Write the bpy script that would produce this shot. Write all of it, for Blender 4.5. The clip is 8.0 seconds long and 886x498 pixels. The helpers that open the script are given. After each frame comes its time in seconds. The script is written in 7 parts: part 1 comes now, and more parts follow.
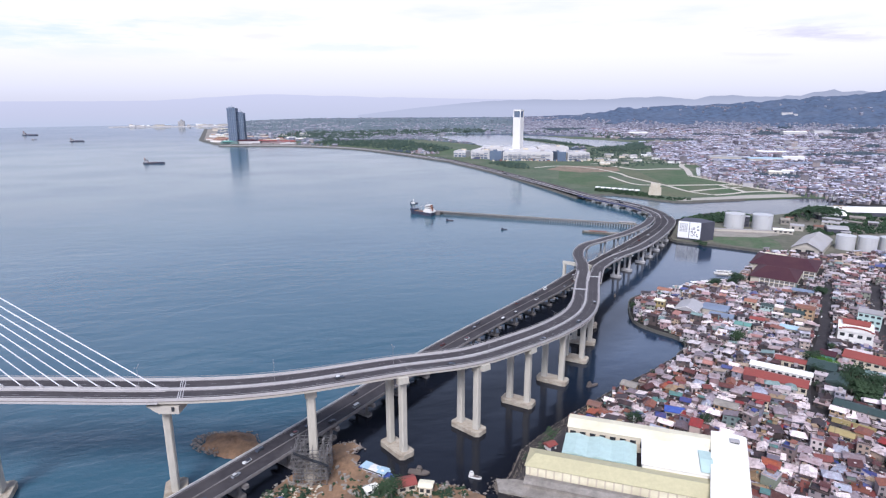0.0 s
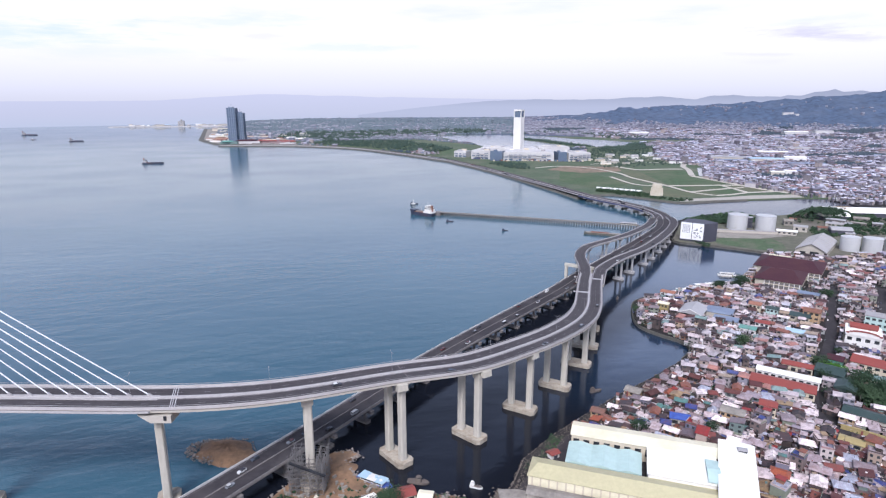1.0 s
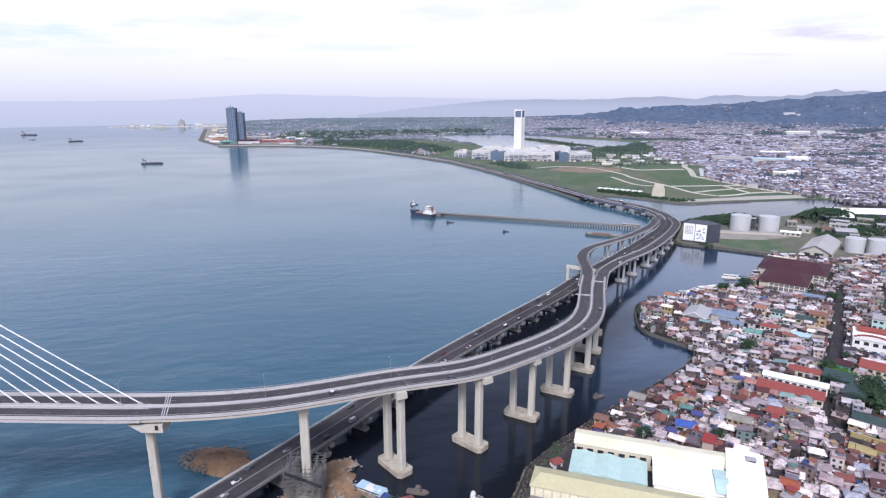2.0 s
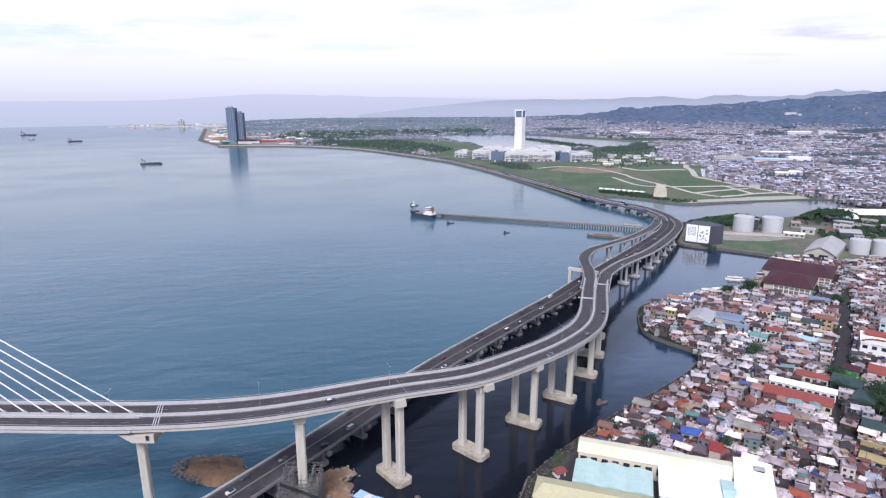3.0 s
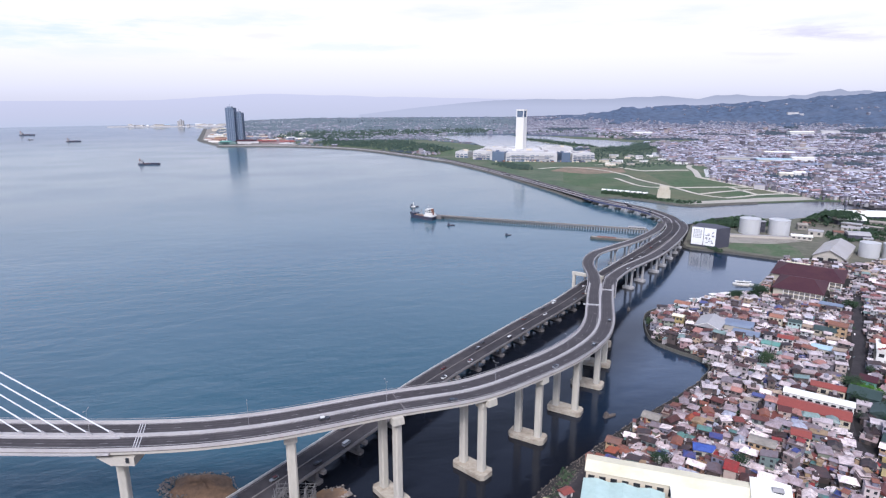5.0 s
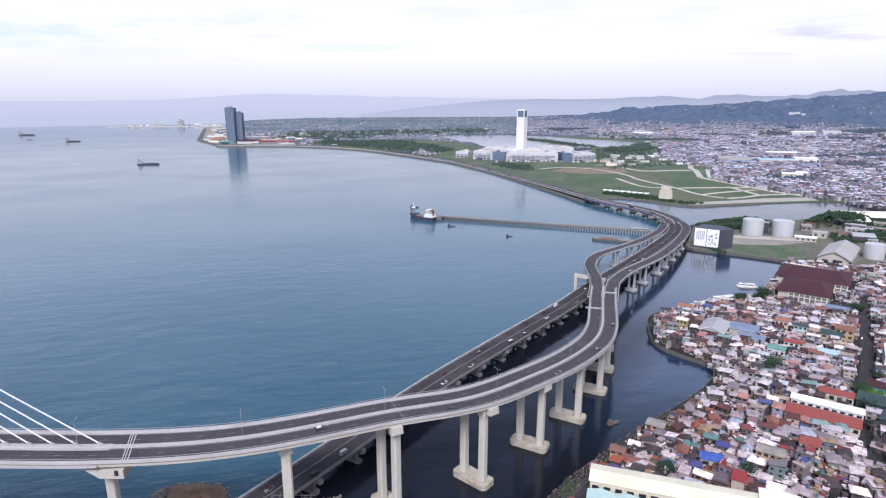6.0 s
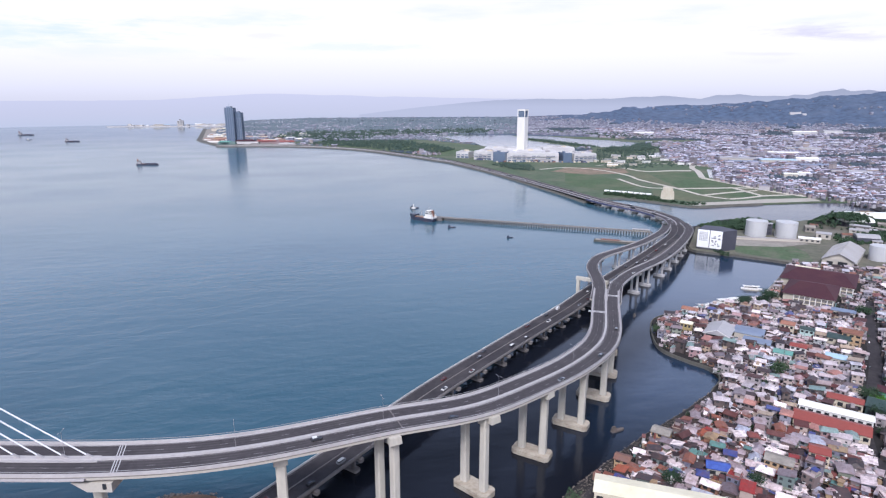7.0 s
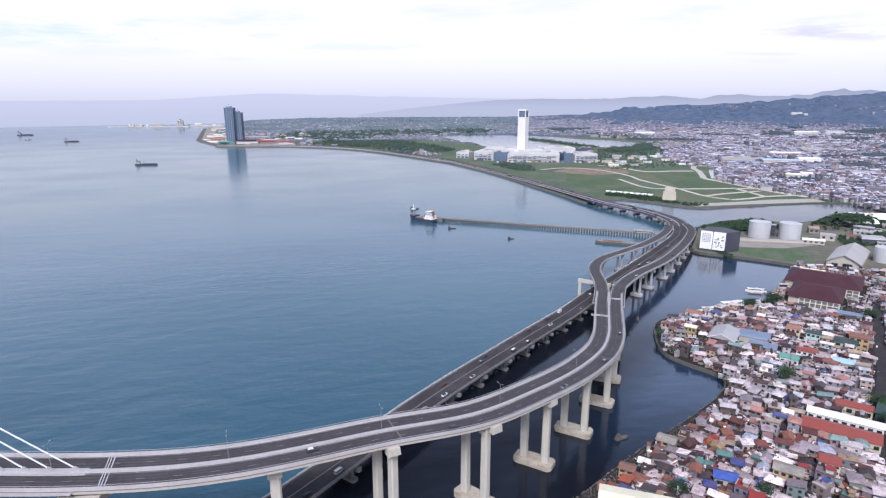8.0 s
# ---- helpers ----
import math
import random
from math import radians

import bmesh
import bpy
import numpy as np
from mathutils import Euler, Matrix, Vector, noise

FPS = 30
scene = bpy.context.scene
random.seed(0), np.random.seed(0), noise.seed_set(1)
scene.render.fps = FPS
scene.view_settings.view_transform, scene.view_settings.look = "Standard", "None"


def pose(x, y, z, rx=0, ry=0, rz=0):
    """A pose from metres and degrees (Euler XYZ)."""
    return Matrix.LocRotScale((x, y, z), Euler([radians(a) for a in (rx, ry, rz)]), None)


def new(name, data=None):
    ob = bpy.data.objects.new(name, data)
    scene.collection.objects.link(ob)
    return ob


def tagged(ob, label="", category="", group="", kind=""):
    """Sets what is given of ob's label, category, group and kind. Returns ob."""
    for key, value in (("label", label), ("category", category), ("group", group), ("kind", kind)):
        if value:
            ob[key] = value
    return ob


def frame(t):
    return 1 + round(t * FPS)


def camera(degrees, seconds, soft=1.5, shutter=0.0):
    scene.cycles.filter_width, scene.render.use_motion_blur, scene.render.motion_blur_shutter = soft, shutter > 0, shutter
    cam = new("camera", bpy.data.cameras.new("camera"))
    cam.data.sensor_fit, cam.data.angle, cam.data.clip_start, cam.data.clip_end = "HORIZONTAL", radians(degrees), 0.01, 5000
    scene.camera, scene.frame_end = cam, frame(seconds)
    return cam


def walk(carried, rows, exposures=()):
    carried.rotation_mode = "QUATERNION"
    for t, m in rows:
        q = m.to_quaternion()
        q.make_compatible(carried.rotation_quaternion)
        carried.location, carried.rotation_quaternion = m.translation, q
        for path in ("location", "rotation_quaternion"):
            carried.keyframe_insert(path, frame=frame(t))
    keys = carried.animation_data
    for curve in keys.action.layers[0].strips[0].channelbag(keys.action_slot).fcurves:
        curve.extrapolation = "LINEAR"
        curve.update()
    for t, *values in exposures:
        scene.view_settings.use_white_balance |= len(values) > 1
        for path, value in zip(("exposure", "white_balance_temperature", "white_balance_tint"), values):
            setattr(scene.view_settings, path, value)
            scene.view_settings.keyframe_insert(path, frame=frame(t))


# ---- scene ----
# ---------------------------------------------------------------- camera
cam = camera(73.76, 8.0, 1.25)
PATH = [
    (0.0, 0.00, 0.00, 182.00, -14.230, 0.000),
    (1.0, 0.09, 7.90, 181.91, -14.237, 0.031),
    (2.0, 0.18, 15.80, 181.83, -14.244, 0.062),
    (3.0, 0.27, 23.68, 181.77, -14.251, 0.093),
    (4.0, 0.35, 31.54, 181.71, -14.258, 0.124),
    (5.0, 0.45, 39.40, 181.67, -14.266, 0.155),
    (6.0, 0.54, 47.24, 181.64, -14.273, 0.186),
    (7.0, 0.63, 55.07, 181.62, -14.280, 0.217),
    (8.0, 0.72, 62.89, 181.61, -14.287, 0.248),
]
walk(cam, [(t, pose(x, y, z, 90 + pitch, 0, yaw)) for t, x, y, z, pitch, yaw in PATH], [(0.0, 0.26, 5860.0, 16.0)])

# ---------------------------------------------------------------- light
SUN_ELEVATION, SUN_TURN = 48.0, 192.0
world = bpy.data.worlds.new("sky")
scene.world = world
world.use_nodes = True
nt = world.node_tree
nt.nodes.clear()


def node(tree, kind, **values):
    n = tree.nodes.new(kind)
    for k, v in values.items():
        n.inputs[k].default_value = v
    return n


def ramp(tree, stops, fac, smooth=False):
    r = tree.nodes.new("ShaderNodeValToRGB")
    while len(r.color_ramp.elements) < len(stops):
        r.color_ramp.elements.new(0.5)
    r.color_ramp.interpolation = "LINEAR" if smooth else "CONSTANT"
    for e, (p, c) in zip(r.color_ramp.elements, stops):
        e.position = p
        e.color = (*c, 1.0)
    tree.links.new(fac, r.inputs["Fac"])
    return r.outputs["Color"]


def maths(tree, op, a, b):
    n = tree.nodes.new("ShaderNodeMath")
    n.operation = op
    for i, v in enumerate((a, b)):
        if isinstance(v, (int, float)):
            n.inputs[i].default_value = v
        else:
            tree.links.new(v, n.inputs[i])
    return n.outputs[0]


def blend(tree, fac, a, b, mode="MIX"):
    n = tree.nodes.new("ShaderNodeMix")
    n.data_type, n.blend_type = "RGBA", mode
    for sock, v in ((n.inputs["Factor"], fac), (n.inputs["A"], a), (n.inputs["B"], b)):
        if isinstance(v, (int, float)):
            sock.default_value = v
        elif isinstance(v, tuple):
            sock.default_value = (*v, 1.0)
        else:
            tree.links.new(v, sock)
    return n.outputs["Result"]


sky = nt.nodes.new("ShaderNodeTexSky")
sky.sky_type, sky.sun_disc = "NISHITA", False
sky.sun_elevation, sky.sun_rotation = radians(SUN_ELEVATION), radians(SUN_TURN)
sky.air_density, sky.dust_density = 1.0, 2.5
where = nt.nodes.new("ShaderNodeTexCoord").outputs["Generated"]
split = nt.nodes.new("ShaderNodeSeparateXYZ")
nt.links.new(where, split.inputs[0])
up = split.outputs["Z"]
# thin white veil with faint breaks, drawn out sideways
stretch = nt.nodes.new("ShaderNodeMapping")
stretch.inputs["Scale"].default_value = (2.2, 2.2, 15.0)
nt.links.new(where, stretch.inputs["Vector"])
cloud = node(nt, "ShaderNodeTexNoise", Scale=1.7, Detail=6.0, Roughness=0.55)
nt.links.new(stretch.outputs[0], cloud.inputs["Vector"])
thick = ramp(nt, [(0.28, (0.6, 0.6, 0.6)), (0.42, (1.0, 1.0, 1.0))], cloud.outputs["Fac"], True)
veil = ramp(nt, [(0.0, (0.79, 0.785, 0.845)), (0.02, (0.90, 0.89, 0.945)), (0.05, (1.03, 1.005, 1.035)), (0.075, (1.12, 1.085, 1.07)), (0.5, (0.97, 0.97, 0.99))], up, True)
clear = blend(nt, 1.0, sky.outputs[0], (0.10, 0.10, 0.10), "MULTIPLY")
thin = blend(nt, 0.82, clear, (0.84, 0.95, 1.0))
dome = blend(nt, thick, thin, veil)
# single wisps and blue breaks: bearing and height as slopes, their half sizes, and how dense they are
ragged = node(nt, "ShaderNodeTexNoise", Scale=9.0, Detail=5.0, Roughness=0.6)
nt.links.new(stretch.outputs[0], ragged.inputs["Vector"])
bearing = maths(nt, "DIVIDE", split.outputs["X"], maths(nt, "MAXIMUM", split.outputs["Y"], 0.05))
height = maths(nt, "DIVIDE", up, maths(nt, "MAXIMUM", split.outputs["Y"], 0.05))
wander = maths(nt, "MULTIPLY", maths(nt, "SUBTRACT", ragged.outputs["Fac"], 0.5), 2.6)


def wisp(u, w, su, sw, dense):
    a = maths(nt, "DIVIDE", maths(nt, "SUBTRACT", bearing, u), su)
    b = maths(nt, "DIVIDE", maths(nt, "SUBTRACT", height, w), sw)
    far_off = maths(nt, "SQRT", maths(nt, "ADD", maths(nt, "MULTIPLY", a, a), maths(nt, "MULTIPLY", b, b)), 0.0)
    body = maths(nt, "SUBTRACT", maths(nt, "ADD", 1.0, wander), far_off)
    return maths(nt, "MULTIPLY", ramp(nt, [(0.0, (0, 0, 0)), (0.9, (1, 1, 1))], body, True), dense)


for u, w, su, sw, dense in ((0.575, 0.105, 0.11, 0.012, 0.8), (0.66, 0.095, 0.10, 0.008, 0.7), (0.50, 0.070, 0.085, 0.004, 0.55), (0.525, 0.059, 0.06, 0.006, 0.35), (-0.344, 0.062, 0.05, 0.005, 0.3), (-0.287, 0.097, 0.06, 0.007, 0.25)):
    dome = blend(nt, wisp(u, w, su, sw, dense), dome, (0.80, 0.77, 0.86))
for u, w, su, sw, dense in ((-0.66, 0.103, 0.22, 0.024, 0.75), (-0.31, 0.122, 0.14, 0.014, 0.4), (-0.17, 0.081, 0.13, 0.010, 0.45), (-0.5, 0.075, 0.2, 0.008, 0.3)):
    dome = blend(nt, wisp(u, w, su, sw, dense), dome, (0.80, 0.93, 0.99))
low = ramp(nt, [(0.0, (1.0, 1.0, 1.0)), (0.03, (1.0, 1.0, 1.0)), (0.085, (0.0, 0.0, 0.0))], up, True)
dome = blend(nt, low, dome, veil)
# clearer, bluer sky overhead
dome = blend(nt, 1.0, dome, ramp(nt, [(0.15, (1.0, 1.0, 1.0)), (0.26, (1.02, 1.16, 1.42)), (0.40, (0.82, 0.96, 1.25)), (0.52, (0.46, 0.55, 0.74)), (0.64, (0.24, 0.29, 0.41)), (1.0, (0.15, 0.19, 0.29))], up, True), "MULTIPLY")
back = node(nt, "ShaderNodeBackground", Strength=0.80)
nt.links.new(dome, back.inputs["Color"])
out = nt.nodes.new("ShaderNodeOutputWorld")
nt.links.new(back.outputs[0], out.inputs["Surface"])

sun = new("sun", bpy.data.lights.new("sun", "SUN"))
sun.data.energy, sun.data.angle, sun.data.color = 4.1, radians(24), (1.0, 0.955, 0.90)
sun.matrix_basis = pose(0, 0, 500, 90 - SUN_ELEVATION, 0, 180 - SUN_TURN)


# ---------------------------------------------------------------- materials
def material(name):
    m = bpy.data.materials.new(name)
    m.use_nodes = True
    return m, m.node_tree, m.node_tree.nodes["Principled BSDF"]


def surface(name, base, rough=0.7, grain=2.0, spread=0.15, patch=0.05, stain=(0.0, 0.0, 0.0), dirt=0.12, bump=0.0, metal=0.0, pick=None, squash=(1, 1, 1), streak=0.0):
    """Colour with fine grain and large patches. pick: 'object' or 'island' takes the colour from a list of (r, g, b)."""
    m, t, b = material(name)
    at = t.nodes.new("ShaderNodeNewGeometry")
    place = at.outputs["Position"]
    if squash != (1, 1, 1):
        mp = t.nodes.new("ShaderNodeMapping")
        mp.inputs["Scale"].default_value = squash
        t.links.new(place, mp.inputs["Vector"])
        place = mp.outputs[0]
    fine = node(t, "ShaderNodeTexNoise", Scale=grain, Detail=4.0, Roughness=0.65)
    wide = node(t, "ShaderNodeTexNoise", Scale=patch, Detail=5.0, Roughness=0.6)
    for n in (fine, wide):
        t.links.new(place, n.inputs["Vector"])
    if pick:
        chance = at.outputs["Random Per Island"] if pick == "island" else t.nodes.new("ShaderNodeObjectInfo").outputs["Random"]
        colour = ramp(t, [(i / len(base), c) for i, c in enumerate(base)], chance)
    else:
        colour = base
    shade = ramp(t, [(0.3, (1 - spread,) * 3), (0.7, (1 + spread,) * 3)], fine.outputs["Fac"], True)
    colour = blend(t, 1.0, colour, shade, "MULTIPLY")
    if streak:
        # sheet seams and run-off lines down the slope
        turn = t.nodes.new("ShaderNodeMapping")
        turn.vector_type = "TEXTURE"
        turn.inputs["Rotation"].default_value = (0, 0, radians(-35))
        turn.inputs["Scale"].default_value = (0.45, 3.5, 3.5)
        t.links.new(at.outputs["Position"], turn.inputs["Vector"])
        seam = node(t, "ShaderNodeTexNoise", Scale=1.0, Detail=2.0, Roughness=0.5)
        t.links.new(turn.outputs[0], seam.inputs["Vector"])
        colour = blend(t, 1.0, colour, ramp(t, [(0.38, (1 - streak,) * 3), (0.55, (1 + streak * 0.6,) * 3)], seam.outputs["Fac"], True), "MULTIPLY")
    much = maths(t, "MULTIPLY", ramp(t, [(0.45, (0, 0, 0)), (0.68, (1, 1, 1))], wide.outputs["Fac"], True), dirt)
    colour = blend(t, much, colour, stain)
    t.links.new(colour, b.inputs["Base Color"])
    b.inputs["Roughness"].default_value = rough
    b.inputs["Metallic"].default_value = metal
    if bump:
        k = node(t, "ShaderNodeBump", Strength=bump, Distance=0.3)
        t.links.new(fine.outputs["Fac"], k.inputs["Height"])
        t.links.new(k.outputs[0], b.inputs["Normal"])
    return m


def sea_water():
    m, t, b = material("sea_water")
    place = t.nodes.new("ShaderNodeNewGeometry").outputs["Position"]
    lie = t.nodes.new("ShaderNodeMapping")
    lie.vector_type = "TEXTURE"
    lie.inputs["Rotation"].default_value = (0, 0, radians(14))
    lie.inputs["Scale"].default_value = (1.8, 1.0, 1.0)
    t.links.new(place, lie.inputs["Vector"])
    swell = node(t, "ShaderNodeTexNoise", Scale=0.075, Detail=5.0, Roughness=0.6)
    chop = node(t, "ShaderNodeTexNoise", Scale=0.5, Detail=4.0, Roughness=0.65)
    slick = node(t, "ShaderNodeTexNoise", Scale=0.006, Detail=5.0, Roughness=0.55)
    roll = node(t, "ShaderNodeTexNoise", Scale=0.03, Detail=3.0, Roughness=0.5)
    for n in (swell, chop, slick, roll):
        t.links.new(lie.outputs[0], n.inputs["Vector"])
    silt = node(t, "ShaderNodeTexNoise", Scale=0.003, Detail=3.0)
    t.links.new(place, silt.inputs["Vector"])
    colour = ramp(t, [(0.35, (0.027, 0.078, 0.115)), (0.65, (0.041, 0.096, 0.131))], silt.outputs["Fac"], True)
    # dark still inlet landward of the coast road, with deck reflections painted in
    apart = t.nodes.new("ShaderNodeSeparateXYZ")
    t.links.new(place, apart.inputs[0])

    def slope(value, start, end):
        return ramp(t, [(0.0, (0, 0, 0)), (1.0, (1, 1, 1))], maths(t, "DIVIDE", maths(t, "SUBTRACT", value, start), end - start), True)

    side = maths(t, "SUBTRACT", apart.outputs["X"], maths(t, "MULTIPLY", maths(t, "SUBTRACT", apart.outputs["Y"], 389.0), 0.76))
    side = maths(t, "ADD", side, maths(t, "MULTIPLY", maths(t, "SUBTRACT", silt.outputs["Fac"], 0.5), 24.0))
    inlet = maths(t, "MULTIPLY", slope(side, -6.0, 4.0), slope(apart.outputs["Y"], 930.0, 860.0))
    # bluer zone: the sky's reflection painted into the water colour
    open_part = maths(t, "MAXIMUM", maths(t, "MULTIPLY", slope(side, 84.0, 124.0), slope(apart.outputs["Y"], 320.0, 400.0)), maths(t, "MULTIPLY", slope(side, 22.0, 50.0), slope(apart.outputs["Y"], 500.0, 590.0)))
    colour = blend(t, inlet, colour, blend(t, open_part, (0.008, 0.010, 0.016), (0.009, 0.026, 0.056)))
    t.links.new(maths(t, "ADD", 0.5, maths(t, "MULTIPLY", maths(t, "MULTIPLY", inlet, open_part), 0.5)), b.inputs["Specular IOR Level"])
    # far channel greyed in its colour to imitate reflected sky
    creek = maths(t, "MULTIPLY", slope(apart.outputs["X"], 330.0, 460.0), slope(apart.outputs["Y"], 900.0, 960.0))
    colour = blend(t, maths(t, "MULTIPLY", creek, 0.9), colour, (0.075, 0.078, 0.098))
    t.links.new(colour, b.inputs["Base Color"])
    rough = ramp(t, [(0.4, (0.15,) * 3), (0.62, (0.20,) * 3)], slick.outputs["Fac"], True)
    calm = ramp(t, [(0.12, (1.0,) * 3), (0.55, (0.95,) * 3), (0.85, (0.45,) * 3)], maths(t, "DIVIDE", apart.outputs["Y"], 4500.0), True)
    t.links.new(maths(t, "MULTIPLY", maths(t, "MULTIPLY", rough, calm), maths(t, "SUBTRACT", 1.0, maths(t, "MULTIPLY", inlet, 0.3))), b.inputs["Roughness"])
    t.links.new(maths(t, "ADD", 1.33, maths(t, "MULTIPLY", maths(t, "MULTIPLY", inlet, open_part), 0.13)), b.inputs["IOR"])
    mix = maths(t, "ADD", maths(t, "ADD", swell.outputs["Fac"], maths(t, "MULTIPLY", chop.outputs["Fac"], 0.10)), maths(t, "MULTIPLY", roll.outputs["Fac"], 0.9))
    k = node(t, "ShaderNodeBump", Strength=0.28, Distance=1.9)
    chopped = ramp(t, [(0.0, (0.74,) * 3), (0.16, (0.47,) * 3), (0.30, (0.16,) * 3), (0.6, (0.06,) * 3), (1.0, (0.045,) * 3)], maths(t, "DIVIDE", apart.outputs["Y"], 2800.0), True)
    lanes = node(t, "ShaderNodeTexNoise", Scale=0.0045, Detail=4.0, Roughness=0.55)
    drawn = t.nodes.new("ShaderNodeMapping")
    drawn.vector_type = "TEXTURE"
    drawn.inputs["Rotation"].default_value = (0, 0, radians(35))
    drawn.inputs["Scale"].default_value = (3.0, 1.0, 1.0)
    t.links.new(place, drawn.inputs["Vector"])
    t.links.new(drawn.outputs[0], lanes.inputs["Vector"])
    still = ramp(t, [(0.36, (0.45,) * 3), (0.60, (1.05,) * 3)], lanes.outputs["Fac"], True)
    t.links.new(maths(t, "MULTIPLY", maths(t, "MULTIPLY", chopped, still), maths(t, "SUBTRACT", 1.0, maths(t, "MULTIPLY", inlet, 0.70))), k.inputs["Strength"])
    t.links.new(mix, k.inputs["Height"])
    t.links.new(k.outputs[0], b.inputs["Normal"])
    return m


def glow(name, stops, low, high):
    """Plain far backdrop that emits, distance haze painted into its colour by height."""
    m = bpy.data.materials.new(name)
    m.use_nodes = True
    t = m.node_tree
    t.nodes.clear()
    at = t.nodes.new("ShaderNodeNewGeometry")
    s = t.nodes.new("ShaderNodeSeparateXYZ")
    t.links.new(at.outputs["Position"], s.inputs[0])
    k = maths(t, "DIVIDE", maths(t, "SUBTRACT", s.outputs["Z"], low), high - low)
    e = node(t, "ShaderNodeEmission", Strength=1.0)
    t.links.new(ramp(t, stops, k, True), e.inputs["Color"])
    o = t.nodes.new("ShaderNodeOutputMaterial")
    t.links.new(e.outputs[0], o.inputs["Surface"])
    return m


ROOFS = [(0.40, 0.37, 0.38), (0.17, 0.070, 0.055), (0.31, 0.285, 0.30), (0.050, 0.040, 0.043), (0.46, 0.43, 0.43), (0.11, 0.045, 0.042), (0.25, 0.23, 0.245), (0.66, 0.64, 0.63),
         (0.30, 0.11, 0.060), (0.35, 0.31, 0.32), (0.20, 0.090, 0.060), (0.50, 0.47, 0.47), (0.035, 0.030, 0.034), (0.28, 0.265, 0.29), (0.085, 0.040, 0.037), (0.60, 0.58, 0.57),
         (0.055, 0.080, 0.22), (0.42, 0.385, 0.39), (0.56, 0.54, 0.54), (0.19, 0.175, 0.19), (0.10, 0.21, 0.195), (0.33, 0.30, 0.32), (0.19, 0.075, 0.068), (0.070, 0.060, 0.064),
         (0.25, 0.045, 0.042), (0.38, 0.35, 0.36), (0.62, 0.60, 0.59), (0.33, 0.37, 0.43), (0.055, 0.042, 0.043), (0.29, 0.235, 0.15), (0.23, 0.11, 0.075), (0.15, 0.135, 0.15)]
WALLS = [(0.50, 0.47, 0.46), (0.24, 0.205, 0.20), (0.42, 0.36, 0.30), (0.12, 0.105, 0.105), (0.40, 0.28, 0.29), (0.32, 0.30, 0.305), (0.20, 0.27, 0.26), (0.075, 0.062, 0.060), (0.44, 0.35, 0.21), (0.27, 0.24, 0.24),
         (0.60, 0.58, 0.57), (0.15, 0.125, 0.12), (0.33, 0.24, 0.26), (0.26, 0.31, 0.25), (0.10, 0.085, 0.085), (0.40, 0.37, 0.37), (0.30, 0.18, 0.12), (0.22, 0.24, 0.31), (0.19, 0.16, 0.155), (0.52, 0.46, 0.41)]
# contrast raised; walls scaled darker than roofs to paint in gap shade
ROOFS, WALLS = [[tuple(k * 0.27 * (c / 0.27) ** e for c in (r * 1.05, g_ * 0.97, b * 0.97)) for r, g_, b in tones] for tones, k, e in ((ROOFS, 0.95, 1.26), (WALLS, 0.68, 1.2))]
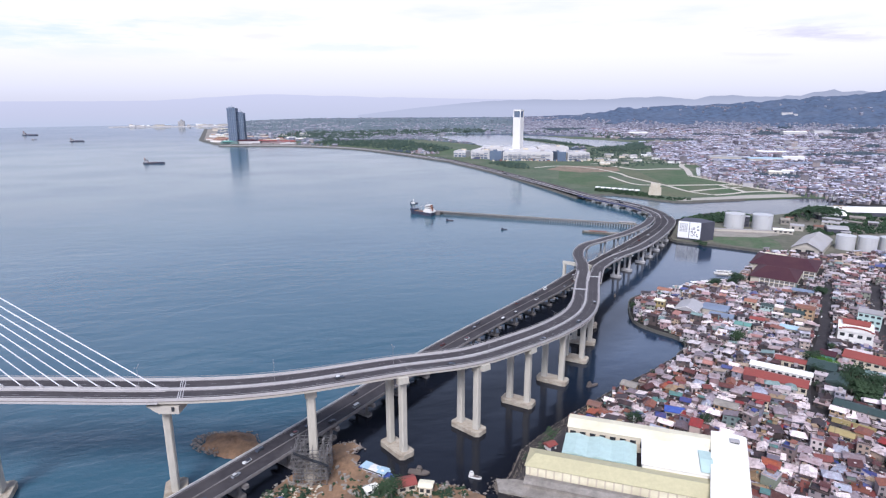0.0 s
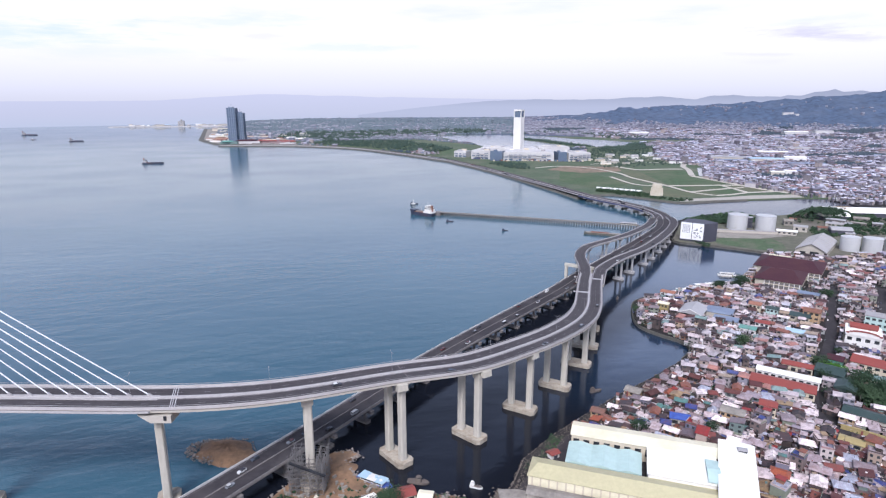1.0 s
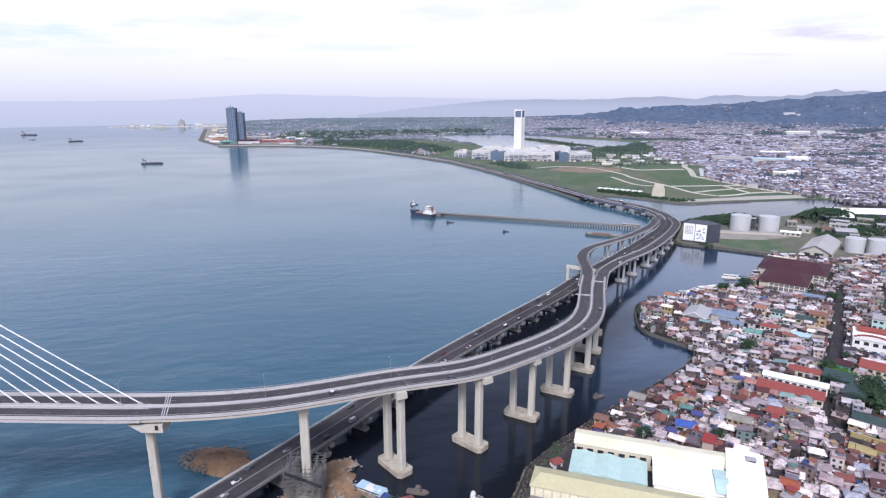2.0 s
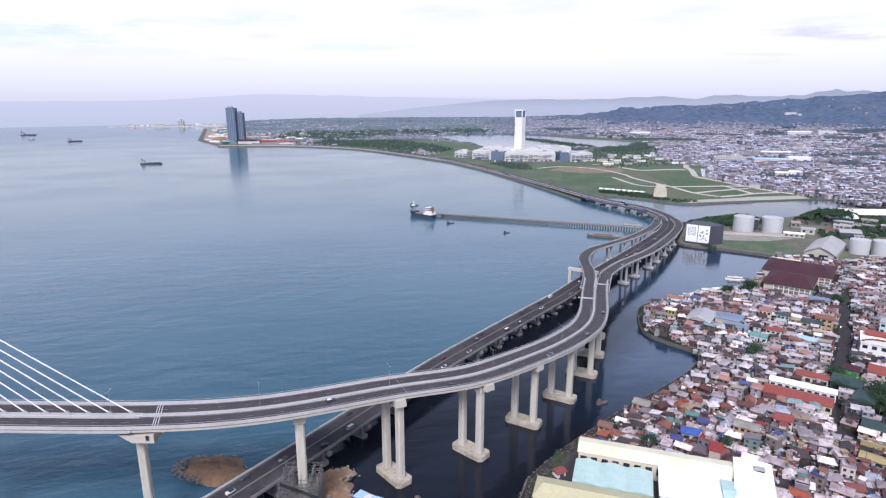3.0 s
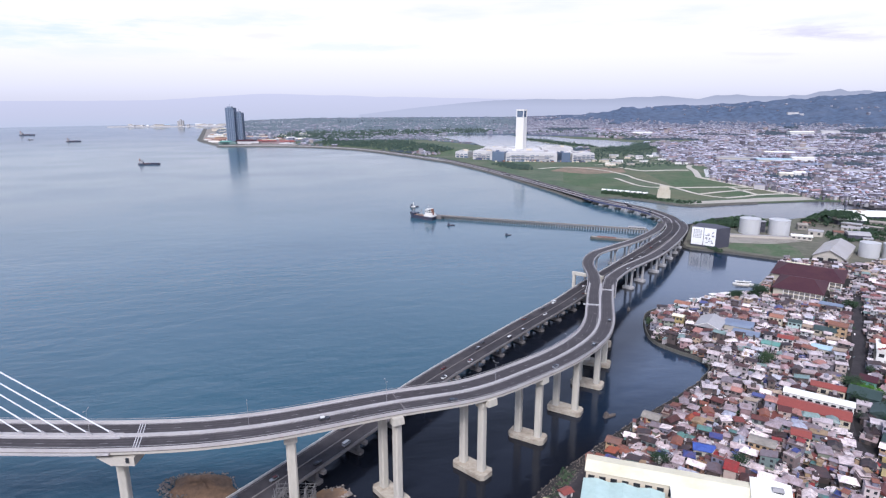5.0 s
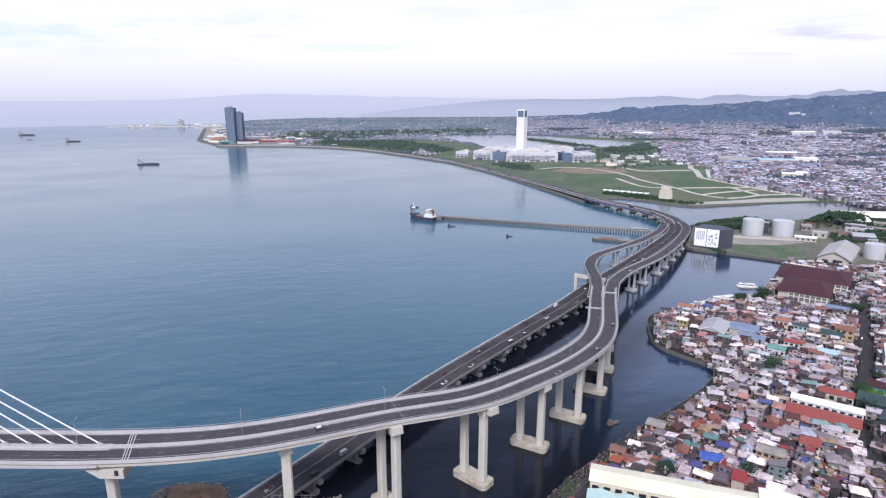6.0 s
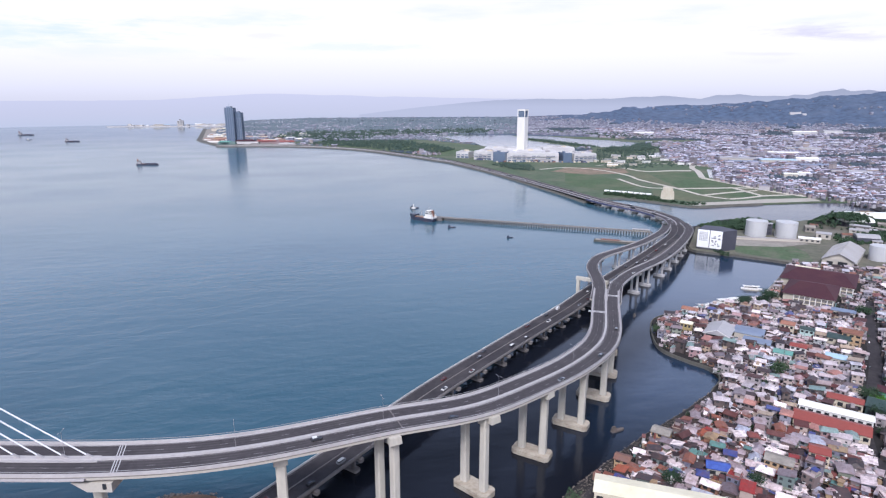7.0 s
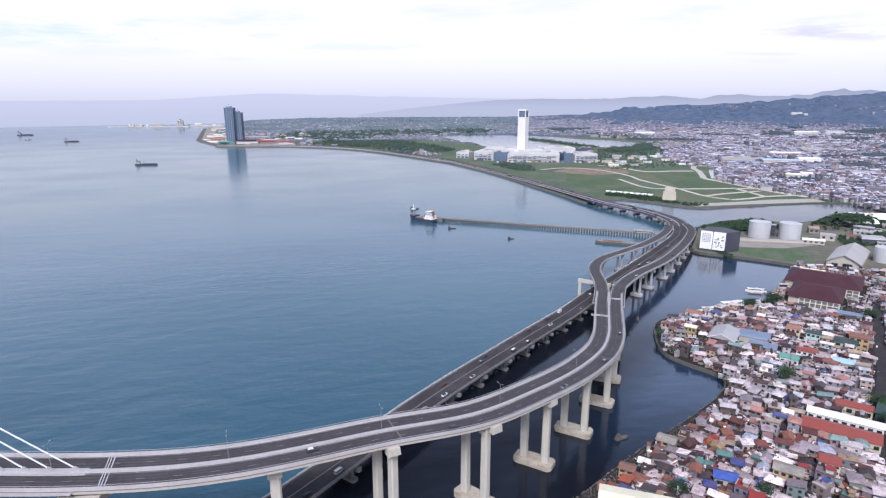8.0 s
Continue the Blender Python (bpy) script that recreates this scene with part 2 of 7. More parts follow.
# roofs and walls farther into the town: all but dark tones mixed towards pale grey
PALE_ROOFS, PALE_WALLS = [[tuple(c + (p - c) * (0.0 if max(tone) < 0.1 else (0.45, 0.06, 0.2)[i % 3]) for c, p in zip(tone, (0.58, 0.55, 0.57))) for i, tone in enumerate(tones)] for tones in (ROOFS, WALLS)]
M = {
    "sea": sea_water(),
    "asphalt": surface("asphalt", (0.048, 0.041, 0.046), 0.85, 0.5, 0.28, 0.09, (0.082, 0.073, 0.075), 0.65),
    "old_asphalt": surface("old_asphalt", (0.028, 0.024, 0.028), 0.88, 0.4, 0.3, 0.06, (0.062, 0.054, 0.056), 0.7),
    "concrete": surface("concrete", (0.43, 0.395, 0.345), 0.8, 0.9, 0.07, 0.10, (0.40, 0.36, 0.30), 0.35, 0.05),
    "pier": surface("pier_concrete", (0.45, 0.42, 0.365), 0.8, 0.8, 0.10, 0.12, (0.33, 0.31, 0.25), 0.5, 0.05, squash=(1, 1, 0.25)),
    "cap": surface("stained_pile_cap", (0.38, 0.335, 0.27), 0.85, 0.9, 0.15, 0.16, (0.17, 0.125, 0.085), 0.7, 0.1),
    "barrier": surface("barrier_concrete", (0.39, 0.37, 0.37), 0.8, 0.8, 0.10, 0.08, (0.30, 0.28, 0.28), 0.5),
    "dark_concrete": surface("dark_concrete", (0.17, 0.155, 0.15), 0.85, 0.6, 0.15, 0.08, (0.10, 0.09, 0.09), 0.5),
    "paint": surface("road_paint", (0.25, 0.245, 0.25), 0.7, 1.0, 0.25, 0.2, (0.15, 0.15, 0.15), 0.6),
    "fresh_paint": surface("joint_steel", (0.50, 0.49, 0.50), 0.6, 1.0, 0.15, 0.2, (0.4, 0.4, 0.4), 0.3),
    "cable": surface("cable_sheath", (0.80, 0.81, 0.84), 0.4, 0.5, 0.03, 0.1, (0.6, 0.6, 0.6), 0.1),
    # near black: shade of the house gaps is put into the soil colour
    "soil": surface("town_soil", (0.014, 0.012, 0.013), 0.95, 0.25, 0.3, 0.03, (0.026, 0.025, 0.021), 0.5),
    "field": surface("reclaimed_land", (0.060, 0.092, 0.048), 0.95, 0.08, 0.3, 0.008, (0.155, 0.145, 0.105), 0.6),
    "grass": surface("grass", (0.050, 0.088, 0.036), 0.95, 0.15, 0.3, 0.014, (0.125, 0.118, 0.075), 0.65),
    "sand": surface("sand_road", (0.36, 0.335, 0.295), 0.95, 0.2, 0.1, 0.02, (0.36, 0.30, 0.22), 0.3),
    "track": surface("dusty_track", (0.50, 0.46, 0.40), 0.95, 0.2, 0.12, 0.03, (0.38, 0.33, 0.25), 0.4),
    "mud": surface("brown_earth", (0.23, 0.138, 0.08), 0.95, 0.5, 0.25, 0.07, (0.08, 0.06, 0.045), 0.7, 0.2),
    "rock": surface("rock", (0.15, 0.125, 0.105), 0.9, 0.6, 0.45, 0.2, (0.05, 0.045, 0.04), 0.6, 0.2),
    # hill blue includes the distance haze, painted into the base colour
    "hill": surface("hazed_wooded_hill", (0.058, 0.086, 0.142), 0.95, 0.03, 0.45, 0.006, (0.094, 0.118, 0.172), 0.6),
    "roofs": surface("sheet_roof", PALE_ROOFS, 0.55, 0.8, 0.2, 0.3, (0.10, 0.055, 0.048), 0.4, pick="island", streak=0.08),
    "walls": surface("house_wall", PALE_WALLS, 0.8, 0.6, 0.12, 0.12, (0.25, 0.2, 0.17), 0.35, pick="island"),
    "white": surface("white_paint", (0.68, 0.66, 0.63), 0.6, 0.4, 0.04, 0.05, (0.6, 0.58, 0.54), 0.25),
    "glass": surface("tower_glass", (0.11, 0.145, 0.21), 0.15, 0.3, 0.1, 0.05, (0.14, 0.18, 0.22), 0.4),
    # three far foliage tones, paled and blued to carry distance haze
    "far_leaf": surface("hazed_far_foliage", (0.046, 0.064, 0.086), 0.95, 0.3, 0.3, 0.01, (0.075, 0.10, 0.10), 0.5),
    "mid_leaf": surface("hazed_mangrove_foliage", (0.046, 0.078, 0.062), 0.95, 0.3, 0.35, 0.01, (0.08, 0.105, 0.075), 0.5),
    "suburb_leaf": surface("hazed_suburb_foliage", (0.115, 0.145, 0.170), 0.95, 0.3, 0.25, 0.01, (0.14, 0.165, 0.185), 0.5),
    "leaf": surface("foliage", (0.018, 0.042, 0.020), 0.9, 0.5, 0.4, 0.03, (0.06, 0.10, 0.04), 0.5),
}
M["roof_one"] = surface("roof_sheet", ROOFS, 0.55, 0.9, 0.2, 0.35, (0.13, 0.065, 0.055), 0.55, pick="object", squash=(1, 1, 0.4), streak=0.08)
M["wall_one"] = surface("painted_wall", WALLS, 0.8, 0.6, 0.10, 0.15, (0.25, 0.2, 0.17), 0.35, pick="object")
M["window"] = surface("dark_window", (0.014, 0.016, 0.021), 0.45, 0.5, 0.3, 0.2, (0.08, 0.09, 0.1), 0.4)
M["cream_roof"] = surface("cream_sheet_roof", (0.74, 0.69, 0.52), 0.5, 0.5, 0.06, 0.06, (0.50, 0.45, 0.30), 0.5, squash=(1, 1, 1))
M["olive_roof"] = surface("olive_sheet_roof", (0.48, 0.44, 0.27), 0.55, 0.5, 0.08, 0.05, (0.42, 0.38, 0.24), 0.5)
M["white_roof"] = surface("white_sheet_roof", (0.82, 0.81, 0.76), 0.5, 0.4, 0.04, 0.05, (0.70, 0.66, 0.56), 0.4)
M["teal_roof"] = surface("pale_teal_roof", (0.41, 0.54, 0.51), 0.5, 0.3, 0.08, 0.12, (0.52, 0.66, 0.62), 0.5)
M["red_roof"] = surface("red_sheet_roof", (0.24, 0.058, 0.047), 0.55, 0.6, 0.1, 0.08, (0.20, 0.06, 0.05), 0.5)
M["brown_roof"] = surface("maroon_tile_roof", (0.047, 0.011, 0.019), 0.8, 0.5, 0.2, 0.05, (0.075, 0.026, 0.026), 0.5)
M["grey_roof"] = surface("grey_sheet_roof", (0.34, 0.33, 0.34), 0.5, 0.4, 0.08, 0.05, (0.26, 0.23, 0.21), 0.5)
M["green_roof"] = surface("green_sheet_roof", (0.032, 0.055, 0.052), 0.6, 0.4, 0.15, 0.06, (0.06, 0.08, 0.078), 0.5)
M["blue_tarp"] = surface("blue_tarpaulin", (0.045, 0.08, 0.30), 0.45, 1.2, 0.2, 0.3, (0.12, 0.2, 0.5), 0.4, 0.3)
M["rubble"] = surface("broken_stone", (0.23, 0.20, 0.18), 0.9, 0.8, 0.4, 0.3, (0.10, 0.085, 0.075), 0.5, 0.2)
M["podium"] = surface("podium_wall", (0.22, 0.155, 0.16), 0.8, 0.1, 0.1, 0.03, (0.30, 0.27, 0.28), 0.5)
M["worn_tarmac"] = surface("tyre_track", (0.040, 0.035, 0.038), 0.85, 0.5, 0.25, 0.05, (0.062, 0.055, 0.058), 0.6)
M["slate"] = surface("slate_blue_roof", (0.17, 0.21, 0.29), 0.5, 0.4, 0.1, 0.1, (0.12, 0.13, 0.17), 0.5)
M["mint"] = surface("mint_roof", (0.11, 0.27, 0.23), 0.6, 0.5, 0.1, 0.15, (0.2, 0.25, 0.22), 0.4)
M["sky_blue"] = surface("pale_blue_roof", (0.36, 0.50, 0.60), 0.5, 0.4, 0.08, 0.1, (0.3, 0.36, 0.42), 0.4)
M["orange_roof"] = surface("orange_tile_roof", (0.30, 0.14, 0.095), 0.7, 0.8, 0.15, 0.15, (0.25, 0.11, 0.07), 0.5)
M["yard_grass"] = surface("yard_grass", (0.060, 0.098, 0.045), 0.95, 0.3, 0.35, 0.045, (0.14, 0.125, 0.095), 0.75)
M["grey_pier"] = surface("grey_pier", (0.36, 0.35, 0.35), 0.8, 0.8, 0.1, 0.12, (0.24, 0.225, 0.21), 0.5, 0.05, squash=(1, 1, 0.3))
M["dull_teal"] = surface("grey_green_roof", (0.13, 0.20, 0.19), 0.6, 0.4, 0.12, 0.06, (0.10, 0.14, 0.135), 0.5)
M["scrub"] = surface("yard_scrub", (0.105, 0.105, 0.075), 0.95, 0.12, 0.3, 0.02, (0.17, 0.15, 0.13), 0.7)
M["olive_field"] = surface("dry_grass", (0.105, 0.110, 0.062), 0.95, 0.1, 0.25, 0.012, (0.075, 0.10, 0.05), 0.7)
M["dark_wall"] = surface("algae_concrete", (0.10, 0.095, 0.082), 0.9, 0.6, 0.3, 0.15, (0.05, 0.05, 0.04), 0.6, 0.1)
# clutter colours; the near-black ones imitate shaded gaps between roofs
M["clutter"] = surface("roof_clutter", [(0.55, 0.53, 0.52), (0.022, 0.020, 0.022), (0.30, 0.28, 0.29), (0.035, 0.028, 0.028), (0.62, 0.60, 0.58), (0.10, 0.05, 0.045), (0.018, 0.017, 0.02), (0.22, 0.20, 0.21), (0.08, 0.10, 0.22), (0.70, 0.68, 0.66), (0.03, 0.025, 0.025), (0.20, 0.06, 0.05), (0.42, 0.39, 0.38), (0.05, 0.042, 0.04), (0.14, 0.22, 0.22), (0.025, 0.022, 0.022)], 0.6, 1.0, 0.15, 0.2, (0.15, 0.1, 0.08), 0.3, pick="island")
M["mall"] = surface("mall_cladding", (0.50, 0.485, 0.48), 0.6, 0.1, 0.06, 0.03, (0.36, 0.35, 0.36), 0.5)
M["yellow"] = surface("yellow_paint", (0.34, 0.27, 0.12), 0.6, 0.6, 0.1, 0.2, (0.4, 0.33, 0.2), 0.3)
M["ochre"] = surface("ochre_wall", (0.42, 0.29, 0.17), 0.8, 0.6, 0.1, 0.2, (0.35, 0.22, 0.14), 0.3)
M["cream"] = surface("cream_wall", (0.56, 0.49, 0.38), 0.8, 0.5, 0.06, 0.08, (0.5, 0.43, 0.33), 0.4)
M["stone"] = surface("tan_stone", (0.48, 0.44, 0.36), 0.9, 0.4, 0.1, 0.08, (0.36, 0.30, 0.22), 0.5, 0.2)
M["steel"] = surface("galvanised_pipe", (0.36, 0.355, 0.36), 0.5, 2.0, 0.15, 0.3, (0.3, 0.25, 0.2), 0.3, metal=0.3)
M["tank"] = surface("tank_steel", (0.45, 0.45, 0.46), 0.45, 0.3, 0.04, 0.06, (0.50, 0.49, 0.46), 0.4, squash=(1, 1, 0.25))
M["scaffold"] = surface("scaffold_pipe", (0.17, 0.165, 0.165), 0.6, 2.0, 0.25, 0.3, (0.10, 0.08, 0.065), 0.5, metal=0.2)
M["bright_leaf"] = surface("fresh_foliage", (0.055, 0.16, 0.018), 0.9, 0.5, 0.35, 0.05, (0.10, 0.22, 0.03), 0.5)
M["hull"] = surface("dark_hull", (0.035, 0.045, 0.075), 0.5, 0.5, 0.2, 0.1, (0.15, 0.07, 0.05), 0.4)
M["rust"] = surface("rusty_deck", (0.20, 0.09, 0.06), 0.7, 0.5, 0.2, 0.1, (0.12, 0.1, 0.1), 0.4)
M["wood"] = surface("wet_timber", (0.11, 0.09, 0.08), 0.85, 1.0, 0.2, 0.2, (0.2, 0.17, 0.14), 0.4)
M["blue_panel"] = surface("blue_panel", (0.06, 0.07, 0.14), 0.6, 0.5, 0.1, 0.1, (0.1, 0.1, 0.14), 0.4)
M["red_earth"] = surface("red_earth", (0.22, 0.155, 0.11), 0.95, 0.1, 0.25, 0.03, (0.075, 0.09, 0.055), 0.85)
M["tower_trim"] = surface("tower_trim", (0.20, 0.235, 0.30), 0.4, 0.3, 0.1, 0.05, (0.22, 0.26, 0.3), 0.4)
M["lagoon"] = surface("still_water", (0.17, 0.19, 0.22), 0.12, 0.05, 0.05, 0.005, (0.26, 0.28, 0.30), 0.5)
M["board"] = surface("poster_board", (0.78, 0.78, 0.78), 0.5, 0.3, 0.03, 0.05, (0.66, 0.66, 0.68), 0.3)
M["worn"] = surface("worn_concrete", (0.27, 0.245, 0.215), 0.9, 0.5, 0.2, 0.12, (0.13, 0.115, 0.10), 0.6, 0.1)
M["ink"] = surface("poster_ink", (0.22, 0.22, 0.25), 0.5, 0.6, 0.2, 0.1, (0.4, 0.38, 0.36), 0.4)
M["dark_clad"] = surface("dark_cladding", (0.05, 0.05, 0.07), 0.6, 0.4, 0.1, 0.06, (0.09, 0.09, 0.11), 0.4)
M["car"] = surface("car_paint", [(0.62, 0.62, 0.62), (0.04, 0.04, 0.05), (0.05, 0.05, 0.06), (0.22, 0.23, 0.25), (0.03, 0.03, 0.035), (0.45, 0.45, 0.45), (0.06, 0.07, 0.09), (0.10, 0.03, 0.03)], 0.25, 2.0, 0.03, 0.5, (0.1, 0.1, 0.1), 0.05, pick="object")
M["tyre"] = surface("tyre_rubber", (0.02, 0.02, 0.02), 0.9, 5.0, 0.1, 1.0, (0.05, 0.05, 0.05), 0.2)
CITY = [(0.40, 0.38, 0.41), (0.16, 0.15, 0.17), (0.27, 0.25, 0.27), (0.54, 0.53, 0.54), (0.17, 0.15, 0.17), (0.19, 0.11, 0.10), (0.44, 0.42, 0.44), (0.10, 0.09, 0.11), (0.34, 0.31, 0.33), (0.52, 0.50, 0.51), (0.12, 0.11, 0.125), (0.66, 0.65, 0.65),
        (0.25, 0.23, 0.25), (0.30, 0.17, 0.15), (0.37, 0.35, 0.38), (0.085, 0.08, 0.095), (0.48, 0.45, 0.46), (0.20, 0.25, 0.30)]
# city roofs shifted to blue, haze mixed into their colours
M["city_roofs"] = surface("hazed_city_roof", [(r * 0.97, g_ * 0.985, b * 1.12) for r, g_, b in CITY], 0.6, 0.1, 0.15, 0.02, (0.19, 0.17, 0.19), 0.35, pick="island")
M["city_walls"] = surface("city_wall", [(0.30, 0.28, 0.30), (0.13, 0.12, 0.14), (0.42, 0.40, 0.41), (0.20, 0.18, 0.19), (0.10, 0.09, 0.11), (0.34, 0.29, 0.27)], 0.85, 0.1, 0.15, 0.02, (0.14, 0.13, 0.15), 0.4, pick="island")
# outer suburbs: narrow blue-grey palette with the haze painted in
M["suburb_roofs"] = surface("hazed_suburb_roof", [(0.26, 0.26, 0.31), (0.20, 0.20, 0.25), (0.32, 0.32, 0.36), (0.17, 0.17, 0.22), (0.24, 0.22, 0.26), (0.44, 0.44, 0.47), (0.22, 0.22, 0.27)], 0.7, 0.1, 0.12, 0.02, (0.19, 0.19, 0.24), 0.4, pick="island")
M["suburb_walls"] = surface("hazed_suburb_wall", [(0.20, 0.20, 0.25), (0.15, 0.15, 0.20), (0.27, 0.27, 0.31), (0.17, 0.17, 0.21)], 0.85, 0.1, 0.12, 0.02, (0.15, 0.15, 0.19), 0.4, pick="island")
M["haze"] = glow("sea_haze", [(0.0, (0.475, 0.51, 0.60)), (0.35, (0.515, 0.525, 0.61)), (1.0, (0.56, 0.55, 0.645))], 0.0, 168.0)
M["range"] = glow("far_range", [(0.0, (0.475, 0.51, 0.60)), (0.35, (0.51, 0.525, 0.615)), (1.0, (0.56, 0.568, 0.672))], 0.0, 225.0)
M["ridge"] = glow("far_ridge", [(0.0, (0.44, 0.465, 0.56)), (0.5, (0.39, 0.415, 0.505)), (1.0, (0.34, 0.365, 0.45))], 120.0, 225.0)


# ---------------------------------------------------------------- mesh tools
class Mesh:
    def __init__(self):
        self.v, self.f = [], []

    def add(self, verts, faces):
        n = len(self.v)
        self.v += [tuple(p) for p in verts]
        self.f += [tuple(i + n for i in f) for f in faces]
        return self

    def prism(self, poly, z0, z1, top=1.0):
        """Upright prism on a plan outline (counter-clockwise); top: how far its top shrinks to the middle."""
        n = len(poly)
        cx, cy = sum(p[0] for p in poly) / n, sum(p[1] for p in poly) / n
        v = [(x, y, z0) for x, y in poly] + [(cx + (x - cx) * top, cy + (y - cy) * top, z1) for x, y in poly]
        f = [(i, (i + 1) % n, n + (i + 1) % n, n + i) for i in range(n)] + [tuple(range(n - 1, -1, -1)), tuple(range(n, 2 * n))]
        return self.add(v, f)

    def box(self, x, y, z0, z1, sx, sy, ang=0.0, top=1.0):
        c, s = math.cos(radians(ang)), math.sin(radians(ang))
        return self.prism([(x + c * a - s * b, y + s * a + c * b) for a, b in ((-sx / 2, -sy / 2), (sx / 2, -sy / 2), (sx / 2, sy / 2), (-sx / 2, sy / 2))], z0, z1, top)

    def tube(self, x, y, z0, z1, r, n=12, top=1.0):
        return self.prism([(x + r * math.cos(2 * math.pi * i / n), y + r * math.sin(2 * math.pi * i / n)) for i in range(n)], z0, z1, top)

    def gable(self, x, y, z0, rise, sx, sy, ang=0.0, over=0.4, hip=0.0):
        """Pitched roof with its ridge along sx, a thin slab."""
        c, s = math.cos(radians(ang)), math.sin(radians(ang))
        a, b, h, t = sx / 2 + over, sy / 2 + over, hip * sy / 2, 0.18
        pts = [(-a, -b, 0), (a, -b, 0), (a, b, 0), (-a, b, 0), (-a + h, 0, rise), (a - h, 0, rise)]
        v = [(x + c * p - s * q, y + s * p + c * q, z0 + k) for p, q, k in pts]
        v += [(p, q, k - t) for p, q, k in v[:4]]
        return self.add(v, [(0, 1, 5, 4), (2, 3, 4, 5), (3, 0, 4), (1, 2, 5), (6, 7, 1, 0), (7, 8, 2, 1), (8, 9, 3, 2), (9, 6, 0, 3), (9, 8, 7, 6)])

    def beam(self, p, q, w, h=None):
        """Square bar from p to q."""
        p, q, h = Vector(p), Vector(q), h or w
        d = (q - p).normalized()
        side = d.cross(Vector((0, 0, 1)))
        side = side.normalized() if side.length > 1e-4 else Vector((1, 0, 0))
        up_ = side.cross(d)
        v = [e + side * a * w / 2 + up_ * b * h / 2 for e in (p, q) for a, b in ((-1, -1), (1, -1), (1, 1), (-1, 1))]
        return self.add(v, [(0, 1, 5, 4), (1, 2, 6, 5), (2, 3, 7, 6), (3, 0, 4, 7), (3, 2, 1, 0), (4, 5, 6, 7)])

    def sweep(self, path, section):
        """A closed cross-section (offset to the right, height) drawn along a path of (x, y, z)."""
        n, k = len(path), len(section)
        v, f = [], []
        for i, p in enumerate(path):
            a, b = path[max(i - 1, 0)], path[min(i + 1, n - 1)]
            d = math.hypot(b[0] - a[0], b[1] - a[1])
            rx, ry = (b[1] - a[1]) / d, -(b[0] - a[0]) / d
            v += [(p[0] + rx * o, p[1] + ry * o, p[2] + z) for o, z in section]
        for i in range(n - 1):
            f += [(i * k + j, i * k + (j + 1) % k, (i + 1) * k + (j + 1) % k, (i + 1) * k + j) for j in range(k)]
        f += [tuple(range(k - 1, -1, -1)), tuple(range((n - 1) * k, n * k))]
        return self.add(v, f)

    def data(self, name, mat, smooth=False):
        me = bpy.data.meshes.new(name)
        me.from_pydata(self.v, [], self.f)
        me.materials.append(mat)
        if smooth:
            me.shade_smooth()
        me.update()
        return me


def rect(a, b, z0, z1):
    return [(a, z0), (b, z0), (b, z1), (a, z1)]


PLACE = {}


def thing(name, x=0.0, y=0.0, z=0.0, turn=0.0, label="", category="", group="", kind=""):
    ob = new(name)
    ob.matrix_basis = pose(x, y, z, 0, 0, turn)
    PLACE[ob.name] = ob.matrix_basis.copy()
    ob.empty_display_size = 0.5
    return tagged(ob, label, category, group, kind)


def part(name, shape, mat, parent=None, label="", local=False, smooth=False, kind=""):
    """One mesh object under a thing or a part; its shape is in the world's metres, or local to its thing."""
    me = shape if isinstance(shape, bpy.types.Mesh) else shape.data(name, mat, smooth)
    ob = new(name, me)
    if parent:
        ob.parent = parent
        if not local and parent.name in PLACE:
            ob.matrix_parent_inverse = PLACE[parent.name].inverted()
    return tagged(ob, label, "", "", kind)


def whole(name, shape, mat, label, category, kind="", group="", smooth=False):
    return tagged(part(name, shape, mat, smooth=smooth), label, category, group, kind)


def spline(points, step=6.0):
    """Smooth path through the points, at even steps."""
    P = [Vector(p) for p in points]
    P = [2 * P[0] - P[1]] + P + [2 * P[-1] - P[-2]]
    fine = []
    for a, b, c, d in zip(P, P[1:], P[2:], P[3:]):
        for i in range(24):
            u = i / 24
            fine.append(0.5 * (2 * b + (c - a) * u + (2 * a - 5 * b + 4 * c - d) * u * u + (3 * b - a - 3 * c + d) * u**3))
    fine.append(P[-2])
    path, left = [fine[0]], step
    for a, b in zip(fine, fine[1:]):
        n = (b - a).length
        while left <= n:
            path.append(a + (b - a) * (left / n))
            a, n, left = path[-1], n - left, step
        left -= n
    return [tuple(p) for p in path]


def beside(path, off):
    """The path moved to its right."""
    moved = []
    for i, p in enumerate(path):
        a, b = path[max(i - 1, 0)], path[min(i + 1, len(path) - 1)]
        d = math.hypot(b[0] - a[0], b[1] - a[1])
        moved.append((p[0] + (b[1] - a[1]) / d * off, p[1] - (b[0] - a[0]) / d * off, p[2]))
    return moved


def inside(x, y, poly):
    hit, j = False, len(poly) - 1
    for i in range(len(poly)):
        (x0, y0), (x1, y1) = poly[i], poly[j]
        if (y0 > y) != (y1 > y) and x < (x1 - x0) * (y - y0) / (y1 - y0) + x0:
            hit = not hit
        j = i
    return hit


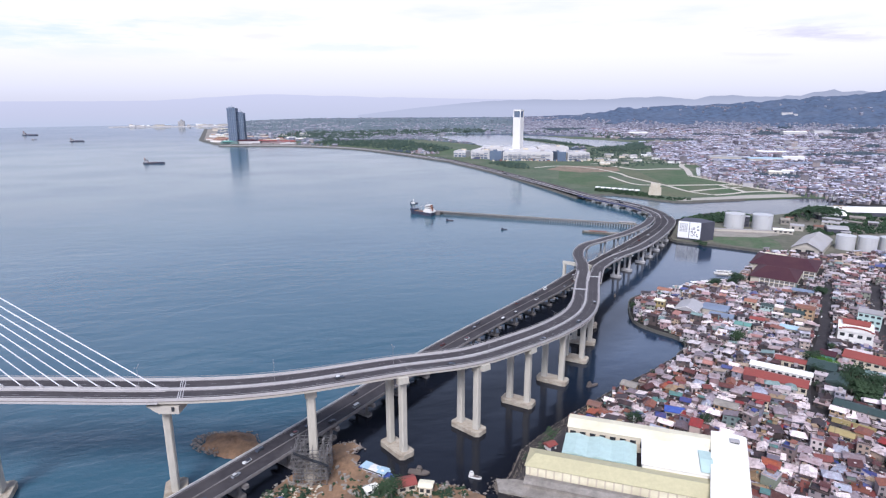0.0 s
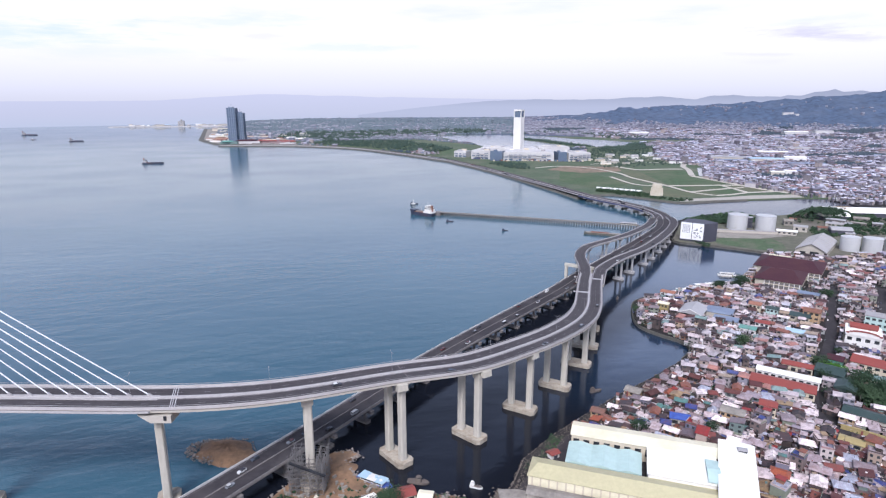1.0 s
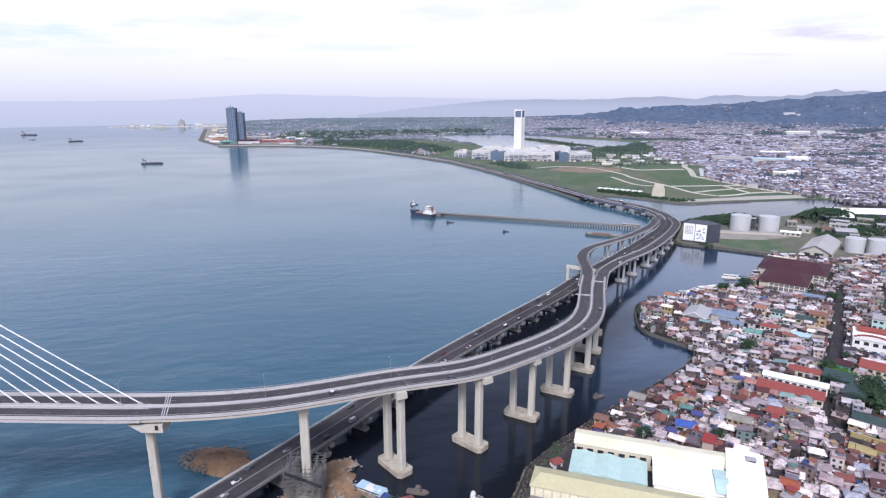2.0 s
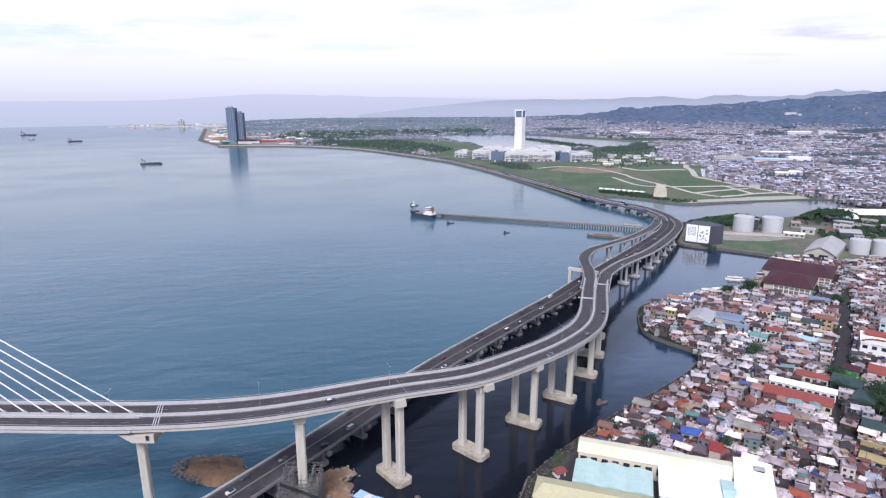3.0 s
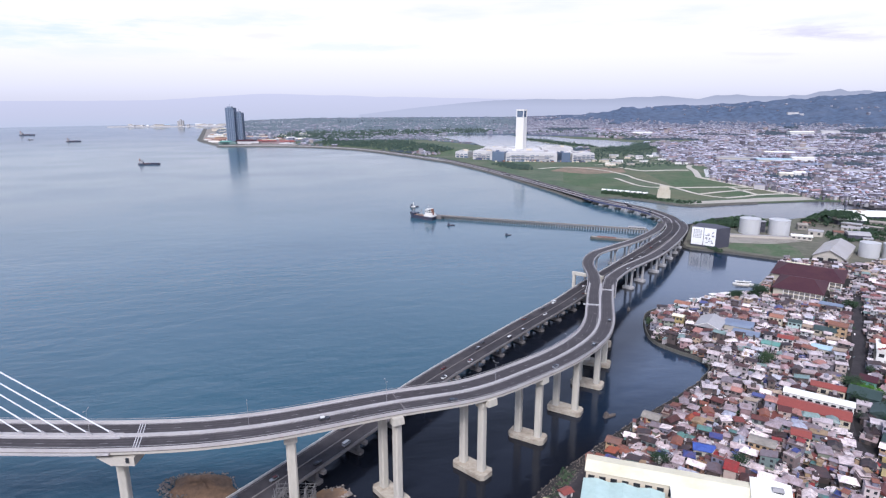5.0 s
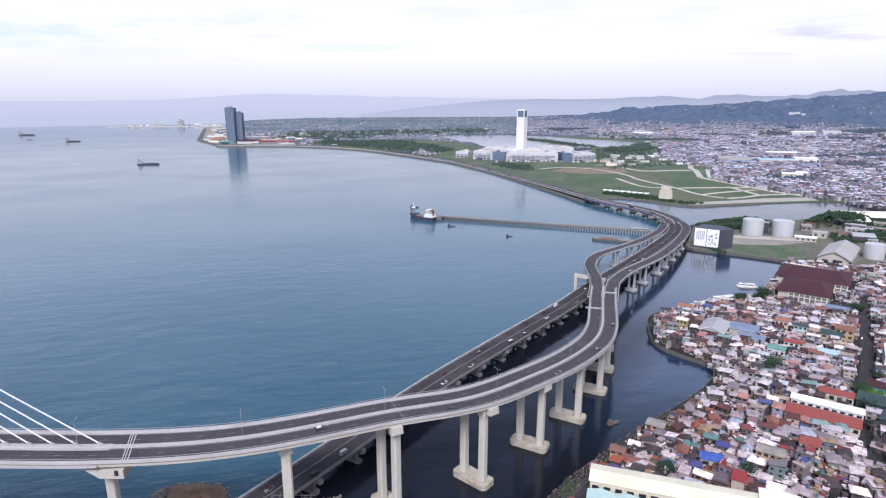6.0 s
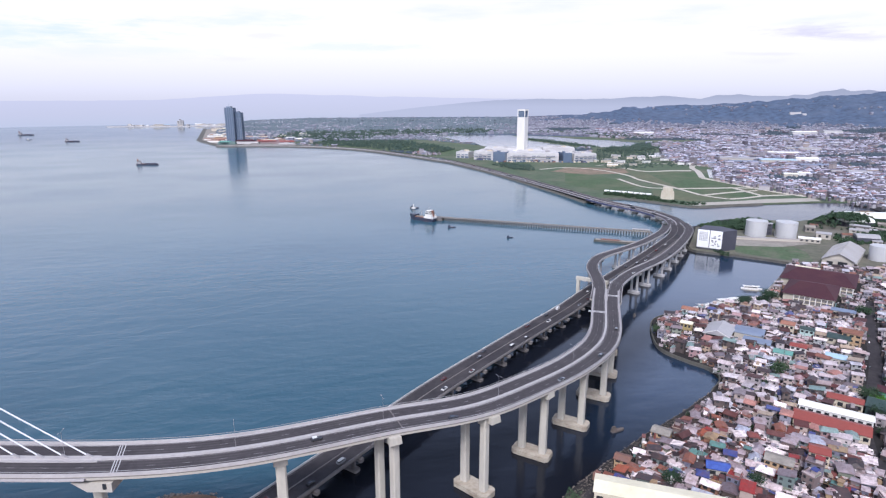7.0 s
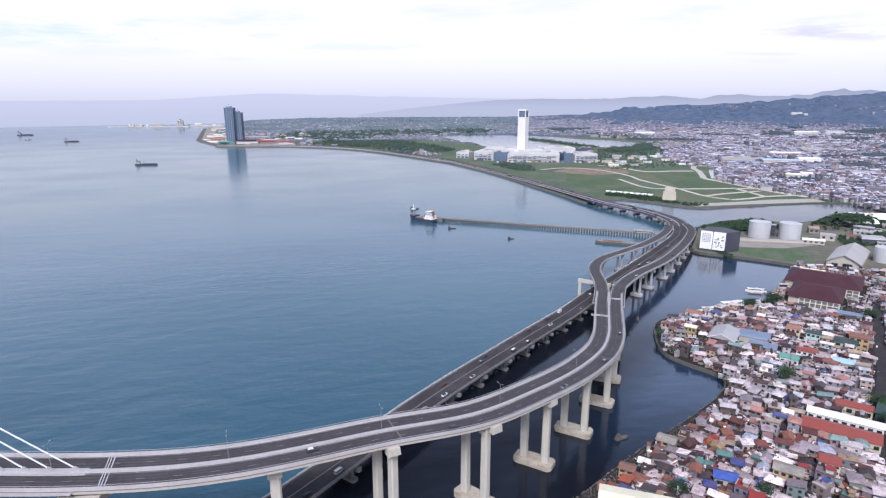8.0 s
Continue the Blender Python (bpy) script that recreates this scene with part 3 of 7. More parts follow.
def slab(poly, z0, z1):
    """Flat sheet of land of any outline, with sloping banks."""
    bm = bmesh.new()
    vs = [bm.verts.new((x, y, z1)) for x, y in poly]
    es = [bm.edges.new((vs[i], vs[(i + 1) % len(vs)])) for i in range(len(vs))]
    bmesh.ops.triangle_fill(bm, use_beauty=True, edges=es, normal=(0, 0, 1))
    low = [bm.verts.new((x, y, z0)) for x, y in poly]
    n = len(vs)
    for i in range(n):
        bm.faces.new((vs[i], low[i], low[(i + 1) % n], vs[(i + 1) % n]))
    bmesh.ops.recalc_face_normals(bm, faces=bm.faces)
    m = Mesh()
    bm.verts.index_update()
    m.add([v.co for v in bm.verts], [[v.index for v in f.verts] for f in bm.faces])
    bm.free()
    return m


# ---------------------------------------------------------------- sea, land and distance
FAR = 4880.0
ring = [(FAR * math.cos(2 * math.pi * i / 96), FAR * math.sin(2 * math.pi * i / 96), 0.0) for i in range(96)]
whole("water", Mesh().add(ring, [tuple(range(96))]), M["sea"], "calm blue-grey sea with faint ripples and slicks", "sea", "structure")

TOWN = [(20, -200), (20, 150), (26, 244), (34, 256), (42, 277), (61, 299), (84, 321), (111, 346), (141, 370), (170, 396), (183, 413), (183, 429), (171, 444),
        (161, 462), (164, 489), (175, 520), (199, 539), (245, 552), (264, 561), (291, 574), (316, 604), (350, 645), (389, 698), (348, 729), (305, 754), (303, 775), (330, 830), (359, 895), (394, 917),
        (425, 945), (470, 956), (500, 932), (522, 921), (571, 938), (600, 975), (631, 999), (667, 988), (704, 976), (716, 1000), (722, 1050), (708, 1078), (820, 1082), (2500, 1300), (2500, -200)]
SOUTH = [(261, 1145), (208, 1305), (119, 1646), (-7, 1928), (-313, 2295), (-597, 2439), (-897, 2439), (-1092, 2720), (-1160, 2900), (-1470, 3740), (-1300, 3800),
         (-1560, 4600), (-200, 4860), (1500, 4600), (3000, 3800), (4300, 2200), (4700, 1100), (2400, 1060), (900, 1090), (683, 1111), (541, 1085), (427, 1060), (371, 1111), (327, 1145)]
whole("ground", slab(TOWN, -2, 2.0), M["soil"], "town ground along the inlet, darkened for shade between houses", "ground", "structure")
whole("ground_reclaimed", slab(list(reversed(SOUTH)), -2, 1.9), M["field"], "flat green reclaimed land by the bay", "ground", "structure")


FOOT = ((-20, -2), (-17.5, 14), (-12, 26), (2, 30), (10, 46), (14, 82), (17, 126), (20, 140), (23, 132), (26, 141), (29, 147), (33, 132), (38, 140), (46, 160))
BACK = ((-20, -2), (-17.5, 22), (-12, 36), (6, 42), (14, 70), (19, 128), (24, 142), (28, 168), (31, 194), (34, 216), (38, 236), (46, 245))


def level(table, az):
    return float(np.interp(az, [a for a, _ in table], [z for _, z in table]))


def ground_at(x, y):
    """Height of the land: a gentle slope, a first spur with ravines, then the high hills behind it."""
    r, az = math.hypot(x, y), math.degrees(math.atan2(x, y))
    if r < 3000 or not -20 < az < 46:
        return 2.0
    spur, back = level(FOOT, az), level(BACK, az)
    k = min(1.0, (r - 3000) / 1330)
    b = max(0.0, (r - 4330) / 520)
    dip = math.sin(math.pi * min(1.0, b * 1.1)) * min(22.0, spur * 0.2)
    z = spur * (0.16 * k + 0.84 * k ** 3.4) if b == 0 else spur + (back - spur) * b ** 1.3 - dip
    gully = noise.fractal(Vector((az / 1.3, r / 900, 2.0)), 0.8, 2.1, 5)
    lump = noise.fractal(Vector((x / 300, y / 300, 0)), 0.7, 2.1, 5)
    return 2.0 + z * (1 + (0.16 * gully + 0.10 * lump) * (0.9 if az > 9 else 0.35) * (1 - 0.55 * max(0.0, b)))


def hills():
    m, na, nr = Mesh(), 300, 64
    for i in range(na + 1):
        a = radians(-19.9 + 65.8 * i / na)
        for j in range(nr + 1):
            r = 3010 + 1840 * j / nr
            x, y = r * math.sin(a), r * math.cos(a)
            m.v.append((x, y, ground_at(x, y) - (3.5 if j == 0 else 0.6)))
    m.f = [(i * (nr + 1) + j, (i + 1) * (nr + 1) + j, (i + 1) * (nr + 1) + j + 1, i * (nr + 1) + j + 1) for i in range(na) for j in range(nr)]
    return m


whole("hillside", hills(), M["hill"], "wooded hills behind the city, hazed blue in their colour", "hill", "structure", smooth=True)


def curtain(r, az0, az1, n, low, tops):
    m = Mesh()
    for i in range(n + 1):
        az = az0 + (az1 - az0) * i / n
        a = radians(az)
        x, y = r * math.sin(a), r * math.cos(a)
        m.v += [(x, y, low), (x, y, tops(az))]
    m.f = [(2 * i, 2 * i + 2, 2 * i + 3, 2 * i + 1) for i in range(n)]
    return m


CREST = ((-40, 165), (-25, 172), (-20, 203), (-16, 220), (-10, 208), (-5, 197), (3, 186), (9, 180), (20, 170))
RIDGE = ((-8, 60), (-2, 120), (3, 160), (6, 176), (9, 180), (13, 178), (16, 188), (18.4, 199), (19.8, 203), (22.5, 179), (23.8, 206), (25.5, 214), (26.4, 202), (28.9, 198), (29.4, 211), (30.4, 206), (31.2, 229), (32.1, 236), (32.6, 248), (33.2, 230), (34.3, 237), (35.4, 223), (40, 232), (60, 238))


def range_top(az):
    return level(CREST, az) + 4 * noise.fractal(Vector((az / 2.6, 3.1, 0)), 0.8, 2.0, 5)


def ridge_top(az):
    return level(RIDGE, az) + min(1.0, (az + 8) / 14) * 5 * noise.fractal(Vector((az / 1.6, 9.1, 0)), 0.75, 2.2, 6)


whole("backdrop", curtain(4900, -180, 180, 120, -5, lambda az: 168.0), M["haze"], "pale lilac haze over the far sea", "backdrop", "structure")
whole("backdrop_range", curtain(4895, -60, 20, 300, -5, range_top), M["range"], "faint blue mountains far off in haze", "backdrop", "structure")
whole("backdrop_ridge", curtain(4885, -8, 60, 420, -5, ridge_top), M["ridge"], "haze-tinted blue-grey ridges far behind the city", "backdrop", "structure")

# ---------------------------------------------------------------- high viaduct
DECK = spline([(-420, 232, 56.5), (-300, 239, 56), (-200, 244, 54.5), (-126, 246, 53), (-78, 256, 51), (-25, 282, 47.5), (14.5, 302, 44), (46, 330, 41), (72, 358.5, 38), (94, 391, 35),
               (107, 422, 32.5), (117, 458, 30.5), (126, 492, 28.5), (137, 530, 27)])
LEFT = spline([(120.5, 497, 28.15), (127.6, 520, 27.25), (132, 537, 26.7), (136, 556, 26), (143, 605, 24), (161, 648, 22), (195, 689, 19.5), (236, 738, 16.5), (285, 812, 12.5), (312, 868, 10.5)])
RIGHT = spline([(131.5, 489, 28.5), (139, 513, 27.4), (145, 531, 26.8), (152, 548, 26), (179, 592, 23), (232, 661, 18.5), (288, 752, 14), (328, 831, 11), (340, 880, 10.5)])
COAST = spline([(-190, 112, 10.5), (-140, 184, 10.5), (-90, 257, 10.5), (-64, 295, 10.5), (-40, 331, 10.5), (-1, 389, 10.5), (59, 468, 10.5), (104, 526, 10.5), (138, 575, 10.5), (198, 658, 10),
                (252, 734, 9.5), (303, 812, 9), (326, 868, 9), (334, 915, 9), (320, 985, 8.5), (275, 1075, 8), (229, 1230, 6), (138, 1508, 4), (48, 1725, 4), (-10, 1830, 4), (-300, 2210, 4),
                (-590, 2370, 4), (-890, 2380, 4)], 10.0)


def roadway(name, path, half, depth, label, road="asphalt", wall="barrier", median=1.6, under=0.55, right_wall="", high_wall=1.15):
    t = thing(name, *path[len(path) // 2], label=label, category="bridge", kind="structure")
    e, i = min(1.5, depth * 0.47), min(2.0, depth * 0.68)
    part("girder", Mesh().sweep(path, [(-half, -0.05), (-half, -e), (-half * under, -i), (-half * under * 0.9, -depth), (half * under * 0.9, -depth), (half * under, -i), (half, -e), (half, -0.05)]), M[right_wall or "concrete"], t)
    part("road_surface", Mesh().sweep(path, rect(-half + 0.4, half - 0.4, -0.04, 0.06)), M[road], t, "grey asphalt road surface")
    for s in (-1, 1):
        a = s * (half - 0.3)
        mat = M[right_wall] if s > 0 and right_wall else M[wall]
        part("parapet", Mesh().sweep(path, [(a - 0.3, -0.2), (a + 0.3, -0.2), (a + 0.16, high_wall), (a - 0.16, high_wall)]), mat, t, "pale concrete parapet" if mat == M[wall] else "darker concrete parapet")
    # thin dark strip in place of a cut groove below each parapet
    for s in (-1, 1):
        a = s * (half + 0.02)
        part("drip_groove", Mesh().sweep(path, rect(a - 0.12, a + 0.12, -0.42, -0.16)), M["dark_concrete"], t, "dark strip standing for the groove under the parapet")
    if median:
        part("median", Mesh().sweep(path, [(-median / 2, 0.0), (median / 2, 0.0), (median / 2 - 0.15, 0.9), (-median / 2 + 0.15, 0.9)]), M[wall], t, "pale concrete median strip")
    return t


def lines(owner, path, offsets, dash_at, width=0.22):
    for o in offsets:
        part("edge_line", Mesh().sweep(beside(path, o), rect(-width / 2, width / 2, 0.05, 0.075)), M["paint"], owner, "white painted edge line")
    m = Mesh()
    for o in dash_at:
        row = beside(path, o)
        for a, b in zip(row[::2], row[1::2]):
            a, b = Vector(a), Vector(b)
            m.beam(a + Vector((0, 0, 0.07)), a + (b - a) * 0.5 + Vector((0, 0, 0.07)), 0.17, 0.02)
    if dash_at:
        part("lane_dashes", m, M["paint"], owner, "worn white lane dashes", kind="stuff")


high = roadway("high_viaduct", DECK, 10.4, 3.2, "tall pale concrete viaduct curving over the inlet", median=1.7)
left_ramp = roadway("left_ramp", LEFT, 5.6, 2.2, "curved concrete ramp down to the coast road", median=0, under=0.6)
right_ramp = roadway("right_ramp", RIGHT, 5.6, 2.2, "curved concrete ramp beside the coast road", median=0, under=0.6)
FAR_ROAD = [p for p in COAST if p[1] > 862]
COAST = [p for p in COAST if p[1] < 872]
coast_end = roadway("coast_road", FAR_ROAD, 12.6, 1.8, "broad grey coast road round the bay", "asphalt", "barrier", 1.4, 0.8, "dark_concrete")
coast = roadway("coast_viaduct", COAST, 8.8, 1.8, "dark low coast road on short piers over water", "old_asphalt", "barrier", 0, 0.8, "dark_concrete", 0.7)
lines(high, DECK, (-8.5, -1.4, 1.4, 8.5), (-5.0, 5.0), 0.18)
lines(left_ramp, LEFT, (-4.2, 4.2), (0.0,))
lines(right_ramp, RIGHT, (-4.2, 4.2), (0.0,))
lines(coast_end, FAR_ROAD[:50], (-11, 11), (-6, 6), 0.2)
lines(coast, COAST, (-7.4, 7.4), (), 0.14)
part("handrail", Mesh().sweep(beside(COAST, -8.5), rect(-0.1, 0.1, 0.95, 1.15)), M["white"], coast, "thin white handrail on the seaward parapet")
part("median", Mesh().sweep(COAST, [(-0.3, 0.0), (0.3, 0.0), (0.15, 0.5), (-0.15, 0.5)]), M["dark_concrete"], coast, "low median barrier of dark concrete")
for s in (-1, 1):
    part("shoulder", Mesh().sweep(DECK, rect(s * 9.45 - 0.5, s * 9.45 + 0.5, 0.03, 0.22)), M["barrier"], high, "pale raised shoulder beside the parapet")
    part("guard_rail", Mesh().sweep(beside(DECK, s * 10.15), rect(-0.07, 0.07, 1.75, 1.9)), M["steel"], high, "thin grey guard rail above the parapet")
# darker wheel paths worn along the lanes
for owner, path, offs in ((high, DECK, (-7.6, -6.0, -4.2, -2.6, 2.6, 4.2, 6.0, 7.6)), (left_ramp, LEFT, (-3.0, -1.3, 1.3, 3.0)), (right_ramp, RIGHT, (-3.0, -1.3, 1.3, 3.0))):
    for o in offs:
        part("wheel_path", Mesh().sweep(beside(path, o), rect(-0.38, 0.38, 0.05, 0.064)), M["worn_tarmac"], owner, "darker worn wheel path")
# the stayed part has a broad pale strip down its middle
stay_part = [p for p in DECK if p[0] < -122]
part("cable_strip", Mesh().sweep(stay_part, rect(-1.9, 1.9, 0.05, 0.5)), M["barrier"], high, "broad pale anchor strip")
part("fascia", Mesh().sweep(stay_part, rect(10.1, 11.6, -1.0, -0.45)), M["barrier"], high, "pale edge ledge")


def at_path(path, x, y):
    i = min(range(1, len(path) - 1), key=lambda k: (path[k][0] - x) ** 2 + (path[k][1] - y) ** 2)
    a, b = path[i - 1], path[i + 1]
    return path[i], math.degrees(math.atan2(b[1] - a[1], b[0] - a[0]))


def cross_bar(owner, name, path, x, y, lo, hi, thick, h, mat, label, along=0.0, skew=0.0):
    """A strip straight across a road."""
    q, turn = at_path(path, x, y)
    d, n = Vector((math.cos(radians(turn)), math.sin(radians(turn)), 0)), Vector((math.sin(radians(turn)), -math.cos(radians(turn)), 0))
    c = Vector(q) + d * along
    part(name, Mesh().beam(c + n * lo + d * lo * skew + Vector((0, 0, h / 2)), c + n * hi + d * hi * skew + Vector((0, 0, h / 2)), thick, h), mat, owner, label)


for k in (-0.4, 0.5, 1.6):
    cross_bar(high, "expansion_joint", DECK, -121, 246.6, -10, 10, 0.3, 0.18, M["fresh_paint"], "pale expansion joint", k, 0.2)
for k in (0.0, 2.2):
    cross_bar(high, "expansion_joint", DECK, 116, 462, -12.5, -0.8, 0.8, 0.2, M["fresh_paint"], "pale expansion joint", k)
    cross_bar(high, "expansion_joint", DECK, 128, 505, 0.8, 10.5, 0.8, 0.2, M["fresh_paint"], "pale expansion joint", k)
cross_bar(high, "expansion_joint", DECK, -23, 283, -10, 10, 0.5, 0.12, M["dark_concrete"], "dark expansion joint")
cross_bar(high, "expansion_joint", DECK, 88, 381, -10, 10, 0.5, 0.12, M["dark_concrete"], "dark expansion joint")


def outline(l, w, e):
    a, b = l / 2, w / 2
    return [(-a + e, -b), (a - e, -b), (a, -b + e), (a, b - e), (a - e, b), (-a + e, b), (-a, b - e), (-a, -b + e)]


def pier(owner, x, y, z, turn, apart, width, thick, cap, head=None, base=0.2, rise=3.2, tone="pier"):
    """Legs on a pile cap, the legs in a row along turn."""
    p = thing("pier", x, y, 0, turn)
    p.parent = owner
    p.matrix_parent_inverse = PLACE[owner.name].inverted()
    part("pile_cap", Mesh().prism(outline(*cap, cap[1] * 0.17), base, base + rise), M["cap" if tone == "pier" else tone], p, "rust-stained concrete pile cap" if tone == "pier" else "", local=True)
    for s in (-1, 1) if apart else (0,):
        m = Mesh().prism([(s * apart / 2 + i, j) for i, j in outline(width, thick, min(width, thick) * 0.16)], base + rise, z, 0.97)
        if not head:
            m.prism([(s * apart / 2 + i, j) for i, j in outline(width * 1.25, thick * 1.3, 0.3)], z - 3.4, z)
        part("leg", m, M[tone], p, local=True)
    if head:
        part("pier_head", Mesh().prism(outline(*head[:2], 0.3), z - head[2], z), M[tone], p, local=True)
    return p


for x, y, turn in ((-24.5, 280, 130), (14.5, 301, 138), (46.4, 330.5, 150), (72.8, 359.5, 151), (94, 393, 152), (107, 424, 158), (117, 459, 163)):
    q, _ = at_path(DECK, x, y)
    pier(high, x, y, q[2] - 3.0, turn, 11.6, 3.7, 3.6, (20.5, 9.4), rise=2.6)
pier(high, -64, 259, 47.0, 107, 0, 5.5, 4.2, (16, 11), base=1.6)
for x, y, z in ((-126.5, 243.5, 49.5), (-208, 241, 51), (-300, 238, 52.5)):
    pier(high, x, y, z, 110, 0, 6.5, 3.4, (16, 10))
# corbel block that carries the end of the stayed deck
m = Mesh().add([(-131.5, 236, 50.2), (-131.5, 253, 50.2), (-117, 253, 50.2), (-117, 236, 50.2), (-126, 235.9, 46.6), (-126, 251, 46.6), (-117, 251, 46.6), (-117, 235.9, 46.6)],
               [(0, 1, 2, 3), (7, 6, 5, 4), (0, 3, 7, 4), (1, 0, 4, 5), (2, 1, 5, 6), (3, 2, 6, 7)])
part("corbel", m, M["concrete"], high, "stepped concrete bearing corbel")
part("access_hatch", Mesh().box(-119.5, 235.8, 48.0, 50.0, 1.2, 0.5), M["window"], high, "dark access hatch")
# slim two-armed lamp posts on the median
for x, y in ((-139, 247), (-80, 257), (-26, 282), (27, 313), (70, 356), (100, 404)):
    q, turn = at_path(DECK, x, y)
    n = Vector((math.sin(radians(turn)), -math.cos(radians(turn)), 0))
    post = thing("lamp_post", q[0], q[1], q[2] + 0.9, label="slim grey two-armed lamp post on the median", category="lamp post", group="viaduct lamp posts")
    part("pole", Mesh().tube(0, 0, 0, 10.5, 0.075, 8, 0.6), M["steel"], post, local=True)
    for s in (-1, 1):
        arm = part("arm", Mesh().beam((0, 0, 10.3), n * 1.5 * s + Vector((0, 0, 10.8)), 0.06), M["steel"], post, local=True)
        part("lamp_head", Mesh().beam(n * 1.4 * s + Vector((0, 0, 10.8)), n * 2.1 * s + Vector((0, 0, 10.9)), 0.24, 0.1), M["grey_roof"], arm, local=True)
# drain and bearing boxes on the outer side above the piers
for x, y in ((-20, 272), (23, 295), (53, 324)):
    q, turn = at_path(DECK, x - 4, y + 9)
    part("bearing_box", Mesh().box(x, y, q[2] - 4.4, q[2] - 1.2, 5.5, 2.6, turn, 0.9), M["pier"], high, "concrete bearing ledge")

for x, y in ((178, 597), (200, 624), (220, 655), (236, 681), (255, 711), (269, 736), (287, 766)):
    q, turn = at_path(RIGHT, x, y)
    pier(right_ramp, q[0], q[1], q[2] - 2.0, turn + 90, 5.2, 2.0, 2.0, (11, 5.5), (11.5, 2.6, 1.7), 0.1, 2.2, "grey_pier")
for x, y in ((143, 606), (160, 646), (188, 682), (213, 711), (236, 738), (258, 771)):
    q, turn = at_path(LEFT, x, y)
    pier(left_ramp, q[0], q[1], q[2] - 2.0, turn + 90, 4.6, 2.0, 2.0, (10, 5.0), (10.5, 2.4, 1.6), 0.1, 2.2, "grey_pier")
for i, q in enumerate((COAST + FAR_ROAD[1:30])[1::3]):
    _, turn = at_path(COAST + FAR_ROAD[1:], q[0], q[1])
    if q[1] < 1090:
        # piers under the low road take a dark tone for its shadow
        pier(coast if q[1] < 870 else coast_end, q[0], q[1], q[2] - 1.7, turn + 90, 8.0, 1.8, 1.8, (14, 4.0), (20.5 if q[1] < 870 else 27, 2.4, 1.8), 0.1, 1.4, "concrete" if q[1] > 860 else "dark_concrete")
# blue panels along the outer side of the far bend
far_bend = [p for p in beside(FAR_ROAD, -13.1) if 930 < p[1] < 1110]
part("side_panel", Mesh().sweep(far_bend, rect(-0.2, 0.2, -2.0, 0.8)), M["blue_panel"], coast_end, "dark blue side panels")
# rock bank that carries the road beyond the bend
bank = [p for p in FAR_ROAD if p[1] > 1100]
whole("embankment", Mesh().sweep([(x, y, 0) for x, y, z in bank], [(-17, -1), (17, -1), (14, 3.0), (-14, 3.0)]), M["dark_wall"], "grey rock embankment under the coast road", "embankment", "structure")

# portal frame that straddles the coast road
portal = thing("portal_frame", 117, 562, 0, label="cream concrete portal frame over the coast road", category="portal", kind="structure")
for x, y in ((122, 570), (143, 556)):
    part("column", Mesh().box(x, y, 0.1, 22.4, 2.6, 2.6, -33, 0.96), M["pier"], portal)
part("crossbeam", Mesh().beam((120.5, 571, 23.6), (145, 555, 23.6), 3.0, 2.8), M["pier"], portal)
part("pile_cap", Mesh().box(122, 570, 0.1, 3.0, 9, 6, -33, 0.92), M["pier"], portal)

# ---------------------------------------------------------------- stay cables
mast = thing("bridge_pylon", -300, 239, 0, label="tall pale concrete pylon with white stay cables", category="pylon", kind="structure")
for s in (-1, 1):
    part("leg", Mesh().beam((-300, 239 + 26 * s, 0), (-300, 239 + 3 * s, 130), 6.0, 7.0), M["pier"], mast)
part("head", Mesh().box(-300, 239, 126, 178, 6, 7, 0, 0.8), M["pier"], mast)
for i in range(14):
    x = -129.0 - 8.75 * i
    q, _ = at_path(DECK, x, 246)
    for far_end in (0, 1):
        a, b = Vector((-600 - x if far_end else x, 234 if far_end else q[1], q[2] + 0.8)), Vector((-302 if far_end else -298, 239, 172.5 - 0.6 * i))
        c = part("stay_cable", Mesh().beam(a, b, 0.36), M["cable"], mast, "white stay cable")
        part("anchor", Mesh().beam(a - (b - a) * 0.004, a + (b - a) * 0.012, 0.8), M["barrier"], c)

# ---------------------------------------------------------------- islet and building yard by the water
def mound(cx, cy, rx, ry, h, turn, seed, n=30, rings=7):
    m, g = Mesh(), random.Random(seed)
    wob = [1 + 0.13 * math.sin(2 * a + seed) + 0.09 * math.sin(5 * a + 2 * seed) for a in [2 * math.pi * i / n for i in range(n)]]
    for j in range(rings + 1):
        k = j / rings
        for i in range(n):
            a = 2 * math.pi * i / n
            r = wob[i] * (1 - k * 0.97)
            x, y = rx * r * math.cos(a), ry * r * math.sin(a)
            c, s = math.cos(radians(turn)), math.sin(radians(turn))
            z = -0.8 + (h + 0.8) * (1 - (1 - k) ** 2.4) * (0.85 + 0.3 * g.random())
            m.v.append((cx + c * x - s * y, cy + s * x + c * y, z))
    m.f = [(j * n + i, j * n + (i + 1) % n, (j + 1) * n + (i + 1) % n, (j + 1) * n + i) for j in range(rings) for i in range(n)] + [tuple(range(rings * n, rings * n + n))]
    return m


def boulder(m, x, y, z, r, g):
    pts = [(1, 0, 0), (-1, 0, 0), (0, 1, 0), (0, -1, 0), (0, 0, 1), (0, 0, -1)]
    v = [(x + r * a * g.uniform(0.6, 1.2), y + r * b * g.uniform(0.6, 1.2), z + r * c * g.uniform(0.5, 0.9)) for a, b, c in pts]
    m.add(v, [(0, 2, 4), (2, 1, 4), (1, 3, 4), (3, 0, 4), (2, 0, 5), (1, 2, 5), (3, 1, 5), (0, 3, 5)])


rng = random.Random(11)
islet = thing("islet", -116, 286, 0, label="small brown earth islet ringed with rubble", category="islet", kind="structure")
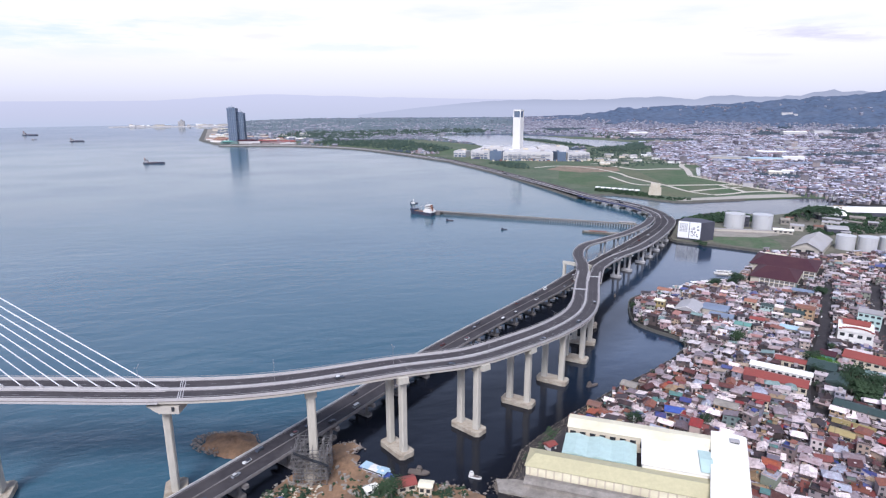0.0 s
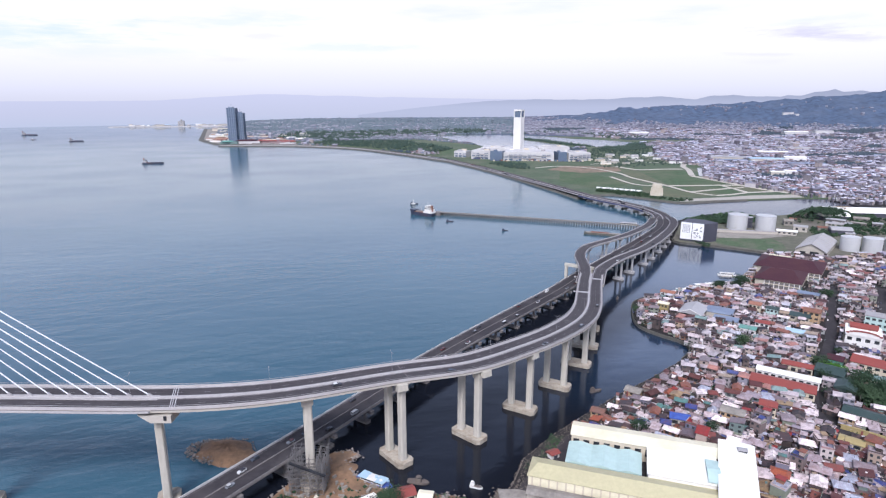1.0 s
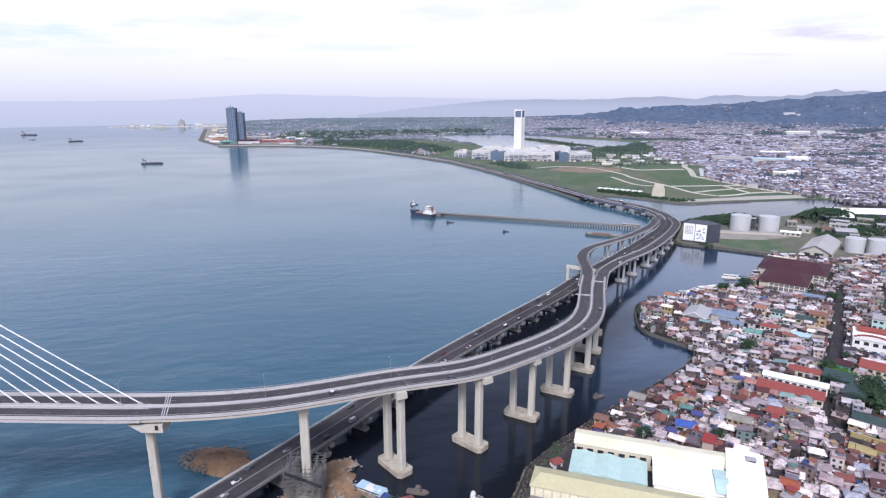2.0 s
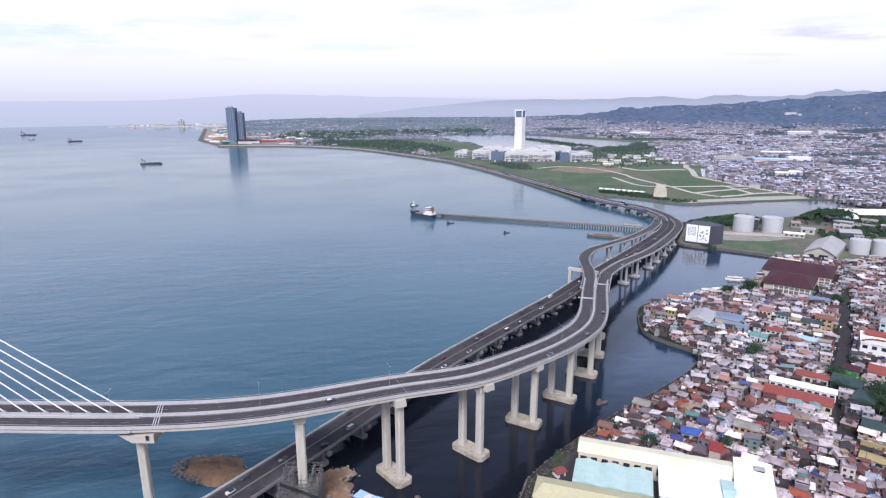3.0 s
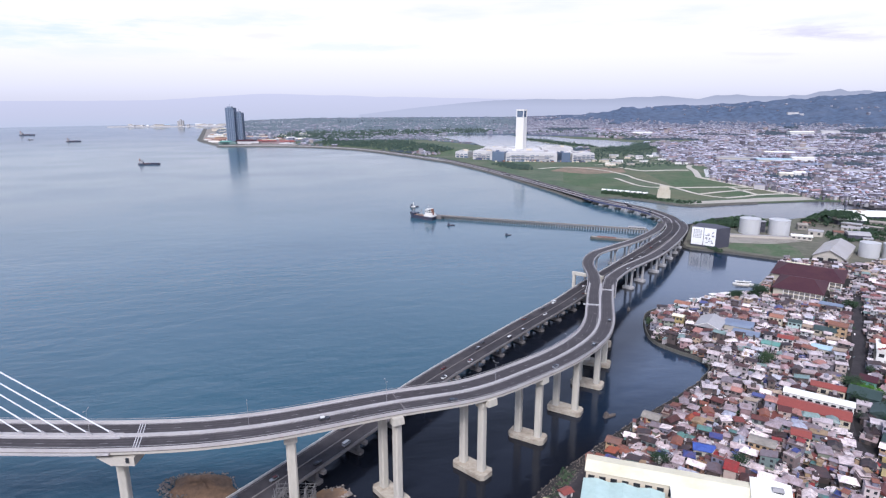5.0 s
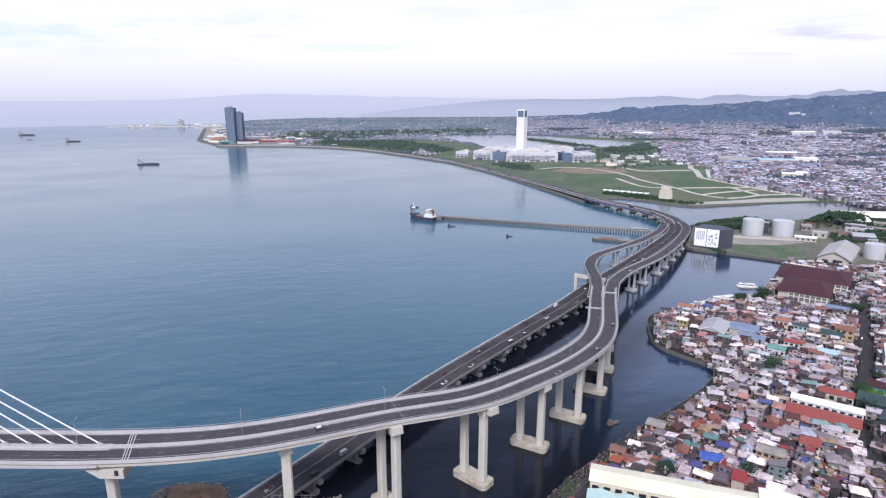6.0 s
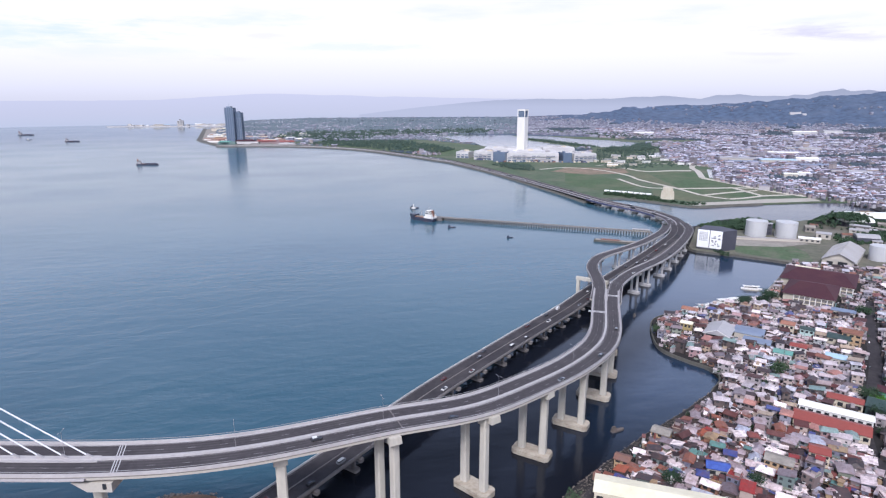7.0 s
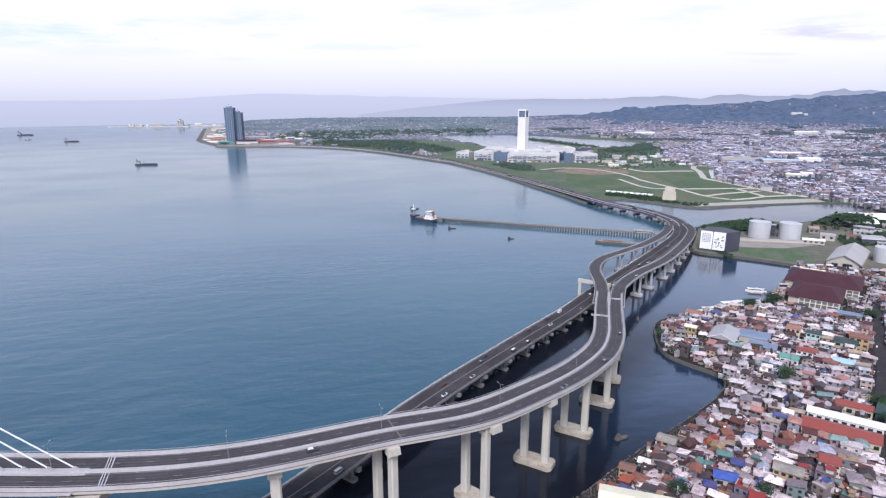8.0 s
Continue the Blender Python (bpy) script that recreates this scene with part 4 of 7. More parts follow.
part("earth", mound(-115, 285, 20, 11.5, 4.4, -8, 4), M["mud"], islet, smooth=True)
m = Mesh()
for i in range(1250):
    a = rng.uniform(0, 2 * math.pi)
    if math.cos(a) > -0.1 and rng.random() < 0.82:
        continue
    k = rng.gauss(0.99, 0.07) * (1 + 0.10 * math.sin(2 * a + 4) + 0.08 * math.sin(5 * a + 8)) if math.cos(a) > -0.2 else rng.choice((rng.gauss(0.97, 0.06), rng.uniform(0.72, 1.12)))
    x, y = 19 * k * math.cos(a), 10.5 * k * math.sin(a)
    boulder(m, -115 + x * 1.04 + y * 0.14, 285 + y * 0.99 - x * 0.14, rng.uniform(-0.2, 1.9) * (1.25 - 0.5 * k) * 1.4, 0.22 + 0.75 * rng.random() ** 2.5, rng)
part("rubble", m, M["rubble"], islet, "grey broken rubble", kind="stuff")

YARD = [(-130, 120), (-98, 214), (-86, 236), (-74, 258), (-66, 274), (-58, 283), (-49, 285), (-44, 281), (-50, 276), (-47, 268), (-42, 262), (-35, 257), (-26, 252), (-12, 250), (6, 248), (20, 240), (22, 120)]
whole("ground_yard", slab(list(reversed(YARD)), -2, 1.5), M["mud"], "brown earth building yard at the waterside", "ground", "structure")
whole("earth_heap", mound(-52, 268, 11, 7, 2.4, 60, 9), M["mud"], "low brown heap of earth beside the viaduct pier", "earth heap", "structure", smooth=True)
m = Mesh()
for i in range(520):
    k = rng.random() * (len(YARD) - 3)
    j = int(k) + 1
    (x0, y0), (x1, y1) = YARD[j], YARD[j + 1]
    u = rng.random()
    boulder(m, x0 + (x1 - x0) * u + rng.gauss(0, 1.3), y0 + (y1 - y0) * u + rng.gauss(0, 1.3), rng.uniform(0, 1.6), rng.uniform(0.3, 1.1), rng)
whole("shore_rubble", m, M["rubble"], "grey rubble along the muddy waterside", "rubble", "stuff")

# scaffolding round the foot of the pier
scaf = thing("scaffolding", -64, 258, 1.5, label="tangled grey steel scaffolding round the pier foot", category="scaffolding")
for i in range(6):
    for j in range(6):
        if i in (0, 1, 4, 5) or j in (0, 1, 4, 5):
            h = rng.uniform(12, 21)
            part("standard", Mesh().beam((-64 + (i - 2.5) * 3.2, 256 + (j - 2.5) * 3.0, 1.5), (-64 + (i - 2.5) * 3.2 + rng.gauss(0, 0.4), 256 + (j - 2.5) * 3.0, 1.5 + h), 0.22), M["scaffold"], scaf)
for k in range(9):
    z = 2.6 + k * 2.0
    for i in (0, 1, 4, 5):
        for a in (0, 1):
            o, w = (i - 2.5) * 3.2, 8.6
            p, q = ((-64 + o, 256 - w, z), (-64 + o, 256 + w, z + rng.gauss(0, 0.5))) if a else ((-64 - w, 256 + o, z), (-64 + w, 256 + o, z + rng.gauss(0, 0.5)))
            part("ledger", Mesh().beam(p, q, 0.18), M["scaffold"], scaf)
for k in range(130):
    i, z = rng.choice((-8, -4.8, 4.8, 8)), rng.uniform(2, 16)
    s = rng.uniform(-8, 5)
    p, q = ((-64 + i, 256 + s, z), (-64 + i, 256 + s + 3.2, z + 4)) if k % 2 else ((-64 + s, 256 + i, z), (-64 + s + 3.2, 256 + i + rng.gauss(0, 0.6), z + rng.uniform(1.5, 4)))
    part("brace", Mesh().beam(p, q, 0.16), M["scaffold"], scaf)
tangle = Mesh()
for k in range(420):
    p = Vector((-64 + rng.uniform(-9, 9), 256 + rng.uniform(-8.5, 8.5), 1.6 + 15 * rng.random() ** 1.4))
    e = Vector((rng.gauss(0, 1), rng.gauss(0, 1), rng.gauss(0, 1.2))).normalized() * rng.uniform(0.8, 2.2)
    tangle.beam(p - e * min(1.0, (p.z - 1.5) / 3), p + e, 0.10)
part("pipe_tangle", tangle, M["scaffold"], scaf, "tangle of thin grey pipes", kind="stuff")
part("walkway", Mesh().beam((-71, 247, 19.6), (-54.5, 247, 12.6), 1.2, 0.7), M["window"], scaf, "dark plank walkway")

# ---------------------------------------------------------------- small buildings
def building(name, x, y, z, turn, l, w, h, rise, wall, roof, label, category="building", hip=0.0, over=0.6, windows=0, floors=1, group="", flat=False, doors=0):
    """A house or hall with walls, roof and its windows, built round its base."""
    t = thing(name, x, y, z, turn, label, category, group)
    part("wall", Mesh().box(0, 0, 0, h, l, w), M[wall], t, local=True)
    if flat:
        m = Mesh().box(0, 0, h, h + 0.3, l + over, w + over)
        for sx, sy, bx, by in ((l + over, 0.3, 0, (w + over) / 2), (l + over, 0.3, 0, -(w + over) / 2), (0.3, w + over - 0.6, (l + over) / 2, 0), (0.3, w + over - 0.6, -(l + over) / 2, 0)):
            m.box(bx, by, h + 0.29, h + 0.9, sx, sy)
        part("roof", m, M[roof], t, local=True)
    else:
        part("roof", Mesh().gable(0, 0, h + 0.12, rise, l, w, 0, over, hip), M[roof], t, local=True)
    for side in (-1, 1):
        for f in range(floors):
            for i in range(windows):
                u = (i + 0.5) / windows * l - l / 2
                zz = (f + 0.35) * h / floors
                part("window", Mesh().box(u, side * (w / 2 + 0.02), zz, zz + 0.42 * h / floors, min(0.6 * l / windows, 3.0), 0.16), M["window"], t, local=True)
    for i in range(doors):
        u = (i + 0.5) / doors * l - l / 2
        part("door", Mesh().box(u, -w / 2 - 0.03, 0, min(3.5, h * 0.7), 2.4, 0.2), M["dark_clad"], t, local=True)
    return t


# ---------------------------------------------------------------- warehouse yard on the quay
WO, WU, WV = Vector((42, 258, 0)), Vector((0.951, -0.309, 0)), Vector((0.309, 0.951, 0))


def wp(a, b):
    p = WO + WU * a + WV * b
    return p.x, p.y


def hall(a0, a1, b0, b1, h, rise, wall, roof, label, ridge_along=True, hip=0.0, **more):
    x, y = wp((a0 + a1) / 2, (b0 + b1) / 2)
    l, w, turn = a1 - a0, b1 - b0, -18.0
    if not ridge_along:
        l, w, turn = w, l, 72.0
    return building("warehouse", x, y, 2.0, turn, l, w, h, rise, wall, roof, label, "warehouse", hip, **more)


whole("pavement", Mesh().prism([wp(-6, -16), wp(110, -16), wp(110, 50), wp(14, 50), wp(0, 14)], 1.9, 2.15), M["old_asphalt"], "dark worn warehouse yard", "pavement", "structure")
hall(0, 86, -5, 10, 7.0, 2.6, "cream_roof", "olive_roof", "long warehouse with an olive sheet roof and cream wall", hip=0.5)
for i in range(22):
    x, y = wp(2 + i * 3.95, -5.3)
    part("pilaster", Mesh().box(x, y, 2, 8.6, 0.7, 0.7, -18), M["cream"], bpy.data.objects["warehouse"])
x, y = wp(43, -10.5)
building("lean_to", x, y, 2.0, -18, 84, 6, 3.2, 0.9, "worn", "worn", "long grey lean-to roof along the warehouse", "shed")
hall(16, 88, 34, 47, 9.0, 1.6, "cream", "cream_roof", "long warehouse with a pale cream sheet roof", windows=14)
hall(54, 85, 10.5, 33.5, 9.2, 0.5, "white", "white_roof", "wide hall with a bright white flat-pitched roof")
x, y = wp(93, 16)
end_hall = building("warehouse", x, y, 2.0, 66, 64, 15.5, 11.0, 0.8, "white", "white_roof", "tall white hall across the end of the yard", "warehouse", windows=10)
for i in range(3):
    hall(15.5 + 12 * i, 27 + 12 * i, 13, 31.5, 6.0, 1.2, "teal_roof", "teal_roof", "bay of an open shed with pale teal vaulted roof", ridge_along=False, over=0.35)
x, y = wp(83, 20)
part("lean_to_roof", Mesh().gable(x, y, 12.3, 1.2, 5, 18, -18, 0.4), M["teal_roof"], end_hall, "pale teal lean-to roof")
x, y = wp(98, 40)
hatch = part("roof_hatch", Mesh().box(x, y, 13.4, 14.5, 4, 3, -18), M["window"], end_hall, "dark roof hatch")
part("lid", Mesh().gable(x, y, 14.6, 0.4, 4, 3, -18, 0.3), M["grey_roof"], hatch)
quay = [wp(-13, -12), wp(-4, -9), wp(112, -13.6), wp(112, -20), wp(-10, -20)]
whole("quay", Mesh().prism(list(reversed(quay)), -1, 3.2), M["worn"], "grey concrete quay beside the warehouse", "quay", "structure")
x, y = wp(8, 24)
building("hut", x, y, 2.1, 30, 5, 4, 2.6, 1.0, "white", "red_roof", "small white hut with a red roof", "hut", doors=1)

building("hut", -18, 246, 1.5, 20, 9, 7, 3.6, 1.6, "cream", "red_roof", "waterside hut with a faded red roof", "hut", windows=2)
building("hut", -8, 243, 1.5, -10, 6, 5, 4.4, 0.6, "cream", "cream_roof", "cream two-room hut among bushes", "hut", windows=2)
building("hut", -34, 243, 1.5, 35, 6, 3.5, 2.6, 0.5, "white", "white_roof", "white site cabin on brown earth", "hut", windows=2)
# added blue heap that imitates a blue lens flare over the road
whole("tarpaulin", mound(-80, 229, 15, 7, 4.6, 56, 3, 40, 9), M["blue_tarp"], "blue heap added beside the road for a blue lens flare", "tarpaulin")


# ---------------------------------------------------------------- boats
def boat(name, x, y, turn, l, w, label, hull="hull", house="white", high_=2.0, aft=-0.3, mast_=0.0, cargo=None, group=""):
    t = thing(name, x, y, 0, turn, label, "ship" if l > 15 else "boat", group)
    a, b = l / 2, w / 2
    plan = [(-a, -b * 0.8), (-a * 0.6, -b), (a * 0.55, -b), (a * 0.85, -b * 0.55), (a, 0), (a * 0.85, b * 0.55), (a * 0.55, b), (-a * 0.6, b), (-a, b * 0.8)]
    part("hull", Mesh().prism([(p * 0.96, q * 0.9) for p, q in plan], -0.6, high_, 1.05), M[hull], t, local=True)
    part("deck", Mesh().prism([(p * 0.93, q * 0.82) for p, q in plan], high_ - 0.2, high_ + 0.06), M["rust" if l > 15 and hull != "wood" else "wood"], t, local=True)
    h = part("deckhouse", Mesh().box(a * aft * 2, 0, high_, high_ + 0.06 * l + 1.2, l * 0.16 + 1, w * 0.7).box(a * aft * 2, 0, high_ + 0.06 * l + 1.2, high_ + 0.10 * l + 1.6, l * 0.1 + 0.7, w * 0.55), M[house], t, local=True)
    part("window_band", Mesh().box(a * aft * 2, 0, high_ + 0.07 * l + 1.5, high_ + 0.09 * l + 1.5, l * 0.1 + 0.8, w * 0.56), M["window"], h, local=True)
    if mast_:
        part("mast", Mesh().tube(a * 0.3, 0, high_, high_ + mast_, 0.25, 8).beam((a * 0.3, 0, high_ + mast_ * 0.9), (a * 0.75, 0, high_ + mast_ * 0.7), 0.3), M["steel"], t, local=True)
        part("funnel", Mesh().box(a * aft * 2 - l * 0.06, 0, high_ + 0.1 * l, high_ + 0.2 * l + 1, l * 0.04, w * 0.2), M["rust"], t, local=True)
    for i in range(3 if cargo else 0):
        part("hatch", Mesh().box(-a * 0.1 + i * l * 0.2, 0, high_, high_ + 1.3, l * 0.15, w * 0.62), M[cargo], t, local=True)
    return t


def pumpboat(name, x, y, turn, l, w, label, hull="white", outrigger=True):
    """Low boat with a long canopied cabin and bamboo outriggers."""
    t = thing(name, x, y, 0, turn, label, "boat")
    a, b = l / 2, w / 2
    part("hull", Mesh().prism([(-a, -b * 0.7), (a * 0.6, -b), (a, 0), (a * 0.6, b), (-a, b * 0.7)], -0.5, 1.5, 1.04), M[hull], t, local=True)
    part("cabin", Mesh().box(-l * 0.06, 0, 1.5, 3.2, l * 0.62, w * 0.78), M["white"], t, local=True)
    part("window_band", Mesh().box(-l * 0.06, 0, 2.0, 2.7, l * 0.58, w * 0.8), M["window"], t, local=True)
    for k in range(3):
        part("canopy", Mesh().box(-l * 0.06 + (k - 1) * l * 0.245, 0, 3.2 - 0.15 * (k % 2), 3.4 - 0.15 * (k % 2), l * 0.24, w * (1.02 - 0.08 * (k % 2)), 2.0 * (k - 1)), M["white" if outrigger or k == 1 else "sky_blue"], t, local=True)
    for k in range(5):
        part("deck_load", Mesh().box(-l * 0.3 + l * 0.16 * k, 0.1 * w * (-1) ** k, 3.4, 3.6 + 0.25 * (k % 3), l * 0.07, w * 0.3, 17.0 * k), M["white" if k % 2 or outrigger else "sky_blue"], t, local=True)
    for s in (-1, 1) if outrigger else ():
        part("outrigger", Mesh().beam((-a * 0.7, s * (b + 2.6), 0.3), (a * 0.8, s * (b + 2.6), 0.3), 0.35), M["cream"], t, local=True)
        for k in (-0.4, 0.0, 0.45):
            part("boom", Mesh().beam((a * k, s * b * 0.6, 1.5), (a * k, s * (b + 2.6), 0.4), 0.22), M["cream"], t, local=True)
    return t


tanker = thing("tanker", -34, 948, 0, 143, "small tanker moored at the jetty, dark hull and white deckhouse", "ship")
HULL = [(-23, -5.5), (-14, -6.5), (12, -6.5), (20, -3.6), (25, 0), (20, 3.6), (12, 6.5), (-14, 6.5), (-23, 5.5)]
part("hull", Mesh().prism([(p * 0.95, q * 0.85) for p, q in HULL], -0.8, 5.5, 1.07), M["hull"], tanker, local=True)
part("deck", Mesh().prism([(p * 0.96, q * 0.86) for p, q in HULL], 5.3, 5.6), M["rust"], tanker, local=True)
part("forecastle", Mesh().prism([(12, -6.2), (20, -3.5), (25.4, 0), (20, 3.5), (12, 6.2)], 5.4, 8.2, 1.06), M["hull"], tanker, local=True)
part("poop", Mesh().box(-15, 0, 5.4, 8.0, 16, 12), M["white"], tanker, local=True)
house = part("deckhouse", Mesh().box(-15, 0, 8.0, 11, 12, 11).box(-14.5, 0, 11, 14, 10, 10).box(-13.5, 0, 14, 17, 7, 11.5), M["white"], tanker, local=True)
for z in (9.2, 12.2, 15.2):
    part("window_band", Mesh().box(-14.2, 0, z, z + 0.9, 12.4 if z < 10 else 10.9 if z < 13 else 7.2, 10.2 if z < 15 else 11.6), M["window"], house, local=True)
part("funnel", Mesh().box(-20, 0, 8, 17.5, 3.4, 3.2, 0, 0.85), M["rust"], tanker, local=True)
for x, h in ((-12, 24), (2, 15), (19, 22)):
    mast_ = part("mast", Mesh().tube(x, 0, 5.4, h, 0.32, 8, 0.6), M["steel"], tanker, local=True)
    part("yard_arm", Mesh().beam((x, -3, h * 0.86), (x, 3, h * 0.86), 0.25).beam((x, 0, h * 0.8), (x + 6, 0, h * 0.62), 0.3), M["steel"], mast_, local=True)
part("pipe_deck", Mesh().box(2, 0, 5.5, 6.4, 22, 1.6).box(4, 0, 5.5, 6.9, 1.6, 10), M["worn"], tanker, local=True)
for x in (-6, 8):
    part("tank_hatch", Mesh().tube(x, 2.4, 5.5, 6.8, 1.1, 10), M["worn"], tanker, local=True)
for x, y, l, turn in ((-841, 1729, 62, 2), (-2142, 3117, 85, -3), (-1620, 2653, 62, 4)):
    boat("cargo_ship", x, y, turn, l, l * 0.17, "dark low coastal freighter at anchor in the bay", house="grey_roof", high_=3.8, aft=-0.36, mast_=6, cargo="hull", group="ships in the bay")
boat("tug", -52, 1049, 10, 15, 5, "small dark tug beside the moored tanker", "hull", "hull", high_=1.8)
dolphin = thing("mooring_dolphin", -52, 1022, 0, label="white mooring dolphin on dark piles", category="dolphin")
for a, b in ((-2, -2), (2, -2), (2, 2), (-2, 2)):
    part("pile", Mesh().tube(a, b, -1, 5, 0.5, 8), M["dark_wall"], dolphin, local=True)
part("platform", Mesh().box(0, 0, 5, 6.4, 6.5, 6.5), M["white"], dolphin, local=True)
part("light_post", Mesh().tube(0, 0, 6.4, 13, 0.7, 8, 0.7), M["white"], dolphin, local=True)
boat("launch", -1888, 2765, 10, 26, 6, "small dark launch at anchor in the bay", high_=2, aft=-0.1)
boat("outrigger_boat", 10, 895, 5, 12, 3.0, "small dark motor boat on the bay", "hull", "hull", high_=1.2)
boat("outrigger_boat", 88, 830, 12, 9, 2.6, "small dark fishing boat on the bay", "hull", "hull", high_=1.0)
boat("outrigger_boat", 16, 256, -20, 6.5, 2.0, "small white boat by the quay", "white", high_=0.9)
pumpboat("barge", -33, 259, -28, 20, 5.5, "blue and white barge moored by the yard", "blue_tarp", False)
boat("barge", -12, 260, -10, 11, 4, "half-sunk grey barge near the pier", "wood", "wood", 0.8, 0.0)
pumpboat("ferry", 236, 556, 8, 22, 4.5, "white passenger boat at the waterside")
pumpboat("ferry", 262, 571, 14, 28, 5.5, "long white passenger boat at the waterside")
pumpboat("ferry", 302, 609, -15, 19, 3.6, "white outrigger ferry moored in the inlet")
boat("outrigger_boat", 98, 353, 25, 9, 2.4, "dark wooden boat near the town bank", "wood", "wood", 0.9)
boat("outrigger_boat", 164, 535, 70, 7, 2.0, "dark wooden boat in the inlet", "wood", "wood", 0.8)
barge = thing("barge", 224, 803, 0, -20, "long flat rusty barge moored off the road", "boat")
part("hull", Mesh().prism([(-29, -4), (-26, -4.6), (27, -4.6), (29, -3), (29, 3), (27, 4.6), (-26, 4.6), (-29, 4)], -0.5, 2.6), M["dark_wall"], barge, local=True)
part("deck", Mesh().box(0, 0, 2.6, 2.75, 54, 8), M["worn"], barge, local=True)
part("hatch", Mesh().box(-8, 0, 2.7, 3.8, 24, 5), M["rust"], barge, local=True)

# ---------------------------------------------------------------- jetty
jetty = thing("jetty", 130, 888, 0, label="long narrow concrete jetty on many piles", category="jetty", kind="structure")
JA, JB = Vector((-6, 949, 0)), Vector((284, 846, 0))
part("jetty_deck", Mesh().beam(JA + Vector((0, 0, 4.2)), JB + Vector((0, 0, 4.2)), 4.6, 0.8), M["dark_concrete"], jetty)
part("pipe", Mesh().beam(JA + Vector((0, 2, 5.1)), JB + Vector((0, 2, 5.1)), 0.6), M["worn"], jetty, "grey pipe run")
for i in range(84):
    p = JA.lerp(JB, i / 83)
    part("pile_bent", Mesh().box(p.x - 0.8, p.y - 2.2, -1, 3.8, 1.3, 1.3).box(p.x + 0.8, p.y + 2.2, -1, 3.8, 1.3, 1.3).beam((p.x - 1.1, p.y - 3, 3.4), (p.x + 1.1, p.y + 3, 3.4), 1.5, 0.9), M["dark_wall"], jetty)
part("jetty_head", Mesh().box(-12, 951, -0.5, 4.8, 20, 12, -20), M["dark_concrete"], jetty)
building("pump_house", 270, 850, 4.7, -20, 22, 6, 2.8, 0.8, "concrete", "grey_roof", "low grey pump house on the jetty", "shed", windows=6)
# ---------------------------------------------------------------- reclaimed land: fields, paths, lagoon
def patch(name, poly, z, mat, label, category):
    return whole(name, slab(poly, 1.0, z), mat, label, category, "structure")


patch("water_lagoon", [(-46, 3082), (16, 2856), (150, 2396), (207, 2282), (380, 2282), (500, 2360), (430, 2560), (366, 2760), (335, 3130)], 2.02, M["lagoon"], "pale still lagoon behind the white tower", "water")
patch("water_pond", [(618, 1436), (640, 1428), (684, 1486), (734, 1592), (722, 1640), (684, 1604)], 2.02, M["lagoon"], "pale pond beside the fields", "water")
patch("water_creek", [(394, 3034), (503, 3034), (600, 2814), (712, 2735), (822, 2554), (688, 2338), (603, 2310), (538, 2521), (454, 2735), (380, 2856)], 2.03, M["lagoon"], "narrow pale creek behind the lagoon", "water")
patch("water_pool", [(676, 2062), (759, 2130), (715, 1977), (661, 1956)], 2.03, M["lagoon"], "small pale pool behind the fields", "water")
patch("field_near", [(301, 1536), (263, 1343), (309, 1240), (371, 1248), (410, 1301), (395, 1400), (369, 1470)], 2.05, M["grass"], "bright green rough field by the coast road", "field")
patch("field_middle", [(500, 1432), (512, 1556), (590, 1568), (626, 1545), (596, 1430), (630, 1290), (486, 1277)], 2.05, M["grass"], "green field between sandy tracks", "field")
patch("field_upper", [(452, 1490), (475, 1630), (505, 1565), (496, 1432), (484, 1290), (454, 1400)], 2.058, M["olive_field"], "olive field with a sandy edge", "field")
patch("field_parcel", [(484, 1262), (592, 1270), (584, 1232), (500, 1188)], 2.05, M["grass"], "dark green parcel between pale tracks", "field")
patch("field_south", [(503, 1178), (584, 1218), (600, 1180), (531, 1146)], 2.05, M["grass"], "dark green parcel by the channel", "field")
patch("field_east", [(604, 1270), (634, 1268), (668, 1196), (611, 1180)], 2.05, M["olive_field"], "olive parcel between pale tracks", "field")
patch("field_west", [(420, 1245), (470, 1240), (512, 1134), (440, 1110), (400, 1180)], 2.05, M["olive_field"], "rough dry grass by the stone tower", "field")
patch("bare_earth", [(340, 1668), (486, 1615), (464, 1525), (349, 1502), (270, 1560)], 2.05, M["red_earth"], "bare reddish earth behind the field", "earth")
patch("shore_strip", [(430, 1066), (541, 1090), (683, 1116), (684, 1150), (590, 1136), (541, 1118), (425, 1090)], 2.06, M["sand"], "pale sandy strip along the channel", "shore")
patch("meadow", [(-20, 1960), (-310, 2310), (-590, 2450), (-560, 2600), (-200, 2560), (60, 2200), (60, 2020)], 2.05, M["grass"], "green meadow along the far shore", "field")


whole("shore_bank_far", Mesh().sweep(spline([(x, y, 0) for x, y in ((560, 1087), (490, 1072), (427, 1058), (371, 1109), (327, 1143), (262, 1144), (232, 1230), (206, 1305))], 12), [(-4, -1), (4, -1), (2.5, 2.7), (-2.5, 2.7)]), M["dark_wall"], "dark rocky bank along the channel", "bank", "structure")


def track(pts, half, mat="track", label="pale sandy track across the fields"):
    path = spline([(x, y, 2.1) for x, y in pts], 10.0)
    return whole("road_track", Mesh().sweep(path, rect(-half, half, -0.3, 0.12)), M[mat], label, "track", "structure")


track([(250, 1610), (323, 1649), (401, 1597), (441, 1485), (446, 1402), (480, 1269), (495, 1180), (526, 1136)], 4.0)
track([(476, 1643), (512, 1567), (582, 1579), (640, 1579)], 6.0)
track([(600, 1433), (612, 1400), (638, 1294), (661, 1216), (690, 1160)], 8.0)
track([(479, 1269), (540, 1272), (606, 1278), (648, 1272)], 5.0)
track([(598, 1286), (606, 1173)], 4.6)
